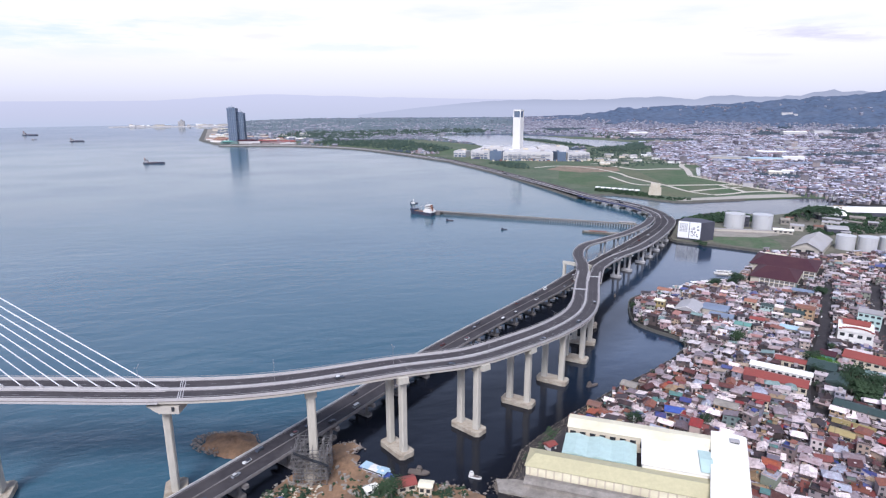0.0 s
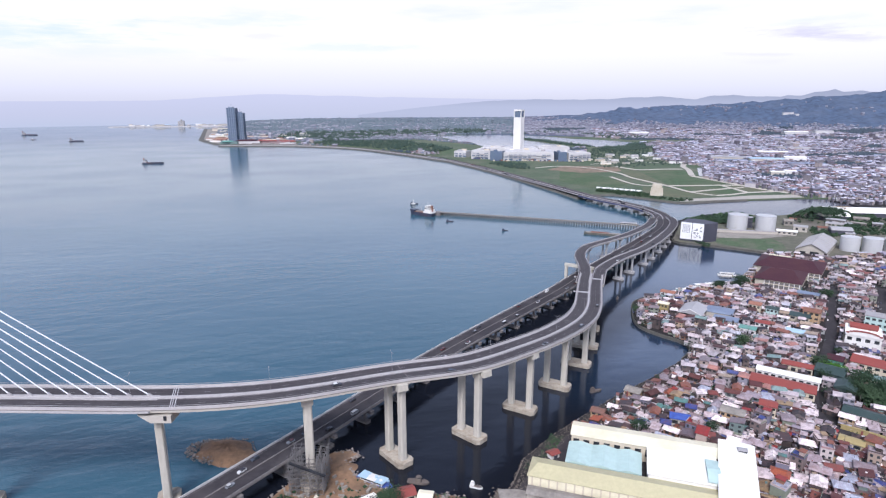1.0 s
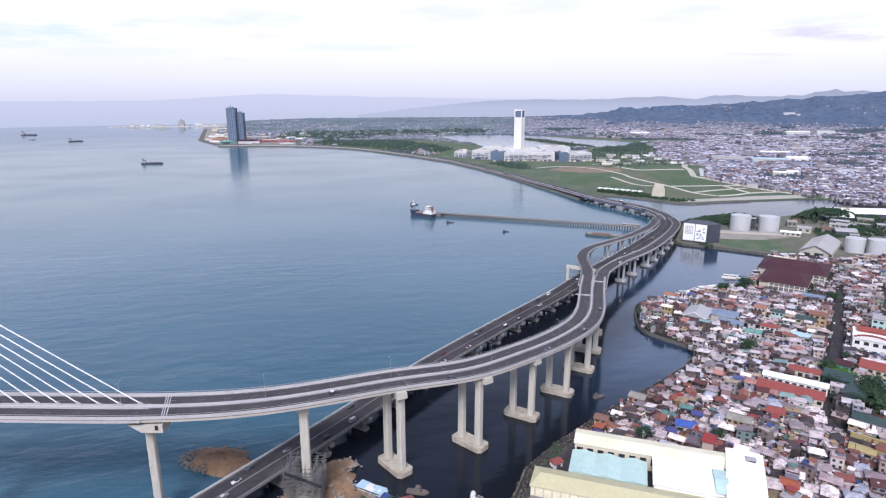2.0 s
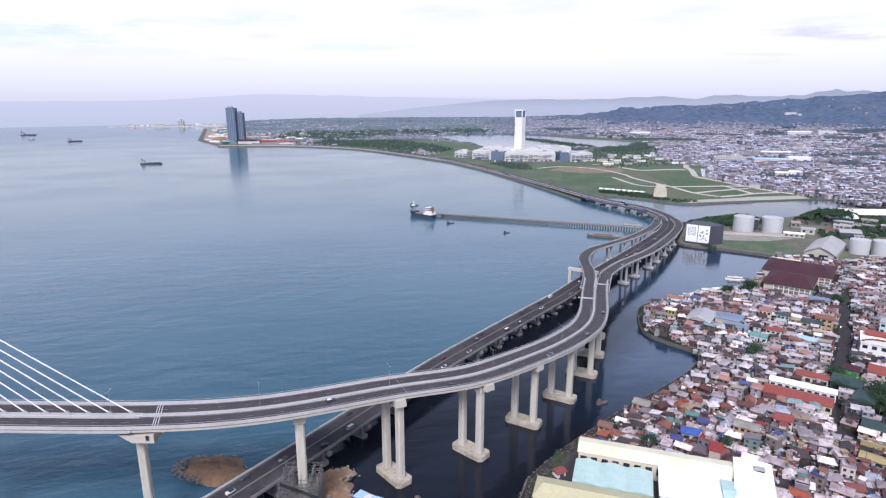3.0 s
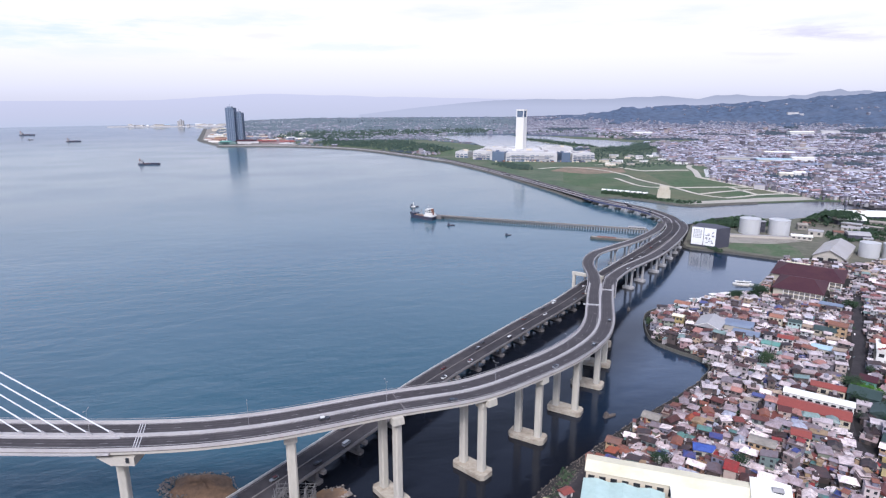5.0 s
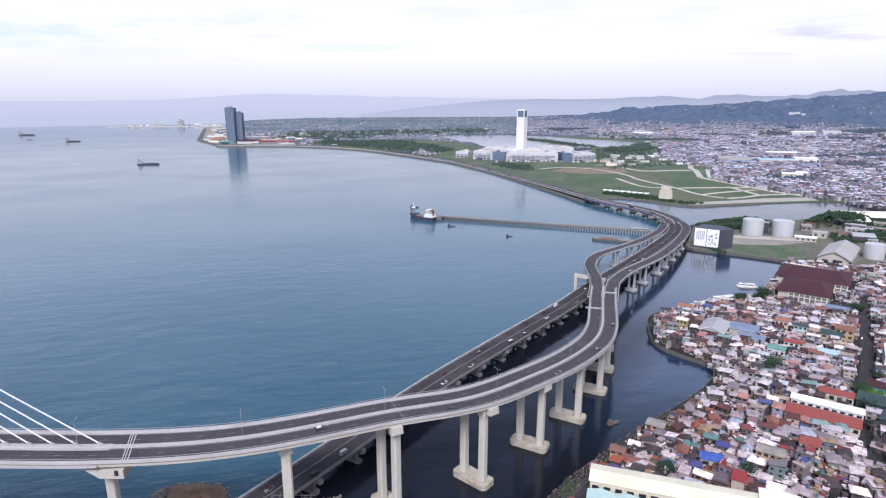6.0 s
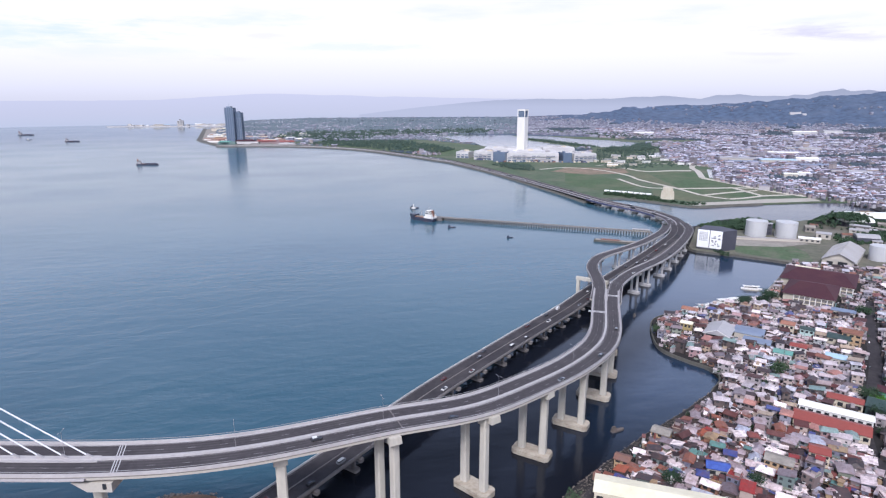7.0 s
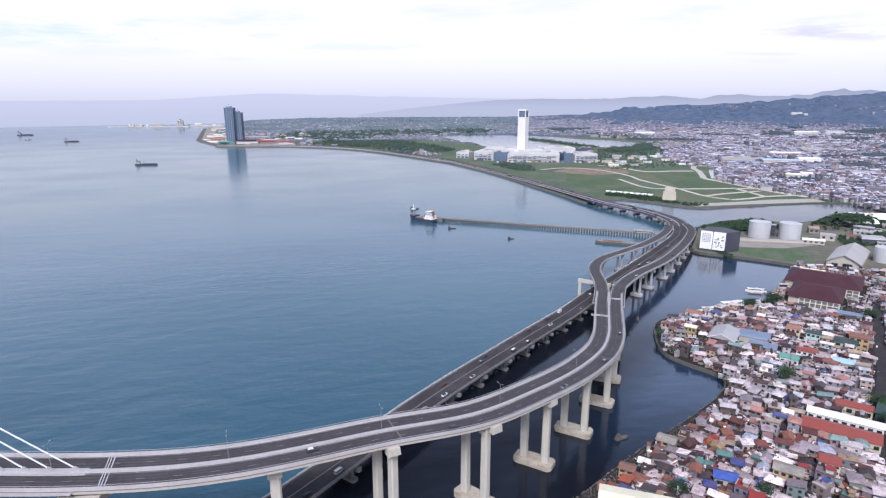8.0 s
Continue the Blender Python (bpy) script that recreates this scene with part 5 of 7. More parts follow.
track([(495, 1180), (540, 1205), (581, 1223), (640, 1245)], 4.4)
track([(526, 1136), (568, 1152), (606, 1173), (668, 1188)], 4.4)
track([(400, 1420), (420, 1290), (480, 1269)], 3.6)
track([(560, 1829), (725, 1863), (759, 1781), (819, 1736), (1000, 1690)], 4.5, "concrete", "grey road past the fields")
track([(450, 1905), (560, 1890), (660, 1930), (760, 2040)], 4.0, "concrete", "pale road behind the mall")
track([(420, 1700), (520, 1760), (640, 1750), (720, 1800)], 3.0, "concrete", "narrow pale road through the trees")
track([(900, 2060), (739, 1790), (667, 1658), (645, 1567), (601, 1433)], 7.0, "concrete", "pale causeway road beside the pond")

fort = thing("stone_tower", 412, 1140, 2, label="tan stone block tower by the channel", category="tower")
part("wall", Mesh().box(412, 1140, 2, 16, 24, 18, -20, 0.92), M["stone"], fort)
part("parapet", Mesh().box(412, 1140, 15.9, 24.0, 18, 14, -20, 0.95), M["stone"], fort)
for i in range(8):
    x, y = 318 + 9.6 * i, 1207 - 6.2 * i
    building("row_house", x, y, 2, -33, 7.4, 9, 5.0, 1.6, "white", "white_roof", "white low row house beside the field", "house", windows=2, group="white row by the field")

# ---------------------------------------------------------------- mall and white tower
mall = thing("shopping_mall", 240, 1850, 2, label="sprawling white shopping mall with glass corners", category="mall")
for n, x, y, l, w, h, turn, mat in (("wing", 62, 1930, 42, 40, 20, -25, "mall"), ("wing", 128, 1880, 62, 60, 27, -25, "mall"), ("glass_front", 166, 1815, 38, 34, 29, -25, "glass"), ("wing", 262, 1850, 150, 110, 27, -6, "mall"),
                                    ("wing", 215, 1940, 180, 70, 31, -10, "mall"), ("glass_front", 352, 1800, 26, 44, 28, 8, "glass"), ("wing", 402, 1830, 70, 74, 25, 12, "mall"), ("wing", 350, 1950, 100, 80, 33, 5, "mall")):
    w_ = part(n, Mesh().box(x, y, 2, h, l, w, turn).box(x, y, h - 0.1, h + 1.6, l * 0.96, w * 0.96, turn).box(x - l * 0.2, y, h + 1.6, h + 5, l * 0.2, w * 0.3, turn), M[mat], mall)
    if mat != "glass":
        c, s = math.cos(radians(turn)), math.sin(radians(turn))
        for k in range(int(l // 14)):
            u, v = -l / 2 + 8 + 14 * k, -w / 2 - 0.2
            for zz, hh in ((3, 5.0), (11.5, 2.6), (18.5, 1.6)):
                if zz + hh < h - 3 and rng.random() < 0.75:
                    part("window", Mesh().box(x + c * u - s * v, y + s * u + c * v, zz, zz + hh, rng.uniform(8, 13), 0.6, turn), M["glass"], w_)
        for zz in (9.4, 16.8):
            if zz < h - 4:
                part("canopy", Mesh().box(x + s * (w / 2 + 1.0), y - c * (w / 2 + 1.0), zz, zz + 0.9, l * rng.uniform(0.5, 0.95), 2.6, turn), M["grey_roof"], w_)
        for k in range(4):
            a_, b_ = rng.uniform(-0.4, 0.4) * l, rng.uniform(-0.35, 0.35) * w
            part("roof_plant", Mesh().box(x + c * a_ - s * b_, y + s * a_ + c * b_, h + 1.5, h + rng.uniform(3, 6.5), rng.uniform(6, 16), rng.uniform(5, 12), turn), M[rng.choice(("grey_roof", "white", "cream"))], w_)
g = random.Random(19)
for k in range(22):
    building("mall_outbuilding", g.uniform(440, 690), g.uniform(1640, 1980), 2, g.uniform(-30, 30), g.uniform(10, 30), g.uniform(8, 16), g.uniform(4, 8), g.uniform(0.5, 2), g.choice(("white", "concrete", "cream")), g.choice(("white_roof", "grey_roof", "grey_roof", "green_roof")), "low pale building among trees behind the fields", "building", group="buildings by the mall")
for k in range(60):
    x = g.uniform(90, 420)
    part("shopfront", Mesh().box(x, 1826 - abs(x - 250) * 0.12 + (40 if x < 150 else -34), 2, g.uniform(4, 8), g.uniform(4, 9), 2, -8), M[g.choice(("ochre", "dark_clad", "rust", "glass", "cream", "blue_panel"))], mall, "small coloured shopfront")
tower = thing("white_tower", 238, 1905, 2, label="tall slim white tower with a dark open top", category="tower")
part("shaft", Mesh().box(238, 1905, 2, 127, 25, 25, -32), M["white"], tower)
for i in range(5):
    a = -10 + 5 * i
    for turn in (-32, -122):
        c, s = math.cos(radians(turn)), math.sin(radians(turn))
        part("rib", Mesh().box(238 + c * a + s * 12.6, 1905 + s * a - c * 12.6, 10, 122, 1.2, 0.7, turn), M["white"], tower)
part("dark_belvedere", Mesh().box(238, 1905, 127, 146, 22, 22, -32), M["glass"], tower, "dark glazed belvedere")
for a, b in ((-1, -1), (1, -1), (1, 1), (-1, 1)):
    c, s = math.cos(radians(-32)), math.sin(radians(-32))
    u, v = a * 11.3, b * 11.3
    part("corner_post", Mesh().box(238 + c * u - s * v, 1905 + s * u + c * v, 127, 146, 2.6, 2.6, -32), M["white"], tower)
part("cap", Mesh().box(238, 1905, 146, 150.5, 25, 25, -32), M["white"], tower)

# ---------------------------------------------------------------- hotel towers across the bay
for x, y, w, d, h, n, label in ((-890, 2560, 36, 30, 146, 5, "taller of two dark blue glass hotel towers"), (-859, 2574, 25, 26, 126, 4, "lower of two dark blue glass hotel towers")):
    t = thing("hotel_tower", x, y, 2, label=label, category="tower", group="hotel towers")
    part("shaft", Mesh().box(x, y, 2, h, w, d, -8), M["glass"], t)
    for i in range(n):
        u = -w / 2 + w * i / (n - 1)
        part("fin", Mesh().box(x + u, y - d / 2 - 0.6 - u * 0.14, 4, h + 2, 1.2, 1.4, -8), M["tower_trim"], t)
    for k in range(10):
        part("floor_band", Mesh().box(x, y, 10 + k * h / 11, 10.7 + k * h / 11, w + 0.5, d + 0.5, -8), M["tower_trim"], t)
    part("crown", Mesh().box(x - 3, y, h, h + 5, w * 0.5, d * 0.6, -8).tube(x - 3, y, h + 5, h + 14, 0.7, 6), M["tower_trim"], t)
podium = thing("hotel_podium", -760, 2490, 2, label="broad low hotel podium with teal front and dark red roofs", category="hotel")
for n, x, y, l, w, h, mat in (("block", -876, 2468, 70, 44, 13, "dull_teal"), ("block", -800, 2500, 90, 60, 14, "mall"), ("block", -690, 2496, 120, 56, 12, "podium"), ("block", -640, 2476, 60, 40, 8, "mall"), ("terrace", -740, 2462, 280, 20, 5, "dark_concrete")):
    part(n, Mesh().box(x, y, 2, h, l, w, 2, 0.97).box(x, y, h, h + 2.5, l * 0.3, w * 0.5, 2), M[mat], podium)
for x, y, l, w, z in ((-812, 2488, 78, 34, 15), (-728, 2494, 80, 34, 14), (-650, 2500, 70, 30, 12)):
    part("roof", Mesh().gable(x, y, z, 5, l, w, 2, 2.0, 0.5), M["brown_roof" if z > 14 else "red_roof"], podium, "dark red pitched roof")
part("teal_canopy", Mesh().tube(-884, 2462, 13, 17, 26, 24, 0.7), M["mint"], podium, "round teal canopy")
part("promenade", Mesh().sweep(spline([(-595, 2446, 4.2), (-760, 2452, 4.2), (-900, 2450, 4.2)], 40), rect(-2, 2, -0.6, 0.3)), M["mall"], podium, "pale seaside promenade")
patch("paved_lot", [(-905, 2445), (-1088, 2730), (-1158, 2910), (-1455, 3720), (-1300, 3780), (-1000, 2950), (-880, 2600)], 2.06, M["worn"], "pale paved lot beside the hotel", "lot")
g = random.Random(61)
for k in range(64):
    if k < 30:
        u, v = g.random() ** 1.3, g.uniform(0.1, 1)
        x, y = -1080 + 190 * v - 330 * u, 2720 + 950 * u - 60 * v
    else:
        x, y = g.uniform(-1020, -640), g.uniform(2600, 3150)
    building("lot_building", x, y, 2, g.uniform(-20, 20), g.uniform(22, 60), g.uniform(14, 28), g.uniform(5, 12), g.uniform(0.6, 3), g.choice(("cream", "white", "ochre", "concrete")), g.choice(("white_roof", "grey_roof", "orange_roof", "cream_roof", "grey_roof", "rust")), "low pale building on the hotel land", "building", group="hotel land buildings")
whole("seawall", Mesh().sweep(spline([(-597, 2443, 0), (-760, 2452, 0), (-900, 2446, 0), (-990, 2560, 0), (-1098, 2730, 0), (-1166, 2910, 0), (-1472, 3740, 0)], 40), [(-14, -1), (14, -1), (8, 3.6), (-8, 3.6)]), M["dark_wall"], "grey stone seawall round the hotel land", "seawall", "structure")
# low harbour spit across the mouth of the bay
spit_line = [(-2230 + 62 * i, 4020 + 13 * i + 20 * math.sin(i * 0.9)) for i in range(15)]
whole("sand_spit", Mesh().sweep(spline([(x, y, 0) for x, y in spit_line], 30), [(-26, -1), (30, -1), (20, 4.5), (-16, 4.5)]), M["grey_pier"], "low grey harbour spit far across the bay", "spit", "structure")
for k in range(34):
    i = min(13, 2 + int(12 * g.random()))
    x, y = spit_line[i][0] + g.uniform(-30, 30), spit_line[i][1] + g.uniform(-6, 12)
    building("harbour_shed", x, y, 4, g.uniform(-12, 30), g.uniform(14, 52), g.uniform(10, 18), g.uniform(4, 13), g.uniform(1, 3), g.choice(("mall", "concrete", "grey_pier")), g.choice(("grey_roof", "sky_blue", "grey_roof", "white_roof")), "low harbour shed on the far spit", "shed", group="harbour sheds")
silo = thing("silo_block", -1790, 4126, 4, label="tall grey silo block on the harbour spit", category="silo")
for k, h in enumerate((30, 42, 34)):
    part("silo", Mesh().tube(-1804 + 15 * k, 4126, 4, 4 + h, 8, 16).tube(-1804 + 15 * k, 4126, 4 + h, 7 + h, 8.4, 16, 0.2), M["grey_pier"], silo)

# ---------------------------------------------------------------- industrial waterside
bill = thing("poster_building", 331, 769, 2, -34, "square dark building with two white poster faces", "building")
PLAN = [(-14.5, -13.5), (14.5, -13.5), (27, 5), (9, 17), (-12, 15)]
part("wall", Mesh().prism(PLAN, 0, 24), M["dark_clad"], bill, local=True)
part("roof", Mesh().prism(PLAN, 24, 24.6), M["dark_clad"], bill, local=True)
for u, cells in ((-7.2, 0), (7.2, 1)):
    b = part("poster", Mesh().box(u, -13.8, 2.5, 24.5, 13.6, 0.5), M["board"], bill, "white poster panel", local=True)
    g = random.Random(3 + cells)
    if not cells:
        for i in range(5):
            for j in range(6):
                part("print_block", Mesh().box(u - 4 + i * 2.0, -14.1, 11 + j * 1.9, 12.2 + j * 1.9, 1.3, 0.1), M["ink"], b, local=True)
    else:
        for i in range(16):
            part("print_block", Mesh().box(u + g.uniform(-4.5, 4.5), -14.1, (z0 := g.uniform(4, 21)), z0 + g.uniform(0.6, 2.2), g.uniform(0.8, 3.0), 0.1), M["ink"], b, local=True)
for x, y in ((422, 839), (457, 829)):
    t = thing("storage_tank", x, y, 2, 0, "large round pale steel storage tank", "tank", "storage tanks")
    part("shell", Mesh().tube(0, 0, 0, 20.5, 13.2, 40), M["tank"], t, local=True, smooth=False)
    part("roof", Mesh().tube(0, 0, 20.5, 22.3, 13.4, 40, 0.12), M["tank"], t, local=True)
    for z in (7.0, 14.0, 20.1):
        part("hoop", Mesh().tube(0, 0, z, z + 0.25, 13.3, 40), M["tank"], t, local=True)
    part("stair", Mesh().beam((-9, -10.2, 0), (3, -13.4, 20.5), 0.9, 0.3), M["steel"], t, local=True)
building("pump_house", 440, 846, 2, -20, 12, 10, 15, 0.5, "dark_clad", "grey_roof", "narrow dark building between the tanks", "building", windows=2, floors=3)
for x, y, r, h in ((499, 712, 10.5, 17), (521, 704, 10.5, 17), (545, 700, 10.5, 17), (590, 728, 9, 13), (614, 750, 9, 13)):
    t = thing("storage_tank", x, y, 2, 0, "squat white round storage tank", "tank", "storage tanks")
    part("shell", Mesh().tube(0, 0, 0, h, r, 28), M["tank"], t, local=True)
    part("roof", Mesh().tube(0, 0, h, h + 1.4, r * 1.01, 28, 0.15), M["tank"], t, local=True)
patch("ground_works", [(305, 758), (348, 732), (391, 702), (434, 670), (520, 684), (640, 716), (800, 860), (790, 1015), (677, 996), (536, 935), (468, 944), (394, 911), (363, 891), (334, 830), (306, 774)], 2.03, M["scrub"], "rough brown-green ground of the works yard", "ground")
patch("grass_yard", [(352, 744), (390, 714), (420, 704), (436, 745), (436, 772), (372, 778), (356, 766)], 2.06, M["yard_grass"], "green grass yard by the inlet quay", "grass")
patch("gravel_yard", [(360, 800), (372, 779), (420, 773), (466, 788), (455, 804), (384, 812)], 2.06, M["worn"], "grey gravel yard below the tanks", "gravel")
patch("paved_quay", [(287, 567), (306, 562), (322, 600), (346, 636), (347, 643), (315, 604), (292, 575)], 2.06, M["worn"], "pale paved quay beside the market hall", "quay")
whole("quay_inlet", Mesh().sweep(spline([(303, 774, 0), (305, 753, 0), (348, 728, 0), (391, 697, 0), (434, 665, 0), (452, 655, 0)], 12), [(-0.6, -1), (0.6, -1), (0.6, 3.0), (-0.6, 3.0)]), M["dark_wall"], "weathered concrete quay wall of the inlet", "quay", "structure")
big_shed = thing("shed", 457, 711, 2, -40.6, "large grey arched sheet-roofed shed with open gable", "shed")
ARC = [(16.5 - 2.75 * i, 6.0 + 8.4 * (1 - abs(i - 6) / 6) ** 0.85) for i in range(13)]
part("wall", Mesh().box(0, 5, 0, 6.2, 31.6, 76), M["concrete"], big_shed, local=True)
part("gable", Mesh().sweep([(0, -33.2, 0), (0, 43.2, 0)], [(o * 0.97, z * 0.99) for o, z in ARC]), M["concrete"], big_shed, local=True)
part("roof", Mesh().sweep([(0, -35, 0), (0, 45, 0)], ARC + [(o * 0.975, z - 0.3) for o, z in reversed(ARC)]), M["grey_roof"], big_shed, local=True)
for i in range(10):
    part("roof_rib", Mesh().sweep([(0, -32 + 8 * i - 0.5, 0), (0, -32 + 8 * i + 0.5, 0)], [(o * 1.006, z + 0.10) for o, z in ARC] + [(o, z - 0.1) for o, z in reversed(ARC)]), M["concrete"], big_shed, local=True)
# doorways are flat dark panels that carry the inner shade
for u, w, h in ((-8, 6, 4.2), (4, 9, 5.0)):
    part("door", Mesh().box(u, -33.3, 0, h, w, 0.5), M["window"], big_shed, "dark panel for a shaded open doorway", local=True)
building("shed", 471, 799, 2, -27, 24, 11, 5, 1.6, "concrete", "white_roof", "small works shed with a pale sheet roof", "shed", windows=4)
building("shed", 421, 809, 2, -12, 76, 5, 3.2, 0.6, "concrete", "grey_roof", "long low grey shed in front of the tanks", "shed", over=0.4)
for x, y, l, w, turn, mat in ((660, 935, 110, 36, -8, "white_roof"), (600, 905, 40, 30, -8, "white_roof"), (760, 905, 90, 40, -8, "grey_roof"), (545, 800, 26, 20, -20, "grey_roof")):
    t = thing("arched_hall", x, y, 2, turn, "bright white arched-roof hall", "hall")
    sec = [(-w / 2, 0), (w / 2, 0)] + [(w / 2 * math.cos(a), 7 + (w * 0.16) * math.sin(a)) for a in [math.pi * i / 10 for i in range(11)]]
    part("wall", Mesh().box(0, 0, 0, 6.9, l - 1, w - 1), M["dark_clad"], t, local=True)
    part("roof", Mesh().sweep([(-l / 2, 0, 0), (l / 2, 0, 0)], [(o, z) for o, z in sec[2:]] + [(-w / 2 + 0.5, 6.6), (w / 2 - 0.5, 6.6)]), M[mat], t, local=True)


rng = random.Random(14)
for k in range(46):
    x, y = rng.uniform(400, 760), rng.uniform(700, 900)
    if x < 470 and y > 725 or (x - 424) ** 2 + (y - 850) ** 2 < 1600 or (x - 458) ** 2 + (y - 838) ** 2 < 1600 or not inside(x, y, TOWN) or math.hypot(x - 458, y - 712) < 54 or math.hypot(x - 522, y - 706) < 40 or y > 940 or y < 705:
        continue
    building("shed", x, y, 2, -35 + rng.gauss(0, 12), rng.uniform(9, 24), rng.uniform(7, 13), rng.uniform(3.5, 8), rng.uniform(0.8, 2.5), rng.choice(("concrete", "worn", "dark_concrete")), rng.choice(("grey_roof", "rust", "grey_roof", "worn")),
             "weathered works shed among the tanks", "shed", group="works sheds", windows=2)


# ---------------------------------------------------------------- maroon-roofed hall and other large town buildings
def big_roof(x, y, turn, l, w, h, rise, u0, u1, label):
    """A hall with an open white colonnade along part of its front."""
    t = building("market_hall", x, y, 2, turn, l, w, h, rise, "stone", "brown_roof", label, "hall", hip=0.45, over=1.6)
    n = max(2, round((u1 - u0) / 4.4))
    # solid dark panel, the arcade's inner shade as colour
    part("opening", Mesh().box((u0 + u1) / 2, -w / 2 - 0.1, 0.4, h - 1.0, u1 - u0 - 0.6, 0.4), M["dark_concrete"], t, "dark panel for the shaded arcade interior", local=True)
    for i in range(n + 1):
        part("column", Mesh().box(u0 + (u1 - u0) * i / n, -w / 2 - 0.9, 0, h, 0.7, 0.7), M["white"], t, local=True)
    for z in (0.4, h * 0.52, h - 0.9):
        part("rail", Mesh().box((u0 + u1) / 2, -w / 2 - 0.75, z, z + 0.7, u1 - u0, 0.5), M["cream"], t, local=True)
    return t


big_roof(340, 577, -36.9, 39, 50, 8.6, 6.5, -11, 19, "large hall with a maroon hipped roof and white colonnade")
rear = big_roof(373, 619, -36.9, 60, 54, 8.6, 6.0, 20, 29.6, "rear hall with a broad maroon hipped roof")
for u, v, l in ((-12, 14, 22), (-14, 4, 12)):
    part("roof_light", Mesh().box(u, v, 12.2, 13.1, l, 1.4), M["cream_roof"], rear, "pale raised roof strip", local=True)
building("school", 216, 351, 2, -34, 36, 13, 5, 2.4, "cream", "red_roof", "long low building with a bright red sheet roof", "building", windows=9)
building("school", 226, 363, 2, -34, 36, 7.5, 5.6, 1.0, "white", "white_roof", "long narrow white-roofed classroom block", "building", windows=9)
building("school", 240, 376, 2, -34, 18, 8, 6, 1.6, "cream", "red_roof", "short block with a dark red roof", "building", windows=4)
chapel = building("chapel", 313, 419, 2, -34, 22, 24, 12, 0.6, "white", "white_roof", "tall plain white hall beside the street", "hall", flat=True, windows=4, floors=2)
part("upper_roof", Mesh().box(318, 426, 14.2, 15.6, 17, 8, -34).gable(318, 426, 15.75, 2.0, 17, 8, -34, 0.5), M["red_roof"], chapel, "low red roof")
for k in range(11):
    u = (k + 0.5) / 5.5 - 1
    top = 13.0 + 3.4 * math.sqrt(1 - u * u)
    part("facade_step", Mesh().box(11 * u, -12.25, 12.0, top - 0.9, 2.01, 0.7), M["white"], chapel, local=True)
    part("arched_parapet", Mesh().box(11 * u, -12.25, top - 0.9, top, 2.01, 1.1), M["red_roof"], chapel, "red arched roof parapet", local=True)
for k in range(4):
    part("buttress", Mesh().box(-11.6, -9 + 6 * k, 0, 10.5, 0.9, 1.2), M["worn"], chapel, "grey side buttress", local=True)
building("school", 302, 364, 2, -42, 56, 15, 8, 3.0, "cream", "red_roof", "long cream school wing with a red roof", "building", windows=13, floors=2)
building("school", 289, 346, 2, -42, 46, 9, 6, 1.0, "cream", "dull_teal", "school wing with a grey-green roof", "building", windows=10)
building("house", 272, 386, 2, -42, 9, 9, 6, 2.4, "mint", "brown_roof", "mint-walled house with a maroon gable roof", "house", windows=2)
building("house", 253, 346, 2, 48, 14, 11, 6, 2.6, "green_roof", "green_roof", "second dark green-roofed house by the trees", "house", windows=3)
building("school", 256, 366, 2, -42, 16, 15, 7, 2.6, "green_roof", "green_roof", "dark green-roofed house by the trees", "house", windows=3)
building("school", 254, 303, 2, -42, 52, 10, 5, 1.4, "concrete", "green_roof", "long shed with a dull green roof", "shed", windows=8)
building("yellow_wall", 232, 299, 2, -39, 21, 0.6, 2.8, 0.2, "yellow", "yellow", "yellow painted boundary wall", "wall", over=0.1)
building("house", 188, 317, 2, -30, 8.5, 8, 9.5, 1.4, "cream", "red_roof", "three-storey cream apartment house with a red roof", "house", windows=3, floors=3)
building("house", 218, 288, 2, -40, 11, 7, 3.6, 1.0, "cream", "yellow", "low house with a dull yellow roof", "house", windows=2)
sports = building("sports_shed", 214, 485, 2, 55, 24, 17, 5.5, 3.8, "concrete", "grey_roof", "grey sheet-roofed sports shed with open gable", "shed", over=1.2)
# gable is closed; a dark panel stands for the shade inside
part("opening", Mesh().box(-12.1, 0, 0.5, 5.3, 0.4, 14.5), M["window"], sports, "dark panel for the shaded open gable end", local=True)
part("gable_trim", Mesh().beam((-13.2, -9.6, 5.4), (-13.2, 0, 9.5), 0.4).beam((-13.2, 9.6, 5.4), (-13.2, 0, 9.5), 0.4), M["white"], sports, local=True)
for x, y, l, w in ((238, 486, 21, 16), (234, 467, 19, 11)):
    t = thing("vaulted_shed", x, y, 2, -33, "shed with a slate-blue vaulted roof", "shed", "vaulted sheds")
    arc = [(w / 2 * math.cos(math.pi * i / 10), 4.0 + w * 0.16 * math.sin(math.pi * i / 10)) for i in range(11)]
    part("wall", Mesh().box(0, 0, 0, 4.1, l - 1, w - 1), M["concrete"], t, local=True)
    part("roof", Mesh().sweep([(-l / 2, 0, 0), (l / 2, 0, 0)], arc + [(-w / 2 + 0.3, 3.7), (w / 2 - 0.3, 3.7)]), M["slate"], t, local=True)
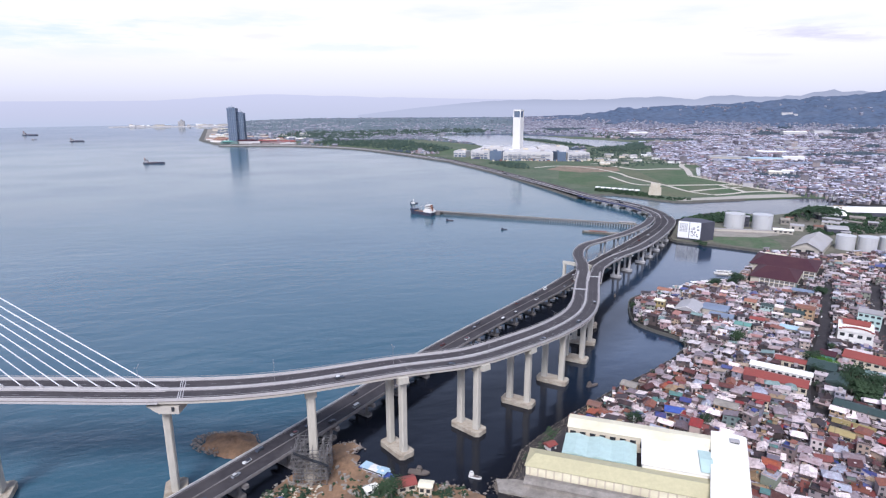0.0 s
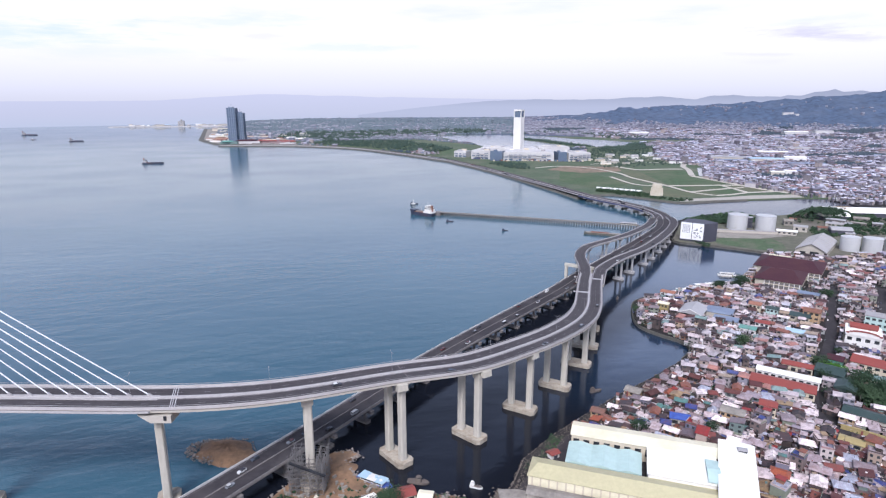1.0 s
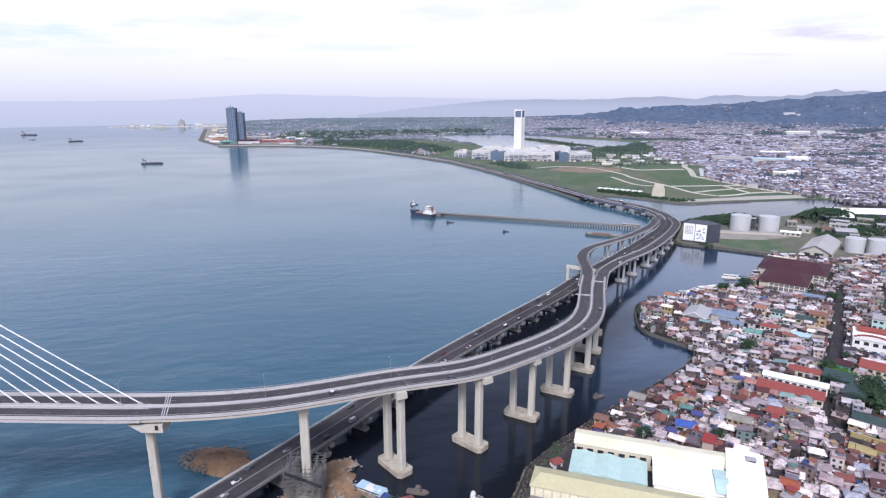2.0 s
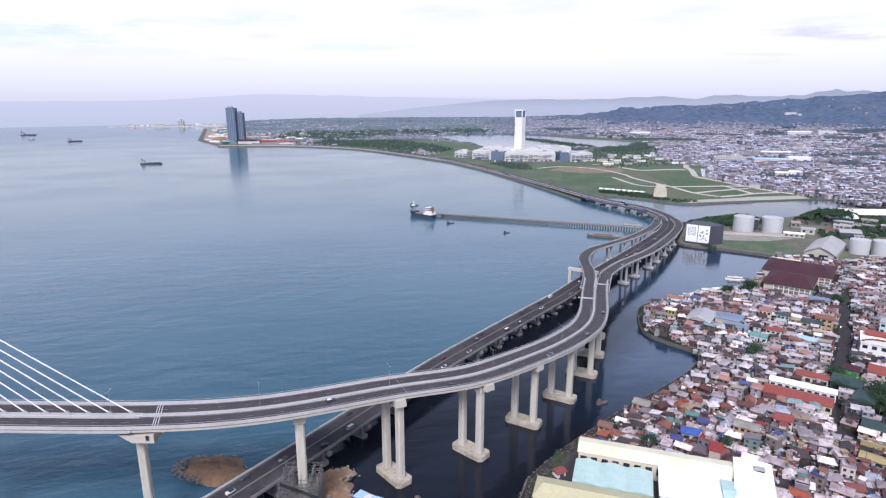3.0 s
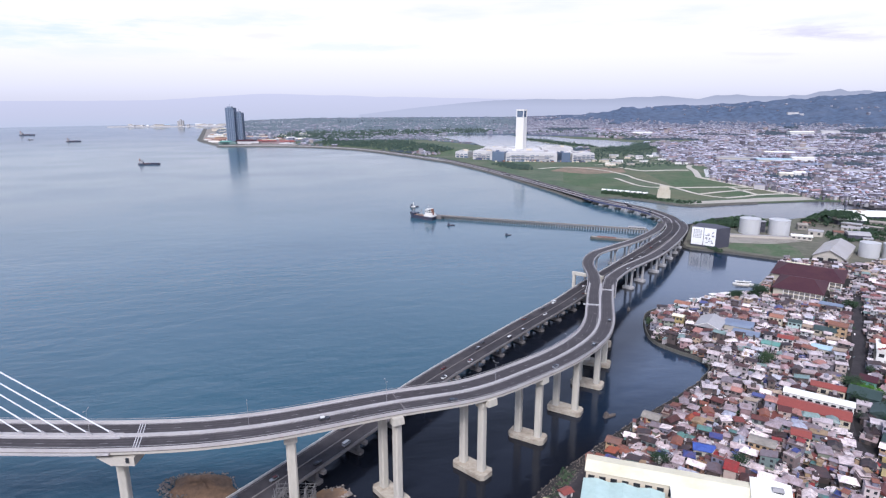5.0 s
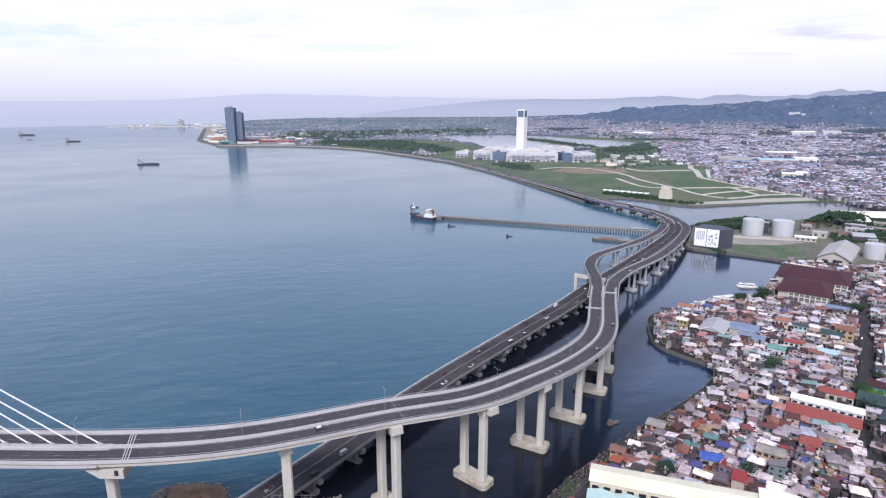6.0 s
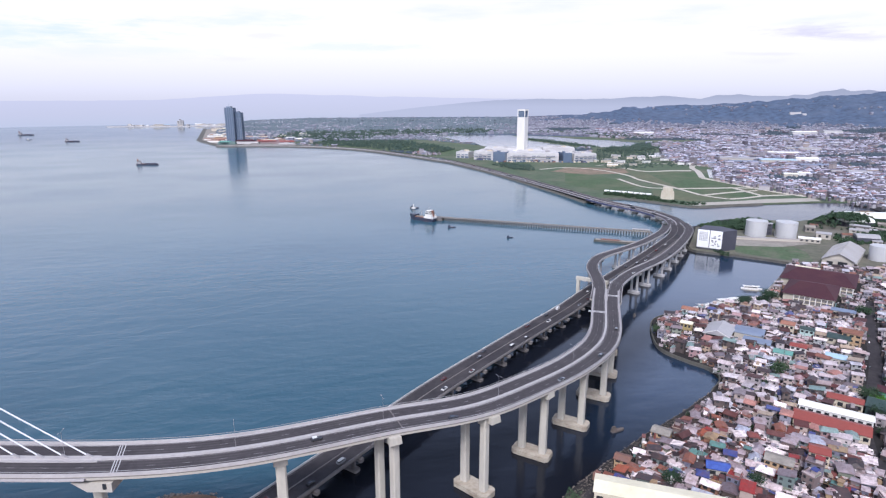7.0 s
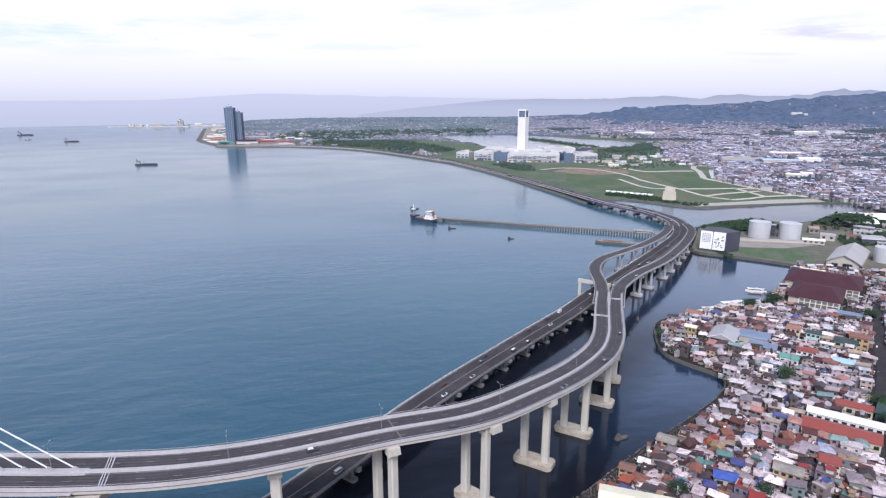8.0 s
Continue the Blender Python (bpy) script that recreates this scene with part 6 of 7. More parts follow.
for x, y, l, w, h, wall, roof, label in ((240, 443, 11, 8, 6, "white", "mint", "white house with a mint green roof"), (273, 436, 12, 9, 6, "concrete", "sky_blue", "house with a pale blue sheet roof"), (294, 466, 14, 12, 8, "stone", "green_roof", "dark flat-roofed block beside the street"),
                                         (338, 528, 17, 9, 6, "concrete", "slate", "house with a slate-blue roof"), (270, 491, 9, 9, 9, "cream", "orange_roof", "cream house with an orange roof"), (210, 532, 12, 8, 6, "white", "orange_roof", "white house with a salmon tile roof"),
                                         (191, 492, 8, 6, 9, "yellow", "cream_roof", "narrow pale yellow house near the shore"), (256, 452, 10, 7, 7, "white", "red_roof", "white house with a red roof"), (280, 482, 9, 7, 8, "teal_roof", "green_roof", "teal painted town house")):
    building("house", x, y, 2, -36, l, w, h, 1.2, wall, roof, label, "house", windows=3, floors=2 if h > 6 else 1)
building("house", 346, 450, 2, -40, 16, 12, 13, 0.5, "teal_roof", "grey_roof", "tall pale teal apartment house", "house", flat=True, windows=4, floors=3)
building("house", 305, 468, 2, -40, 12, 11, 11, 1.5, "ochre", "rust", "ochre painted three-storey town house", "house", windows=3, floors=3)
building("house", 118, 341, 2, -35, 9, 7.5, 5.5, 1.4, "ochre", "worn", "ochre-walled house by the shore", "house", windows=3, floors=2)
building("house", 90, 317, 2, -30, 7, 6, 5, 1.2, "ochre", "rust", "peach house at the waterside", "house", windows=2, floors=2)
building("house", 135, 311, 2, -20, 10, 7, 4.5, 1.8, "concrete", "blue_tarp", "house under a bright blue roof", "house", windows=2)
building("house", 166, 313, 2, -35, 12, 8, 7, 1.2, "ochre", "worn", "long ochre two-storey house", "house", windows=4, floors=2)

# ---------------------------------------------------------------- trees
def tree_kit(seed, h, r, n, leaf="leaf"):
    g = random.Random(seed)
    trunk = Mesh().tube(0, 0, 0, h * 0.55, h * 0.035 + 0.1, 8, 0.6)
    crown = Mesh()
    ends = []
    for i in range(6):
        a, k = i * 1.05 + g.uniform(-0.3, 0.3), g.uniform(0.4, 0.8)
        e = (r * k * math.cos(a), r * k * math.sin(a), h * g.uniform(0.6, 0.85))
        trunk.beam((0, 0, h * g.uniform(0.35, 0.5)), e, h * 0.022 + 0.05)
        ends.append(e)
    for i in range(n):
        e = g.choice(ends + [(0, 0, h * 0.75)])
        q = Vector((g.gauss(0, 1), g.gauss(0, 1), g.gauss(0, 0.75))) * r * 0.27
        boulder(crown, e[0] + q.x, e[1] + q.y, max(h * 0.36, e[2] + q.z), r * g.uniform(0.035, 0.10), g)
    return trunk.data("trunk", M["wood"]), crown.data("crown", M[leaf])


KITS = [tree_kit(1, 9, 4.6, 620), tree_kit(2, 7, 3.6, 480), tree_kit(3, 12, 6.2, 860), tree_kit(4, 10, 4.6, 700, "bright_leaf")]


def tree(x, y, kind, turn, size=1.0, z=2.0):
    t = thing("tree", x, y, z, turn, "leafy bright green young tree" if kind == 3 else "leafy dark green broad tree", "tree", "trees")
    t.matrix_basis = t.matrix_basis @ Matrix.Diagonal((size, size, size, 1))
    part("trunk", KITS[kind][0], None, t, local=True)
    part("crown", KITS[kind][1], None, t, local=True)


rng = random.Random(21)
for x, y in ((262, 340), (268, 346), (256, 334), (272, 336), (264, 330), (275, 343), (250, 362), (257, 378), (262, 384), (249, 372), (265, 552), (270, 555), (286, 557), (291, 560), (240, 344), (258, 345), (252, 340), (268, 352), (205, 402),
             (222, 415), (150, 352), (108, 300), (113, 296), (100, 302), (148, 300), (200, 262), (355, 527), (350, 522), (286, 404), (262, 393), (340, 400), (166, 488), (-30, 240), (-24, 238)):
    tree(x, y, 2 if y > 540 else rng.randrange(3), rng.uniform(0, 360), rng.uniform(0.6, 1.0) * (1.25 if 238 < x < 276 and 325 < y < 385 else 1.3 if y > 540 else 1.0), 1.6)


for x, y in ((259, 373), (262, 368)):
    tree(x, y, 3, 40 * x, 1.0, 1.6)


def clumps(m, n, where_, size, g, low=2.0, leaves=9):
    """Treetops: a loose dome of small leafy lumps each."""
    for i in range(n):
        x, y = where_(g)
        r = g.uniform(*size)
        tall = r * g.uniform(0.7, 1.5)
        for j in range(leaves):
            a, k = g.uniform(0, 2 * math.pi), g.random() ** 0.6
            boulder(m, x + r * k * math.cos(a), y + r * k * math.sin(a), low + tall * (1.05 - 0.75 * k * k) * g.uniform(0.75, 1.1), r * g.uniform(0.22, 0.45), g)
        boulder(m, x, y, low + tall * 0.3, r * 0.75, g)


def within(poly):
    x0, x1 = min(p[0] for p in poly), max(p[0] for p in poly)
    y0, y1 = min(p[1] for p in poly), max(p[1] for p in poly)

    def draw(g):
        while True:
            x, y = g.uniform(x0, x1), g.uniform(y0, y1)
            if inside(x, y, poly):
                return x, y

    return draw


def wood(mesh, count, size, poly, low=2.0, leaves=4):
    clumps(mesh, count, within(poly), size, g, low, leaves)


g = random.Random(31)
m, far_m = Mesh(), Mesh()
# round the tanks and the works
wood(m, 520, (1.5, 5), [(362, 860), (372, 900), (470, 945), (480, 880), (412, 870)], leaves=14)
wood(m, 480, (1.5, 5.5), [(588, 930), (612, 978), (665, 976), (700, 960), (660, 890), (590, 890)], leaves=14)
wood(m, 260, (1.5, 4), [(500, 780), (560, 790), (600, 850), (520, 830)], leaves=14)
wood(m, 420, (1.5, 4.5), [(560, 790), (680, 800), (790, 880), (700, 900), (570, 880)], leaves=14)
# along the channel and the fields
wood(m, 260, (1.5, 4), [(305, 1190), (395, 1130), (400, 1150), (318, 1205)], leaves=14)
wood(m, 150, (1, 2.8), [(335, 1150), (374, 1118), (428, 1068), (470, 1082), (424, 1104), (345, 1166)], leaves=14)
# mangroves, meadow edge and lagoon shores
wood(far_m, 260, (2, 5), [(185, 1590), (230, 1570), (240, 1700), (180, 1760), (130, 1720)])
wood(far_m, 330, (1.8, 4.2), [(430, 1600), (700, 1700), (690, 1880), (450, 1900)])
wood(far_m, 520, (1.8, 4.2), [(470, 1930), (640, 1900), (780, 2260), (560, 2250)])
wood(far_m, 1100, (3, 8), [(-40, 2010), (-300, 2320), (-540, 2470), (-540, 2650), (-200, 2700), (40, 2250)])
wood(far_m, 1800, (5, 14), [(-500, 2650), (-100, 3080), (300, 3300), (200, 3600), (-800, 3300), (-800, 2800)])
wood(far_m, 600, (5, 12), [(340, 3180), (640, 3100), (840, 2780), (1000, 2850), (900, 3150), (600, 3400)])
wood(far_m, 260, (3, 7), [(372, 2790), (440, 2560), (520, 2380), (600, 2290), (540, 2500), (450, 2720), (390, 2830)])
# waterside bushes near the works, the quay and the yard
wood(far_m, 420, (4, 9), [(610, 2300), (700, 2330), (830, 2550), (860, 2500), (800, 2280), (660, 2150), (560, 2150)])
wood(m, 60, (1, 2.5), [(330, 716), (352, 770), (346, 780), (322, 775)], leaves=14)
wood(m, 90, (0.5, 1.4), [(41, 268), (60, 300), (66, 298), (50, 268)], 1.5, leaves=6)
wood(m, 220, (0.5, 1.5), [(-40, 234), (12, 240), (10, 246), (-30, 250)], 1.5, leaves=6)
for low_, size_ in ((2.0, (1.2, 2.6)), (5.5, (1.2, 2.4)), (8.5, (0.9, 1.9))):
    clumps(m, 120, within([(254, 328), (264, 348), (274, 342), (266, 324)]), size_, g, low_)
whole("undergrowth", m, M["leaf"], "dense dark green bushes by the water", "bushes", "stuff")
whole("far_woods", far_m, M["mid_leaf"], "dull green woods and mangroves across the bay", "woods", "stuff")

m = Mesh()
clumps(m, 150, within([(-104, 212), (-88, 238), (-74, 250), (-60, 244), (-70, 228), (-80, 208)]), (0.7, 2.2), g, 1.4, 7)
clumps(m, 60, within([(-46, 246), (-30, 250), (-22, 240), (-40, 238)]), (0.7, 1.8), g, 1.4, 7)
whole("yard_scrub", m, M["leaf"], "dark scrub growing round the scaffolding", "bushes", "stuff")
m = Mesh()
for k in range(260):
    x, y = within([(-100, 214), (-84, 240), (-60, 250), (-56, 240), (-74, 214)])(g)
    boulder(m, x, y, 1.8, g.uniform(0.3, 1.2), g)
whole("yard_stones", m, M["stone"], "pale broken stones lying in the scrub", "stones", "stuff")
knoll = thing("wooded_knoll", 640, 942, 2, label="small wooded knoll with a bare reddish earth cliff", category="hill", kind="structure")
part("earth", mound(640, 942, 48, 30, 14, 15, 6, 36, 9), M["red_earth"], knoll, smooth=True)
m = Mesh()
for i in range(520):
    a, k = g.uniform(0, 2 * math.pi), g.random() ** 0.6
    x, y = 60 * k * math.cos(a), 32 * k * math.sin(a)
    if x < -22 and y < 6 and g.random() < 0.75:
        continue
    clumps(m, 1, lambda g_: (585 + x * 0.94 - y * 0.34, 905 + y * 0.94 + x * 0.34), (1.6, 4.2), g, 2 + 14 * (1 - k ** 2.4), 9)
part("trees", m, M["leaf"], knoll, "dark green treetops", kind="stuff")

# litter, planks and small heaps on the building yard
g = random.Random(44)
m, p_ = Mesh(), Mesh()
for i in range(260):
    x, y = g.uniform(-84, 10), g.uniform(228, 262)
    if not inside(x, y, YARD):
        continue
    if i % 3:
        m.box(x, y, 1.4, 1.5 + g.uniform(0.2, 1.4), g.uniform(0.5, 3.5), g.uniform(0.3, 1.4), g.uniform(0, 180))
    else:
        boulder(p_, x, y, 1.7, g.uniform(0.4, 1.6), g)
whole("yard_litter", m, M["worn"], "planks, crates and sheets lying on the yard", "litter", "stuff")
whole("yard_heaps", p_, M["leaf"], "weeds growing over the building yard", "weeds", "stuff")

# ---------------------------------------------------------------- vehicles
def car_kit(l, w, h, van):
    body = Mesh().prism([(-l / 2, -w / 2 + 0.1), (-l / 2 + 0.2, -w / 2), (l / 2 - 0.4, -w / 2), (l / 2, -w / 2 + 0.3), (l / 2, w / 2 - 0.3), (l / 2 - 0.4, w / 2), (-l / 2 + 0.2, w / 2), (-l / 2, w / 2 - 0.1)], 0.3, h * (0.62 if not van else 0.7), 0.98)
    roof = Mesh().box(-0.15 * l * (0.5 if van else 1), 0, h * 0.9, h, l * (0.8 if van else 0.42), w * 0.84, 0, 0.94)
    glass = Mesh().box(-0.12 * l * (0.5 if van else 1), 0, h * (0.62 if not van else 0.7), h * 0.9, l * (0.88 if van else 0.56), w * 0.92, 0, 0.86)
    wheel = Mesh()
    wheel.add([(0.34 * math.cos(a), s * 0.11, 0.34 + 0.34 * math.sin(a)) for s in (-1, 1) for a in [2 * math.pi * i / 10 for i in range(10)]],
              [(i, (i + 1) % 10, 10 + (i + 1) % 10, 10 + i) for i in range(10)] + [tuple(range(9, -1, -1)), tuple(range(10, 20))])
    return body.data("body", M["car"]), roof.data("roof", M["car"]), glass.data("window", M["window"]), wheel.data("wheel", M["tyre"]), l, w


CARS = [car_kit(4.6, 1.9, 1.55, False), car_kit(4.9, 2.0, 2.1, True), car_kit(8.5, 2.4, 3.1, True)]


def car(path, i, off, kind, back=False):
    q = beside(path, off)[i]
    a, b = path[i - 1], path[i + 1]
    turn = math.degrees(math.atan2(b[1] - a[1], b[0] - a[0])) + (180 if back else 0)
    names = ("dark or pale saloon car driving on the road", "passenger van driving on the road", "box truck driving on the road")
    body, roof, glass, wheel, l, w = CARS[kind]
    t = thing("truck" if kind == 2 else "van" if kind else "car", q[0], q[1], q[2] + 0.07, turn, names[kind], "truck" if kind == 2 else "van" if kind else "car", "traffic")
    for n, me in (("body", body), ("roof", roof), ("window", glass)):
        part(n, me, None, t, local=True)
    for sx in (-0.32, 0.32):
        for sy in (-0.45, 0.45):
            part("wheel", wheel, None, t, local=True).location = (sx * l, sy * w, 0)


rng = random.Random(8)
for i in (10, 14, 17, 18, 20, 22, 24, 27, 31, 33, 36, 39, 41, 43, 47, 50, 52):
    o = rng.choice((-5.4, -2.4, 2.4, 5.4))
    car(COAST, i, o, rng.choice((0, 0, 0, 1)), o < 0)
for i in (12, 16, 21, 25, 29, 34, 38, 45, 48, 54, 56, 58):
    o = rng.choice((-5.4, -2.4, 2.4, 5.4))
    car(COAST, i, o, 0, o < 0)
for i in (60, 62, 63, 66, 68, 70, 72, 75, 77, 79, 82, 85):
    o = rng.choice((-5.4, -2.4, 2.4, 5.4))
    car(COAST, i, o, rng.choice((0, 0, 1, 2)), o < 0)
for i in (62, 72, 84, 92, 101):
    o = rng.choice((-6.8, -3.4, 3.4, 6.8))
    car(DECK, i, o, rng.choice((0, 0, 1)), o < 0)
for i in range(2, 120, 2):
    o = rng.choice((-9.0, -4.5, 4.5, 9.0))
    car(FAR_ROAD, i, o, rng.choice((0, 0, 1, 2)), o < 0)
for i in (18, 37):
    car(RIGHT, i, 2.0, 0)

# ---------------------------------------------------------------- town houses
STREETS = [[(387, 566), (357, 522), (325, 473), (297, 430), (265, 388), (239, 357), (222, 326), (221, 306), (238, 292), (280, 270), (330, 240)], [(430, 560), (372, 478), (330, 405), (318, 380)],
           [(342, 504), (420, 450), (520, 380)]]


def near_street(x, y, gap):
    for line in STREETS:
        for (x0, y0), (x1, y1) in zip(line, line[1:]):
            dx, dy = x1 - x0, y1 - y0
            k = max(0.0, min(1.0, ((x - x0) * dx + (y - y0) * dy) / (dx * dx + dy * dy)))
            if math.hypot(x - x0 - k * dx, y - y0 - k * dy) < gap:
                return True
    return False


for n, line in enumerate(STREETS):
    path = spline([(x, y, 2.03 + 0.012 * n) for x, y in line], 8.0)
    whole("road_street", Mesh().sweep(path, rect(-3.8, 3.8, -0.4, 0.06)), M["old_asphalt"], "narrow dark town street", "street", "structure")

TAKEN = [(o.matrix_basis.translation.x, o.matrix_basis.translation.y, max((math.hypot(c[0], c[1]) for k in o.children for c in k.bound_box), default=0), o.matrix_basis.copy(),
          max((abs(c[0]) for k in o.children for c in k.bound_box), default=0), max((abs(c[1]) for k in o.children for c in k.bound_box), default=0))
         for o in scene.objects if o.get("category") in ("warehouse", "building", "hall", "shed", "house", "tank", "hut", "wall")]
TAKEN = [(m.inverted(), r, x, y, a + (3 if r > 28 else 0), b + (9 if 30 < r < 36 and y > 570 else 0)) for x, y, r, m, a, b in TAKEN if r < 90]


def free(x, y, gap):
    for inv, r, cx, cy, a, b in TAKEN:
        if math.hypot(x - cx, y - cy) < r + gap:
            p = inv @ Vector((x, y, 0))
            if abs(p.x) < a + gap and abs(p.y) < b + gap:
                return False
    return True


YARD_WH = [wp(-14, -30), wp(104, -30), wp(104, 49), wp(8, 49), wp(-4, 14)]
INDUSTRY = [(300, 700), (388, 690), (432, 664), (520, 680), (640, 700), (820, 860), (800, 1030), (300, 1030)]


def lean(x0, x1, y0, y1, z0, z1, thick=0.14):
    """A sloping sheet from height z0 at x0 to z1 at x1."""
    v = [(x0, y0, z0), (x1, y0, z1), (x1, y1, z1), (x0, y1, z0)]
    return Mesh().add(v + [(x, y, z + thick) for x, y, z in v], [(3, 2, 1, 0), (4, 5, 6, 7), (0, 1, 5, 4), (1, 2, 6, 5), (2, 3, 7, 6), (3, 0, 4, 7)])


def house_kit(k, grow):
    """One of the town house forms; grow: its size. Its parts as (name, mesh), and the places of its windows."""
    g = random.Random(100 + k)
    w, d = g.uniform(5.0, 8.4) * grow, g.uniform(4.2, 6.2) * grow
    floors = g.choice((1, 1, 1, 2, 2, 2, 3) if grow > 1 else (1, 1, 1, 2, 2))
    h = floors * 2.8 + g.uniform(-0.2, 0.7)
    wall, roof, bits = Mesh().box(0, 0, -0.1, h, w, d), Mesh(), []
    style = k % 6
    if style in (0, 1, 3):
        roof.gable(0, 0, h + 0.15, g.uniform(0.9, 1.9), w, d, 0, 0.7, 0.7 if style == 3 else 0.0)
    elif style in (2, 5):
        roof = lean(-w / 2 - 0.5, w / 2 + 0.6, -d / 2 - 0.6, d / 2 + 0.6, h + 0.05, h + g.uniform(0.7, 1.4))
    else:
        roof.box(0, 0, h, h + 0.25, w + 0.5, d + 0.5)
        for sx, sy, bx, by in ((w, 0.2, 0, d / 2), (w, 0.2, 0, -d / 2), (0.2, d - 0.4, w / 2, 0), (0.2, d - 0.4, -w / 2, 0)):
            bits.append(("parapet", Mesh().box(bx, by, h + 0.24, h + 0.95, sx, sy).data("parapet", M["wall_one"])))
        bits.append(("stair_hut", Mesh().box(0.2 * w, 0.1 * d, h + 0.24, h + 2.4, w * 0.4, d * 0.5).data("stair_hut", M["wall_one"])))
        bits.append(("hut_roof", Mesh().box(0.2 * w, 0.1 * d, h + 2.4, h + 2.55, w * 0.55, d * 0.7).data("hut_roof", M["roof_one"])))
    if g.random() < 0.75:
        e, hh = g.uniform(2, 3.6) * grow, min(h - 0.4, g.uniform(2.1, 3.4))
        bits.append(("annex", Mesh().box(w / 2 + e / 2 - 0.05, 0, -0.1, hh, e, d * 0.8).data("annex", M["wall_one"])))
        bits.append(("annex_roof", lean(w / 2 - 0.1, w / 2 + e + 0.3, -d * 0.48, d * 0.48, hh + 0.5, hh).data("annex_roof", M["roof_one"])))
    if g.random() < 0.6:
        e = g.uniform(1.4, 2.4)
        awning = Mesh().add([(p, -d / 2 - q, z) for p, q, z in ((-w * 0.48, 0, 2.7), (w * 0.42, 0, 2.7), (w * 0.42, e, 2.1), (-w * 0.48, e, 2.1), (-w * 0.48, 0, 2.8), (w * 0.42, 0, 2.8), (w * 0.42, e, 2.2), (-w * 0.48, e, 2.2))],
                            [(0, 1, 2, 3), (7, 6, 5, 4), (1, 0, 4, 5), (2, 1, 5, 6), (3, 2, 6, 7), (0, 3, 7, 4)])
        bits.append(("awning", awning.data("awning", M["roof_one"])))
    slots = []
    for f in range(floors):
        for u in ((-0.26, 0.26) if w < 8 else (-0.33, 0, 0.33)):
            for side in (-1, 1):
                slots.append((u * w + g.uniform(-0.3, 0.3), side * (d / 2 + 0.02), f * 2.8 + g.uniform(0.8, 1.1)))
    if floors > 1 and g.random() < 0.6:
        bits.append(("balcony", Mesh().prism([(-w * 0.45, -d / 2 - 1.0), (w * 0.45, -d / 2 - 1.0), (w * 0.45, -d / 2), (-w * 0.45, -d / 2)], 2.6, 3.5).data("balcony", M["wall_one"])))
    pane = Mesh().box(0, 0, 0, g.uniform(1.1, 1.6), g.uniform(1.1, 2.0), 0.14)
    door = Mesh().box(0, 0, 0, 2.1, 1.0, 0.16)
    bits = [("wall", wall.data("wall", M["wall_one"])), ("roof", roof.data("roof", M["roof_one"]))] + bits
    return bits, pane.data("window", M["window"]), door.data("door", M["rust"]), slots, w, d, h


SMALL, LARGE = [house_kit(k, 0.9) for k in range(24)], [house_kit(42 + k, 1.04) for k in range(24)]
SHEETS = [Mesh().box(0, 0, 0, 0.1, a, b).data("roof_sheet", M["roof_one"]) for a, b in ((3.4, 2.4), (2.6, 1.8), (4.6, 2.2), (2.0, 3.0))]
rng = random.Random(5)


def roomy(x, y):
    """How far apart the houses stand: shacks along the shore, larger houses inland."""
    shore_gap = (x - 60) * 0.64 - (y - 300) * 0.77 if y < 400 else 60.0
    return 5.0 + 1.0 * max(0.0, min(1.0, (shore_gap - 22) / 40)) if y < 400 else 5.4 if y < 560 else 6.0


plots, cells = [], {}
for n in range(40000):
    py = 212 + 510 * rng.random()
    px = 30 + (30 + 0.86 * py) * rng.random()
    gap = roomy(px, py)
    key = (int(px // 8), int(py // 8))
    if any(math.hypot(px - a, py - b) < gap for i in (-1, 0, 1) for j in (-1, 0, 1) for a, b in cells.get((key[0] + i, key[1] + j), ())):
        continue
    back = 8.0 if py < 392 and px < 180 else 4.0
    if not all(inside(px + a, py + b, TOWN) for a, b in ((-back, -4), (4, -4), (4, 4), (-4, 4), (-4, back))):
        continue
    if near_street(px, py, 6.7) or inside(px, py, YARD_WH) or inside(px, py, INDUSTRY) or not free(px, py, 3.0) or any(math.hypot(px - a, py - b) < 6.5 for a, b in ((266, 553), (289, 558), (256, 330), (262, 337), (268, 334), (270, 342), (262, 326), (266, 352))):
        continue
    plots.append((px, py))
    cells.setdefault(key, []).append((px, py))
plots.sort(key=lambda p: math.hypot(p[0] - 110, p[1] - 200))
walls, roofs, panes = Mesh(), Mesh(), Mesh()
TURN = -35.0
OWN = 300
KINDS = ("crowded one-storey shack", "crowded two-storey town house", "narrow three-storey town house")
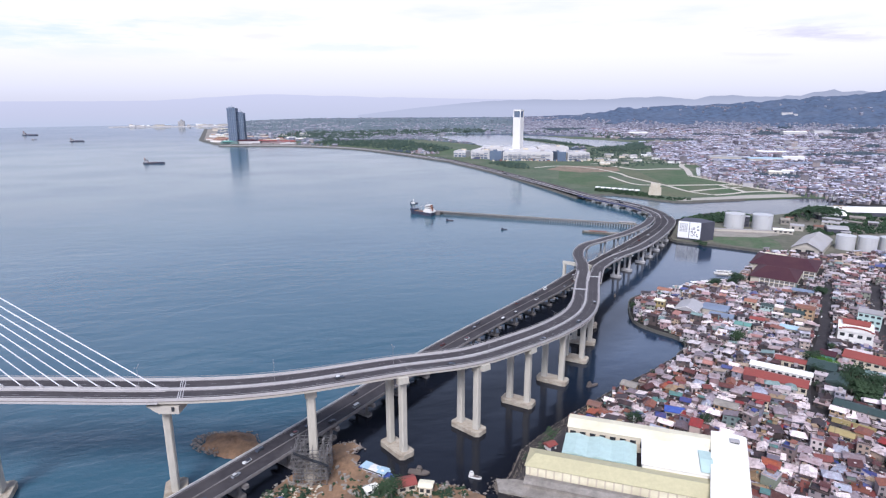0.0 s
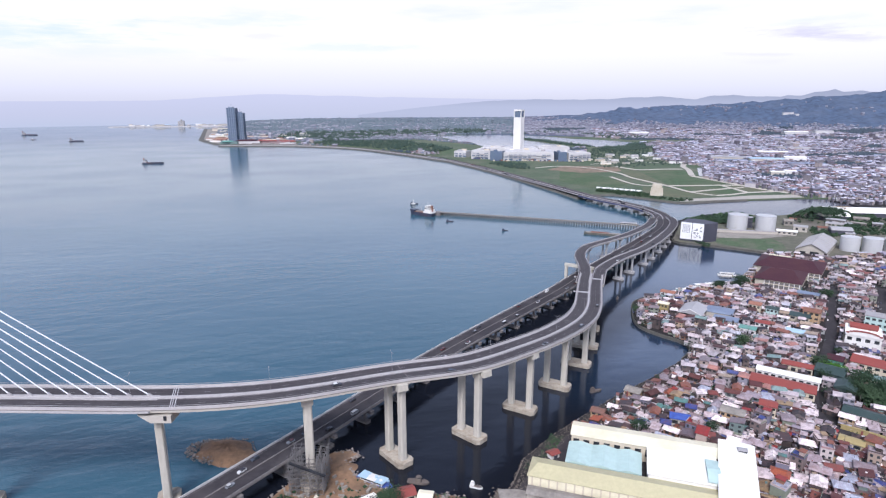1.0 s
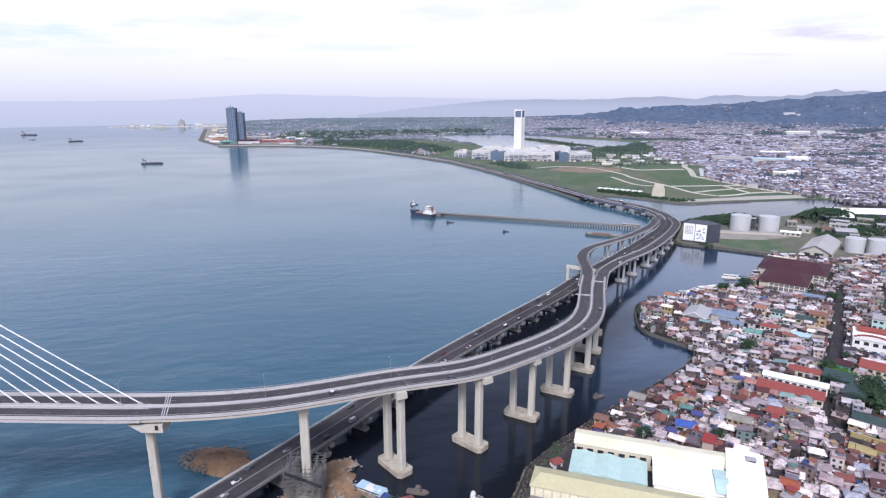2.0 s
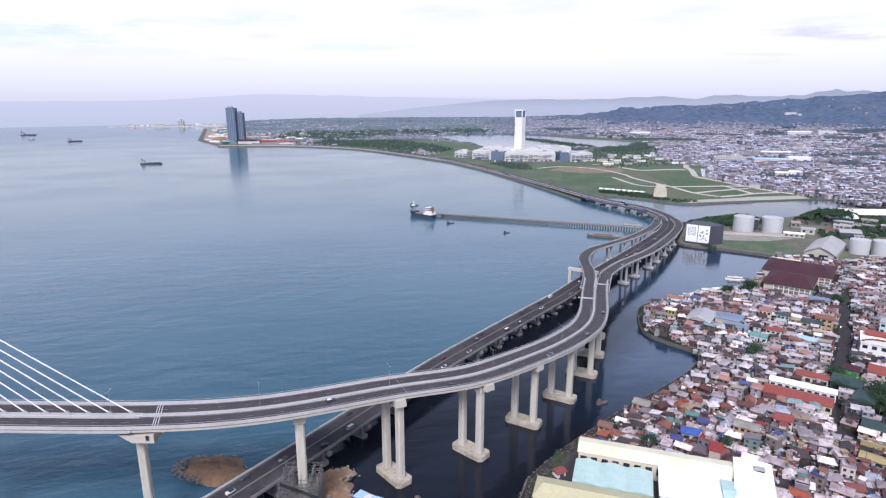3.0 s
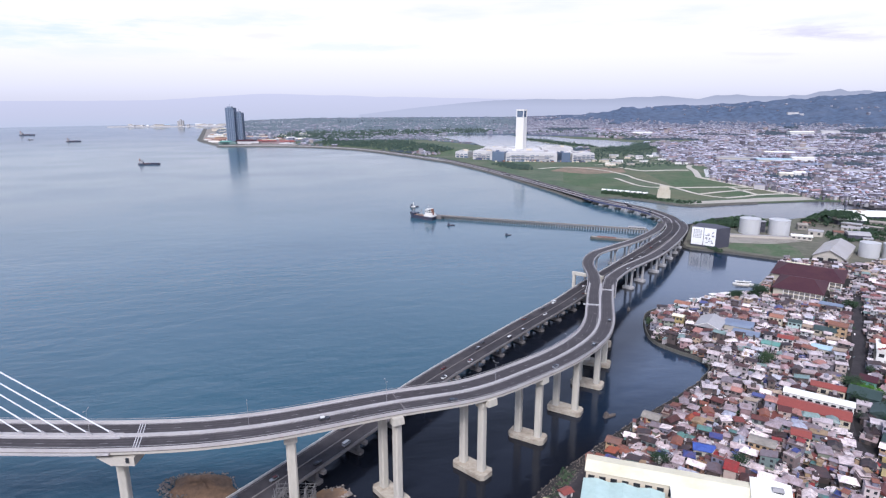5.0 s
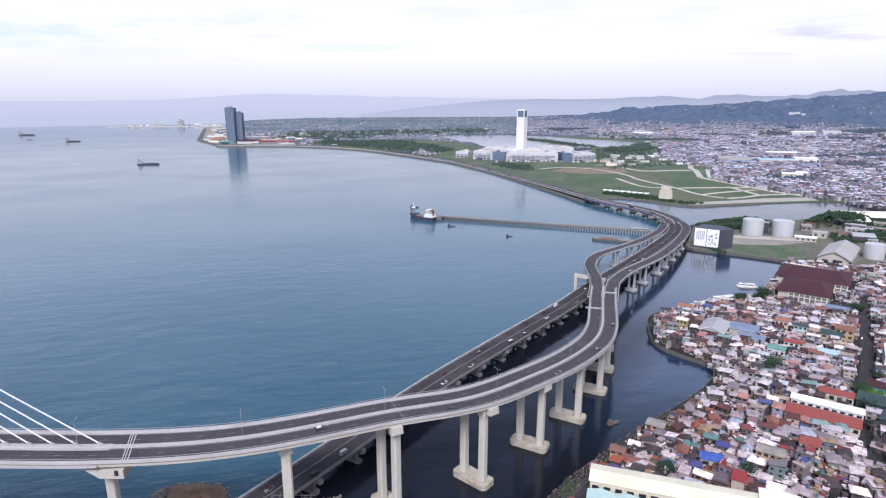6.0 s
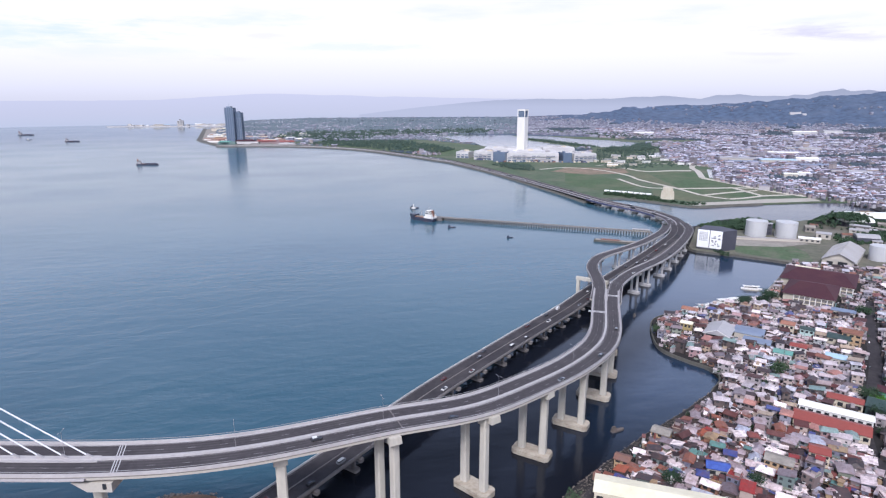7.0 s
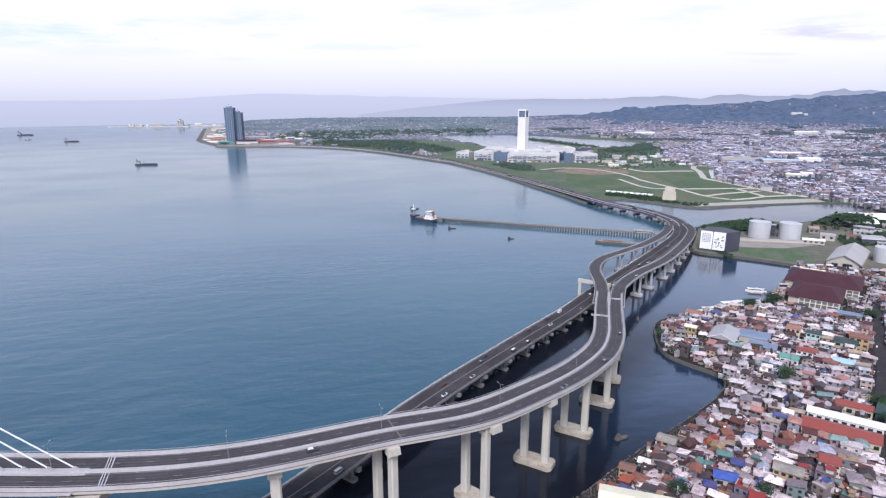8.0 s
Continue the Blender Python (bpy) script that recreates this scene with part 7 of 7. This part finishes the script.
for n, (px, py) in enumerate(plots):
    a = TURN + rng.gauss(0, 11) + rng.choice((0, 0, 90))
    big = roomy(px, py) > 5.7 and py < 400
    if n < OWN:
        bits, pane, door, slots, w, d, h = (LARGE if big else SMALL)[rng.randrange(24)]
        t = thing("house", px, py, 2.0, a, KINDS[max(0, min(2, int((h + 0.3) // 2.8) - 1))] + " with patched sheet roof", "house", "town houses")
        for name, me in bits:
            part(name, me, None, t, local=True)
        for sx, sy, sz in slots if rng.random() < 0.5 else slots[::2] if abs(a - TURN) < 45 else slots[1::2]:
            part("window", pane, None, t, local=True).location = (sx, sy, sz)
        for k in range(rng.choice((0, 1, 2))):
            part("roof_sheet", SHEETS[rng.randrange(4)], None, t, local=True).matrix_basis = pose(rng.uniform(-0.5, 0.5) * w, rng.choice((-1, 1)) * d * rng.uniform(0.5, 0.75), rng.uniform(2.2, 3.2), rng.gauss(0, 5), rng.gauss(0, 5), rng.gauss(0, 12))
        part("door", door, None, t, local=True).location = (w * 0.08, -d / 2 - 0.04, 0)
        continue
    if rng.random() < 0.04:
        continue
    grow = 1.04 if big else 0.93
    w, d, h = rng.uniform(4.6, 8.6) * grow, rng.uniform(4.0, 6.2) * grow, rng.choice((2.6, 2.9, 3.2, 3.4, 3.8, 5.4, 5.8, 6.2, 8.2))
    walls.box(px, py, 1.9, 2 + h, w, d, a)
    c, s = math.cos(radians(a)), math.sin(radians(a))
    if rng.random() < 0.62:
        roofs.gable(px, py, 2.15 + h, rng.uniform(0.7, 1.7), w, d, a, 0.6, rng.choice((0, 0, 0.6)))
    elif rng.random() < 0.6:
        sheet = lean(-w / 2 - 0.5, w / 2 + 0.5, -d / 2 - 0.6, d / 2 + 0.6, 2.05 + h, 2.05 + h + rng.uniform(0.5, 1.3))
        roofs.add([(px + c * x - s * y, py + s * x + c * y, z) for x, y, z in sheet.v], sheet.f)
    else:
        roofs.box(px, py, 2 + h, 2.35 + h, w + 0.4, d + 0.4, a)
        walls.box(px, py, 2.3 + h, 4.2 + h, w * 0.4, d * 0.5, a)
    for z in (2 + h - 1.9, 2 + h - 4.8) if h > 5 else (2 + h - 1.9,):
        for u in (-0.27, 0.27):
            for side in (-1, 1):
                v = side * (d / 2 + 0.03)
                panes.box(px + c * u * w - s * v, py + s * u * w + c * v, z, z + rng.uniform(0.9, 1.5), rng.uniform(0.9, 2.0), 0.14, a)
        for side in (-1, 1):
            u = side * (w / 2 + 0.03)
            panes.box(px + c * u, py + s * u, z, z + 1.25, 0.14, 1.4, a)
# sheds and sheets between the houses
for px, py in plots:
    for k in range(3):
        qx, qy, h = px + rng.uniform(-5.5, 5.5), py + rng.uniform(-5.5, 5.5), rng.uniform(1.6, 4.4)
        if near_street(qx, qy, 5.4) or inside(qx, qy, YARD_WH) or not inside(qx, qy, TOWN):
            continue
        w, d, a = rng.uniform(1.8, 4.6), rng.uniform(1.4, 3.2), TURN + rng.gauss(0, 14) + rng.choice((0, 90))
        walls.box(qx, qy, 1.9, 2 + h - 0.3, w * 0.9, d * 0.9, a)
        sheet = lean(-w / 2, w / 2, -d / 2, d / 2, 2 + h, 2 + h - rng.uniform(-0.5, 0.6), 0.1)
        c, s = math.cos(radians(a)), math.sin(radians(a))
        roofs.add([(qx + c * x - s * y, qy + s * x + c * y, z) for x, y, z in sheet.v], sheet.f)
# water tanks, awnings, washing and loose sheets on and between the roofs
loose, poles = Mesh(), Mesh()
for px, py in plots:
    if py > 600:
        continue
    for k in range(9):
        q = Vector((px + rng.uniform(-4.5, 4.5), py + rng.uniform(-4.5, 4.5), rng.uniform(3.2, 7.2)))
        a, tilt = rng.uniform(0, math.pi), rng.gauss(0, 0.25)
        l = rng.uniform(0.25, 0.95)
        e = Vector((math.cos(a) * l, math.sin(a) * l, tilt))
        loose.beam(q - e, q + e, rng.uniform(0.25, 1.1), 0.08)
    if rng.random() < 0.16:
        loose.tube(px, py, 5.0, rng.uniform(8.0, 10.0), 0.6, 8, 0.9)
    if rng.random() < 0.10:
        poles.beam((px + 2, py, 2), (px + 2, py, rng.uniform(9, 12)), 0.16).beam((px + 1.2, py, 9), (px + 2.8, py, 9), 0.1)
whole("roof_clutter", loose, M["clutter"], "loose sheets, awnings and water tanks over the roofs", "clutter", "stuff")
whole("street_poles", poles, M["wood"], "thin grey power poles among the houses", "poles", "stuff")
green = Mesh()
for k in range(240):
    px, py = rng.choice(plots)
    qx, qy = px + rng.uniform(-5, 5), py + rng.uniform(-5, 5)
    for j in range(16):
        boulder(green, qx + rng.gauss(0, 1.2), qy + rng.gauss(0, 1.2), 4.2 + rng.gauss(0, 1.2), rng.uniform(0.3, 0.8), rng)
whole("town_greenery", green, M["leaf"], "small dark treetops between the houses", "bushes", "stuff")
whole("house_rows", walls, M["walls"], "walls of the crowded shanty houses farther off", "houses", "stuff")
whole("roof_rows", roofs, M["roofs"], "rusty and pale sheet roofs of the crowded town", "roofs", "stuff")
whole("window_rows", panes, M["window"], "dark windows of the crowded town", "windows", "stuff")

# seawall and rubble along the town shore
whole("seawall_town", Mesh().sweep(spline([(x, y, 0) for x, y in ((201, 540), (175, 521), (163.5, 489), (160.5, 462), (170.5, 443.5), (182.5, 429), (182.5, 413), (169.5, 396.5))], 5.0), [(-0.5, -1), (0.5, -1), (0.35, 2.7), (-0.35, 2.7)]), M["dark_wall"], "weathered concrete seawall round the town point", "seawall", "structure")
m = Mesh()
shore = TOWN[2:10]
for i in range(5200):
    j = rng.randrange(len(shore) - 1)
    (x0, y0), (x1, y1) = shore[j], shore[j + 1]
    u, o = rng.random(), rng.gauss(-0.1, 0.9) if i % 2 else rng.uniform(-8.5, 0.5)
    boulder(m, x0 + (x1 - x0) * u - o * 0.7, y0 + (y1 - y0) * u + o * 0.7, rng.uniform(0, 1.9) - max(0.0, o) * 0.6 if o > -1.5 else rng.uniform(1.9, 2.3), rng.uniform(0.2, 0.7) if o > -1.5 else rng.uniform(0.15, 0.45), rng)
for i in range(260):
    a, b = wp(rng.gauss(-11, 2.0), rng.gauss(-14, 2.4))
    boulder(m, a, b, rng.uniform(0, 2.0), rng.uniform(0.25, 0.8), rng)
whole("bank_rubble", m, M["rock"], "rubble and refuse along the town bank", "rubble", "stuff")

# ---------------------------------------------------------------- the city to the hills
NO_CITY = [[(225, 1000), (690, 1080), (682, 1150), (622, 1330), (612, 1400), (715, 1640), (690, 1700), (480, 1740), (100, 2100), (-100, 1960)], [(-80, 3100), (30, 2680), (228, 2240), (470, 2240), (780, 2500), (1120, 2600), (1120, 2740), (760, 2740), (420, 3200)],
           [(30, 1990), (-580, 2480), (-540, 2680), (-100, 2760), (120, 2450), (420, 2250), (480, 1980)], [(-1000, 2400), (-590, 2400), (-590, 2620), (-1000, 2700)],
           [(376, 1569), (542, 2282), (340, 2300), (340, 3140), (626, 3082), (826, 2774), (800, 2282), (655, 1800), (680, 1690), (600, 1440), (430, 1420)]]
g = random.Random(77)
walls, roofs, far_walls, far_roofs, woods, suburb_woods = Mesh(), Mesh(), Mesh(), Mesh(), Mesh(), Mesh()
count = 0
while count < 62000:
    az = g.uniform(-20.5, 41)
    r = 720 + 4050 * g.random() ** 0.9
    x, y = r * math.sin(radians(az)), r * math.cos(radians(az))
    if inside(x, y, TOWN):
        if inside(x, y, INDUSTRY) or r < 760 or not free(x, y, 6):
            continue
    elif not inside(x, y, SOUTH):
        continue
    if any(inside(x, y, p) for p in NO_CITY):
        continue
    count += 1
    z = ground_at(x, y)
    dens = noise.noise(Vector((x / 260, y / 260, 5.0)))
    crest = 18 < az < 27.5 and abs(r - 4300) < 55
    if z > 34 and not crest and g.random() < 0.72:
        continue
    if z > 50 and g.random() > (0.5 if crest and dens > 0.0 else 0.03 + max(0.0, 0.12 * dens)):
        continue
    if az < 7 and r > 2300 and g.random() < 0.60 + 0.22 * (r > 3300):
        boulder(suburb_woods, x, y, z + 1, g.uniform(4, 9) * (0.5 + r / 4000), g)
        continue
    if az > 22 and 1450 < r < 2600:
        dens += 0.16
    if z > 34 and dens < -0.12 and not crest:
        continue
    if z < 34 and (dens < -0.24 or g.random() < 0.05 or (z > 20 and dens < -0.12)):
        boulder(woods, x, y, z + 1, g.uniform(4, 8) * (0.5 + r / 4000), g)
        continue
    k = (0.55 + r / 5200) * (0.8 if r < 1700 else 1.0)
    w, d, h = g.uniform(5, 11) * k, g.uniform(4.5, 8.5) * k, g.choice((3, 3.5, 4, 4, 5, 6, 7)) * (1 + 0.1 * k)
    if g.random() < 0.04 and z < 20 and r > 1300:
        w, d, h = w * 3.2, d * 2.4, g.uniform(6, 11)
    elif g.random() < 0.005 and r > 1500 and z < 30:
        w, d, h = w + 8, d + 6, g.uniform(12, 22)
    a = g.choice((-35, 20, 5)) + g.gauss(0, 10)
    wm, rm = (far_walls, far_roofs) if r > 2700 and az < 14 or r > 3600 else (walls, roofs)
    wm.box(x, y, z - 6, z + h, w, d, a)
    if g.random() < 0.75:
        rm.gable(x, y, z + h + 0.1, g.uniform(0.8, 2.2), w, d, a, 0.5)
    else:
        rm.box(x, y, z + h, z + h + 0.6, w + 0.6, d + 0.6, a)
for x, y, l, w, h, turn, wall, roof in ((862, 1812, 96, 46, 11, -18, "concrete", "grey_roof"), (945, 1752, 92, 44, 12, -12, "concrete", "sky_blue"), (1040, 1772, 58, 34, 14, -14, "white", "white_roof"), (815, 1452, 30, 14, 8, -14, "concrete", "white_roof"), (852, 1462, 24, 14, 9, -14, "white", "white_roof"), (844, 1742, 74, 24, 8, -12, "dark_clad", "slate"), (1001, 1645, 96, 22, 8, -12, "dark_clad", "slate"),
                                        (1725, 2956, 110, 44, 26, -8, "mall", "white_roof"), (1862, 2962, 84, 50, 30, -8, "mall", "grey_roof"), (1000, 3089, 96, 40, 16, -5, "white", "white_roof"), (1180, 1560, 60, 30, 11, -20, "concrete", "grey_roof"), (1010, 1500, 50, 26, 8, -30, "concrete", "grey_roof"), (1110, 2020, 90, 30, 9, -14, "concrete", "white_roof"), (1270, 2180, 110, 34, 10, -20, "concrete", "grey_roof")):
    building("city_hall_block", x, y, 2, turn, l, w, h, 2.5, wall, roof, "long pale sheet-roofed hall in the city", "warehouse", group="city halls")
for k, (l, h) in enumerate(((34, 9), (22, 6), (20, 5))):
    x, y = 2030 + 27 * k, 3600 - 10 * k
    building("hillside_hall", x, y, ground_at(x, y) - 4, -10, l, 22, h + 4, 2.0, "mall", "grey_roof", "large white building high on the wooded hill", "building", group="hillside halls")
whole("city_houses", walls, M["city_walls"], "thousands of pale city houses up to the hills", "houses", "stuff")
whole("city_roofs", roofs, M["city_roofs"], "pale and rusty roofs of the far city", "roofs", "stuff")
whole("suburb_houses", far_walls, M["suburb_walls"], "small houses of the outer suburbs, hazed grey", "houses", "stuff")
whole("suburb_roofs", far_roofs, M["suburb_roofs"], "roofs of the outer suburbs, hazed grey", "roofs", "stuff")
whole("suburb_trees", suburb_woods, M["suburb_leaf"], "trees among the outer suburbs, hazed grey-green", "trees", "stuff")
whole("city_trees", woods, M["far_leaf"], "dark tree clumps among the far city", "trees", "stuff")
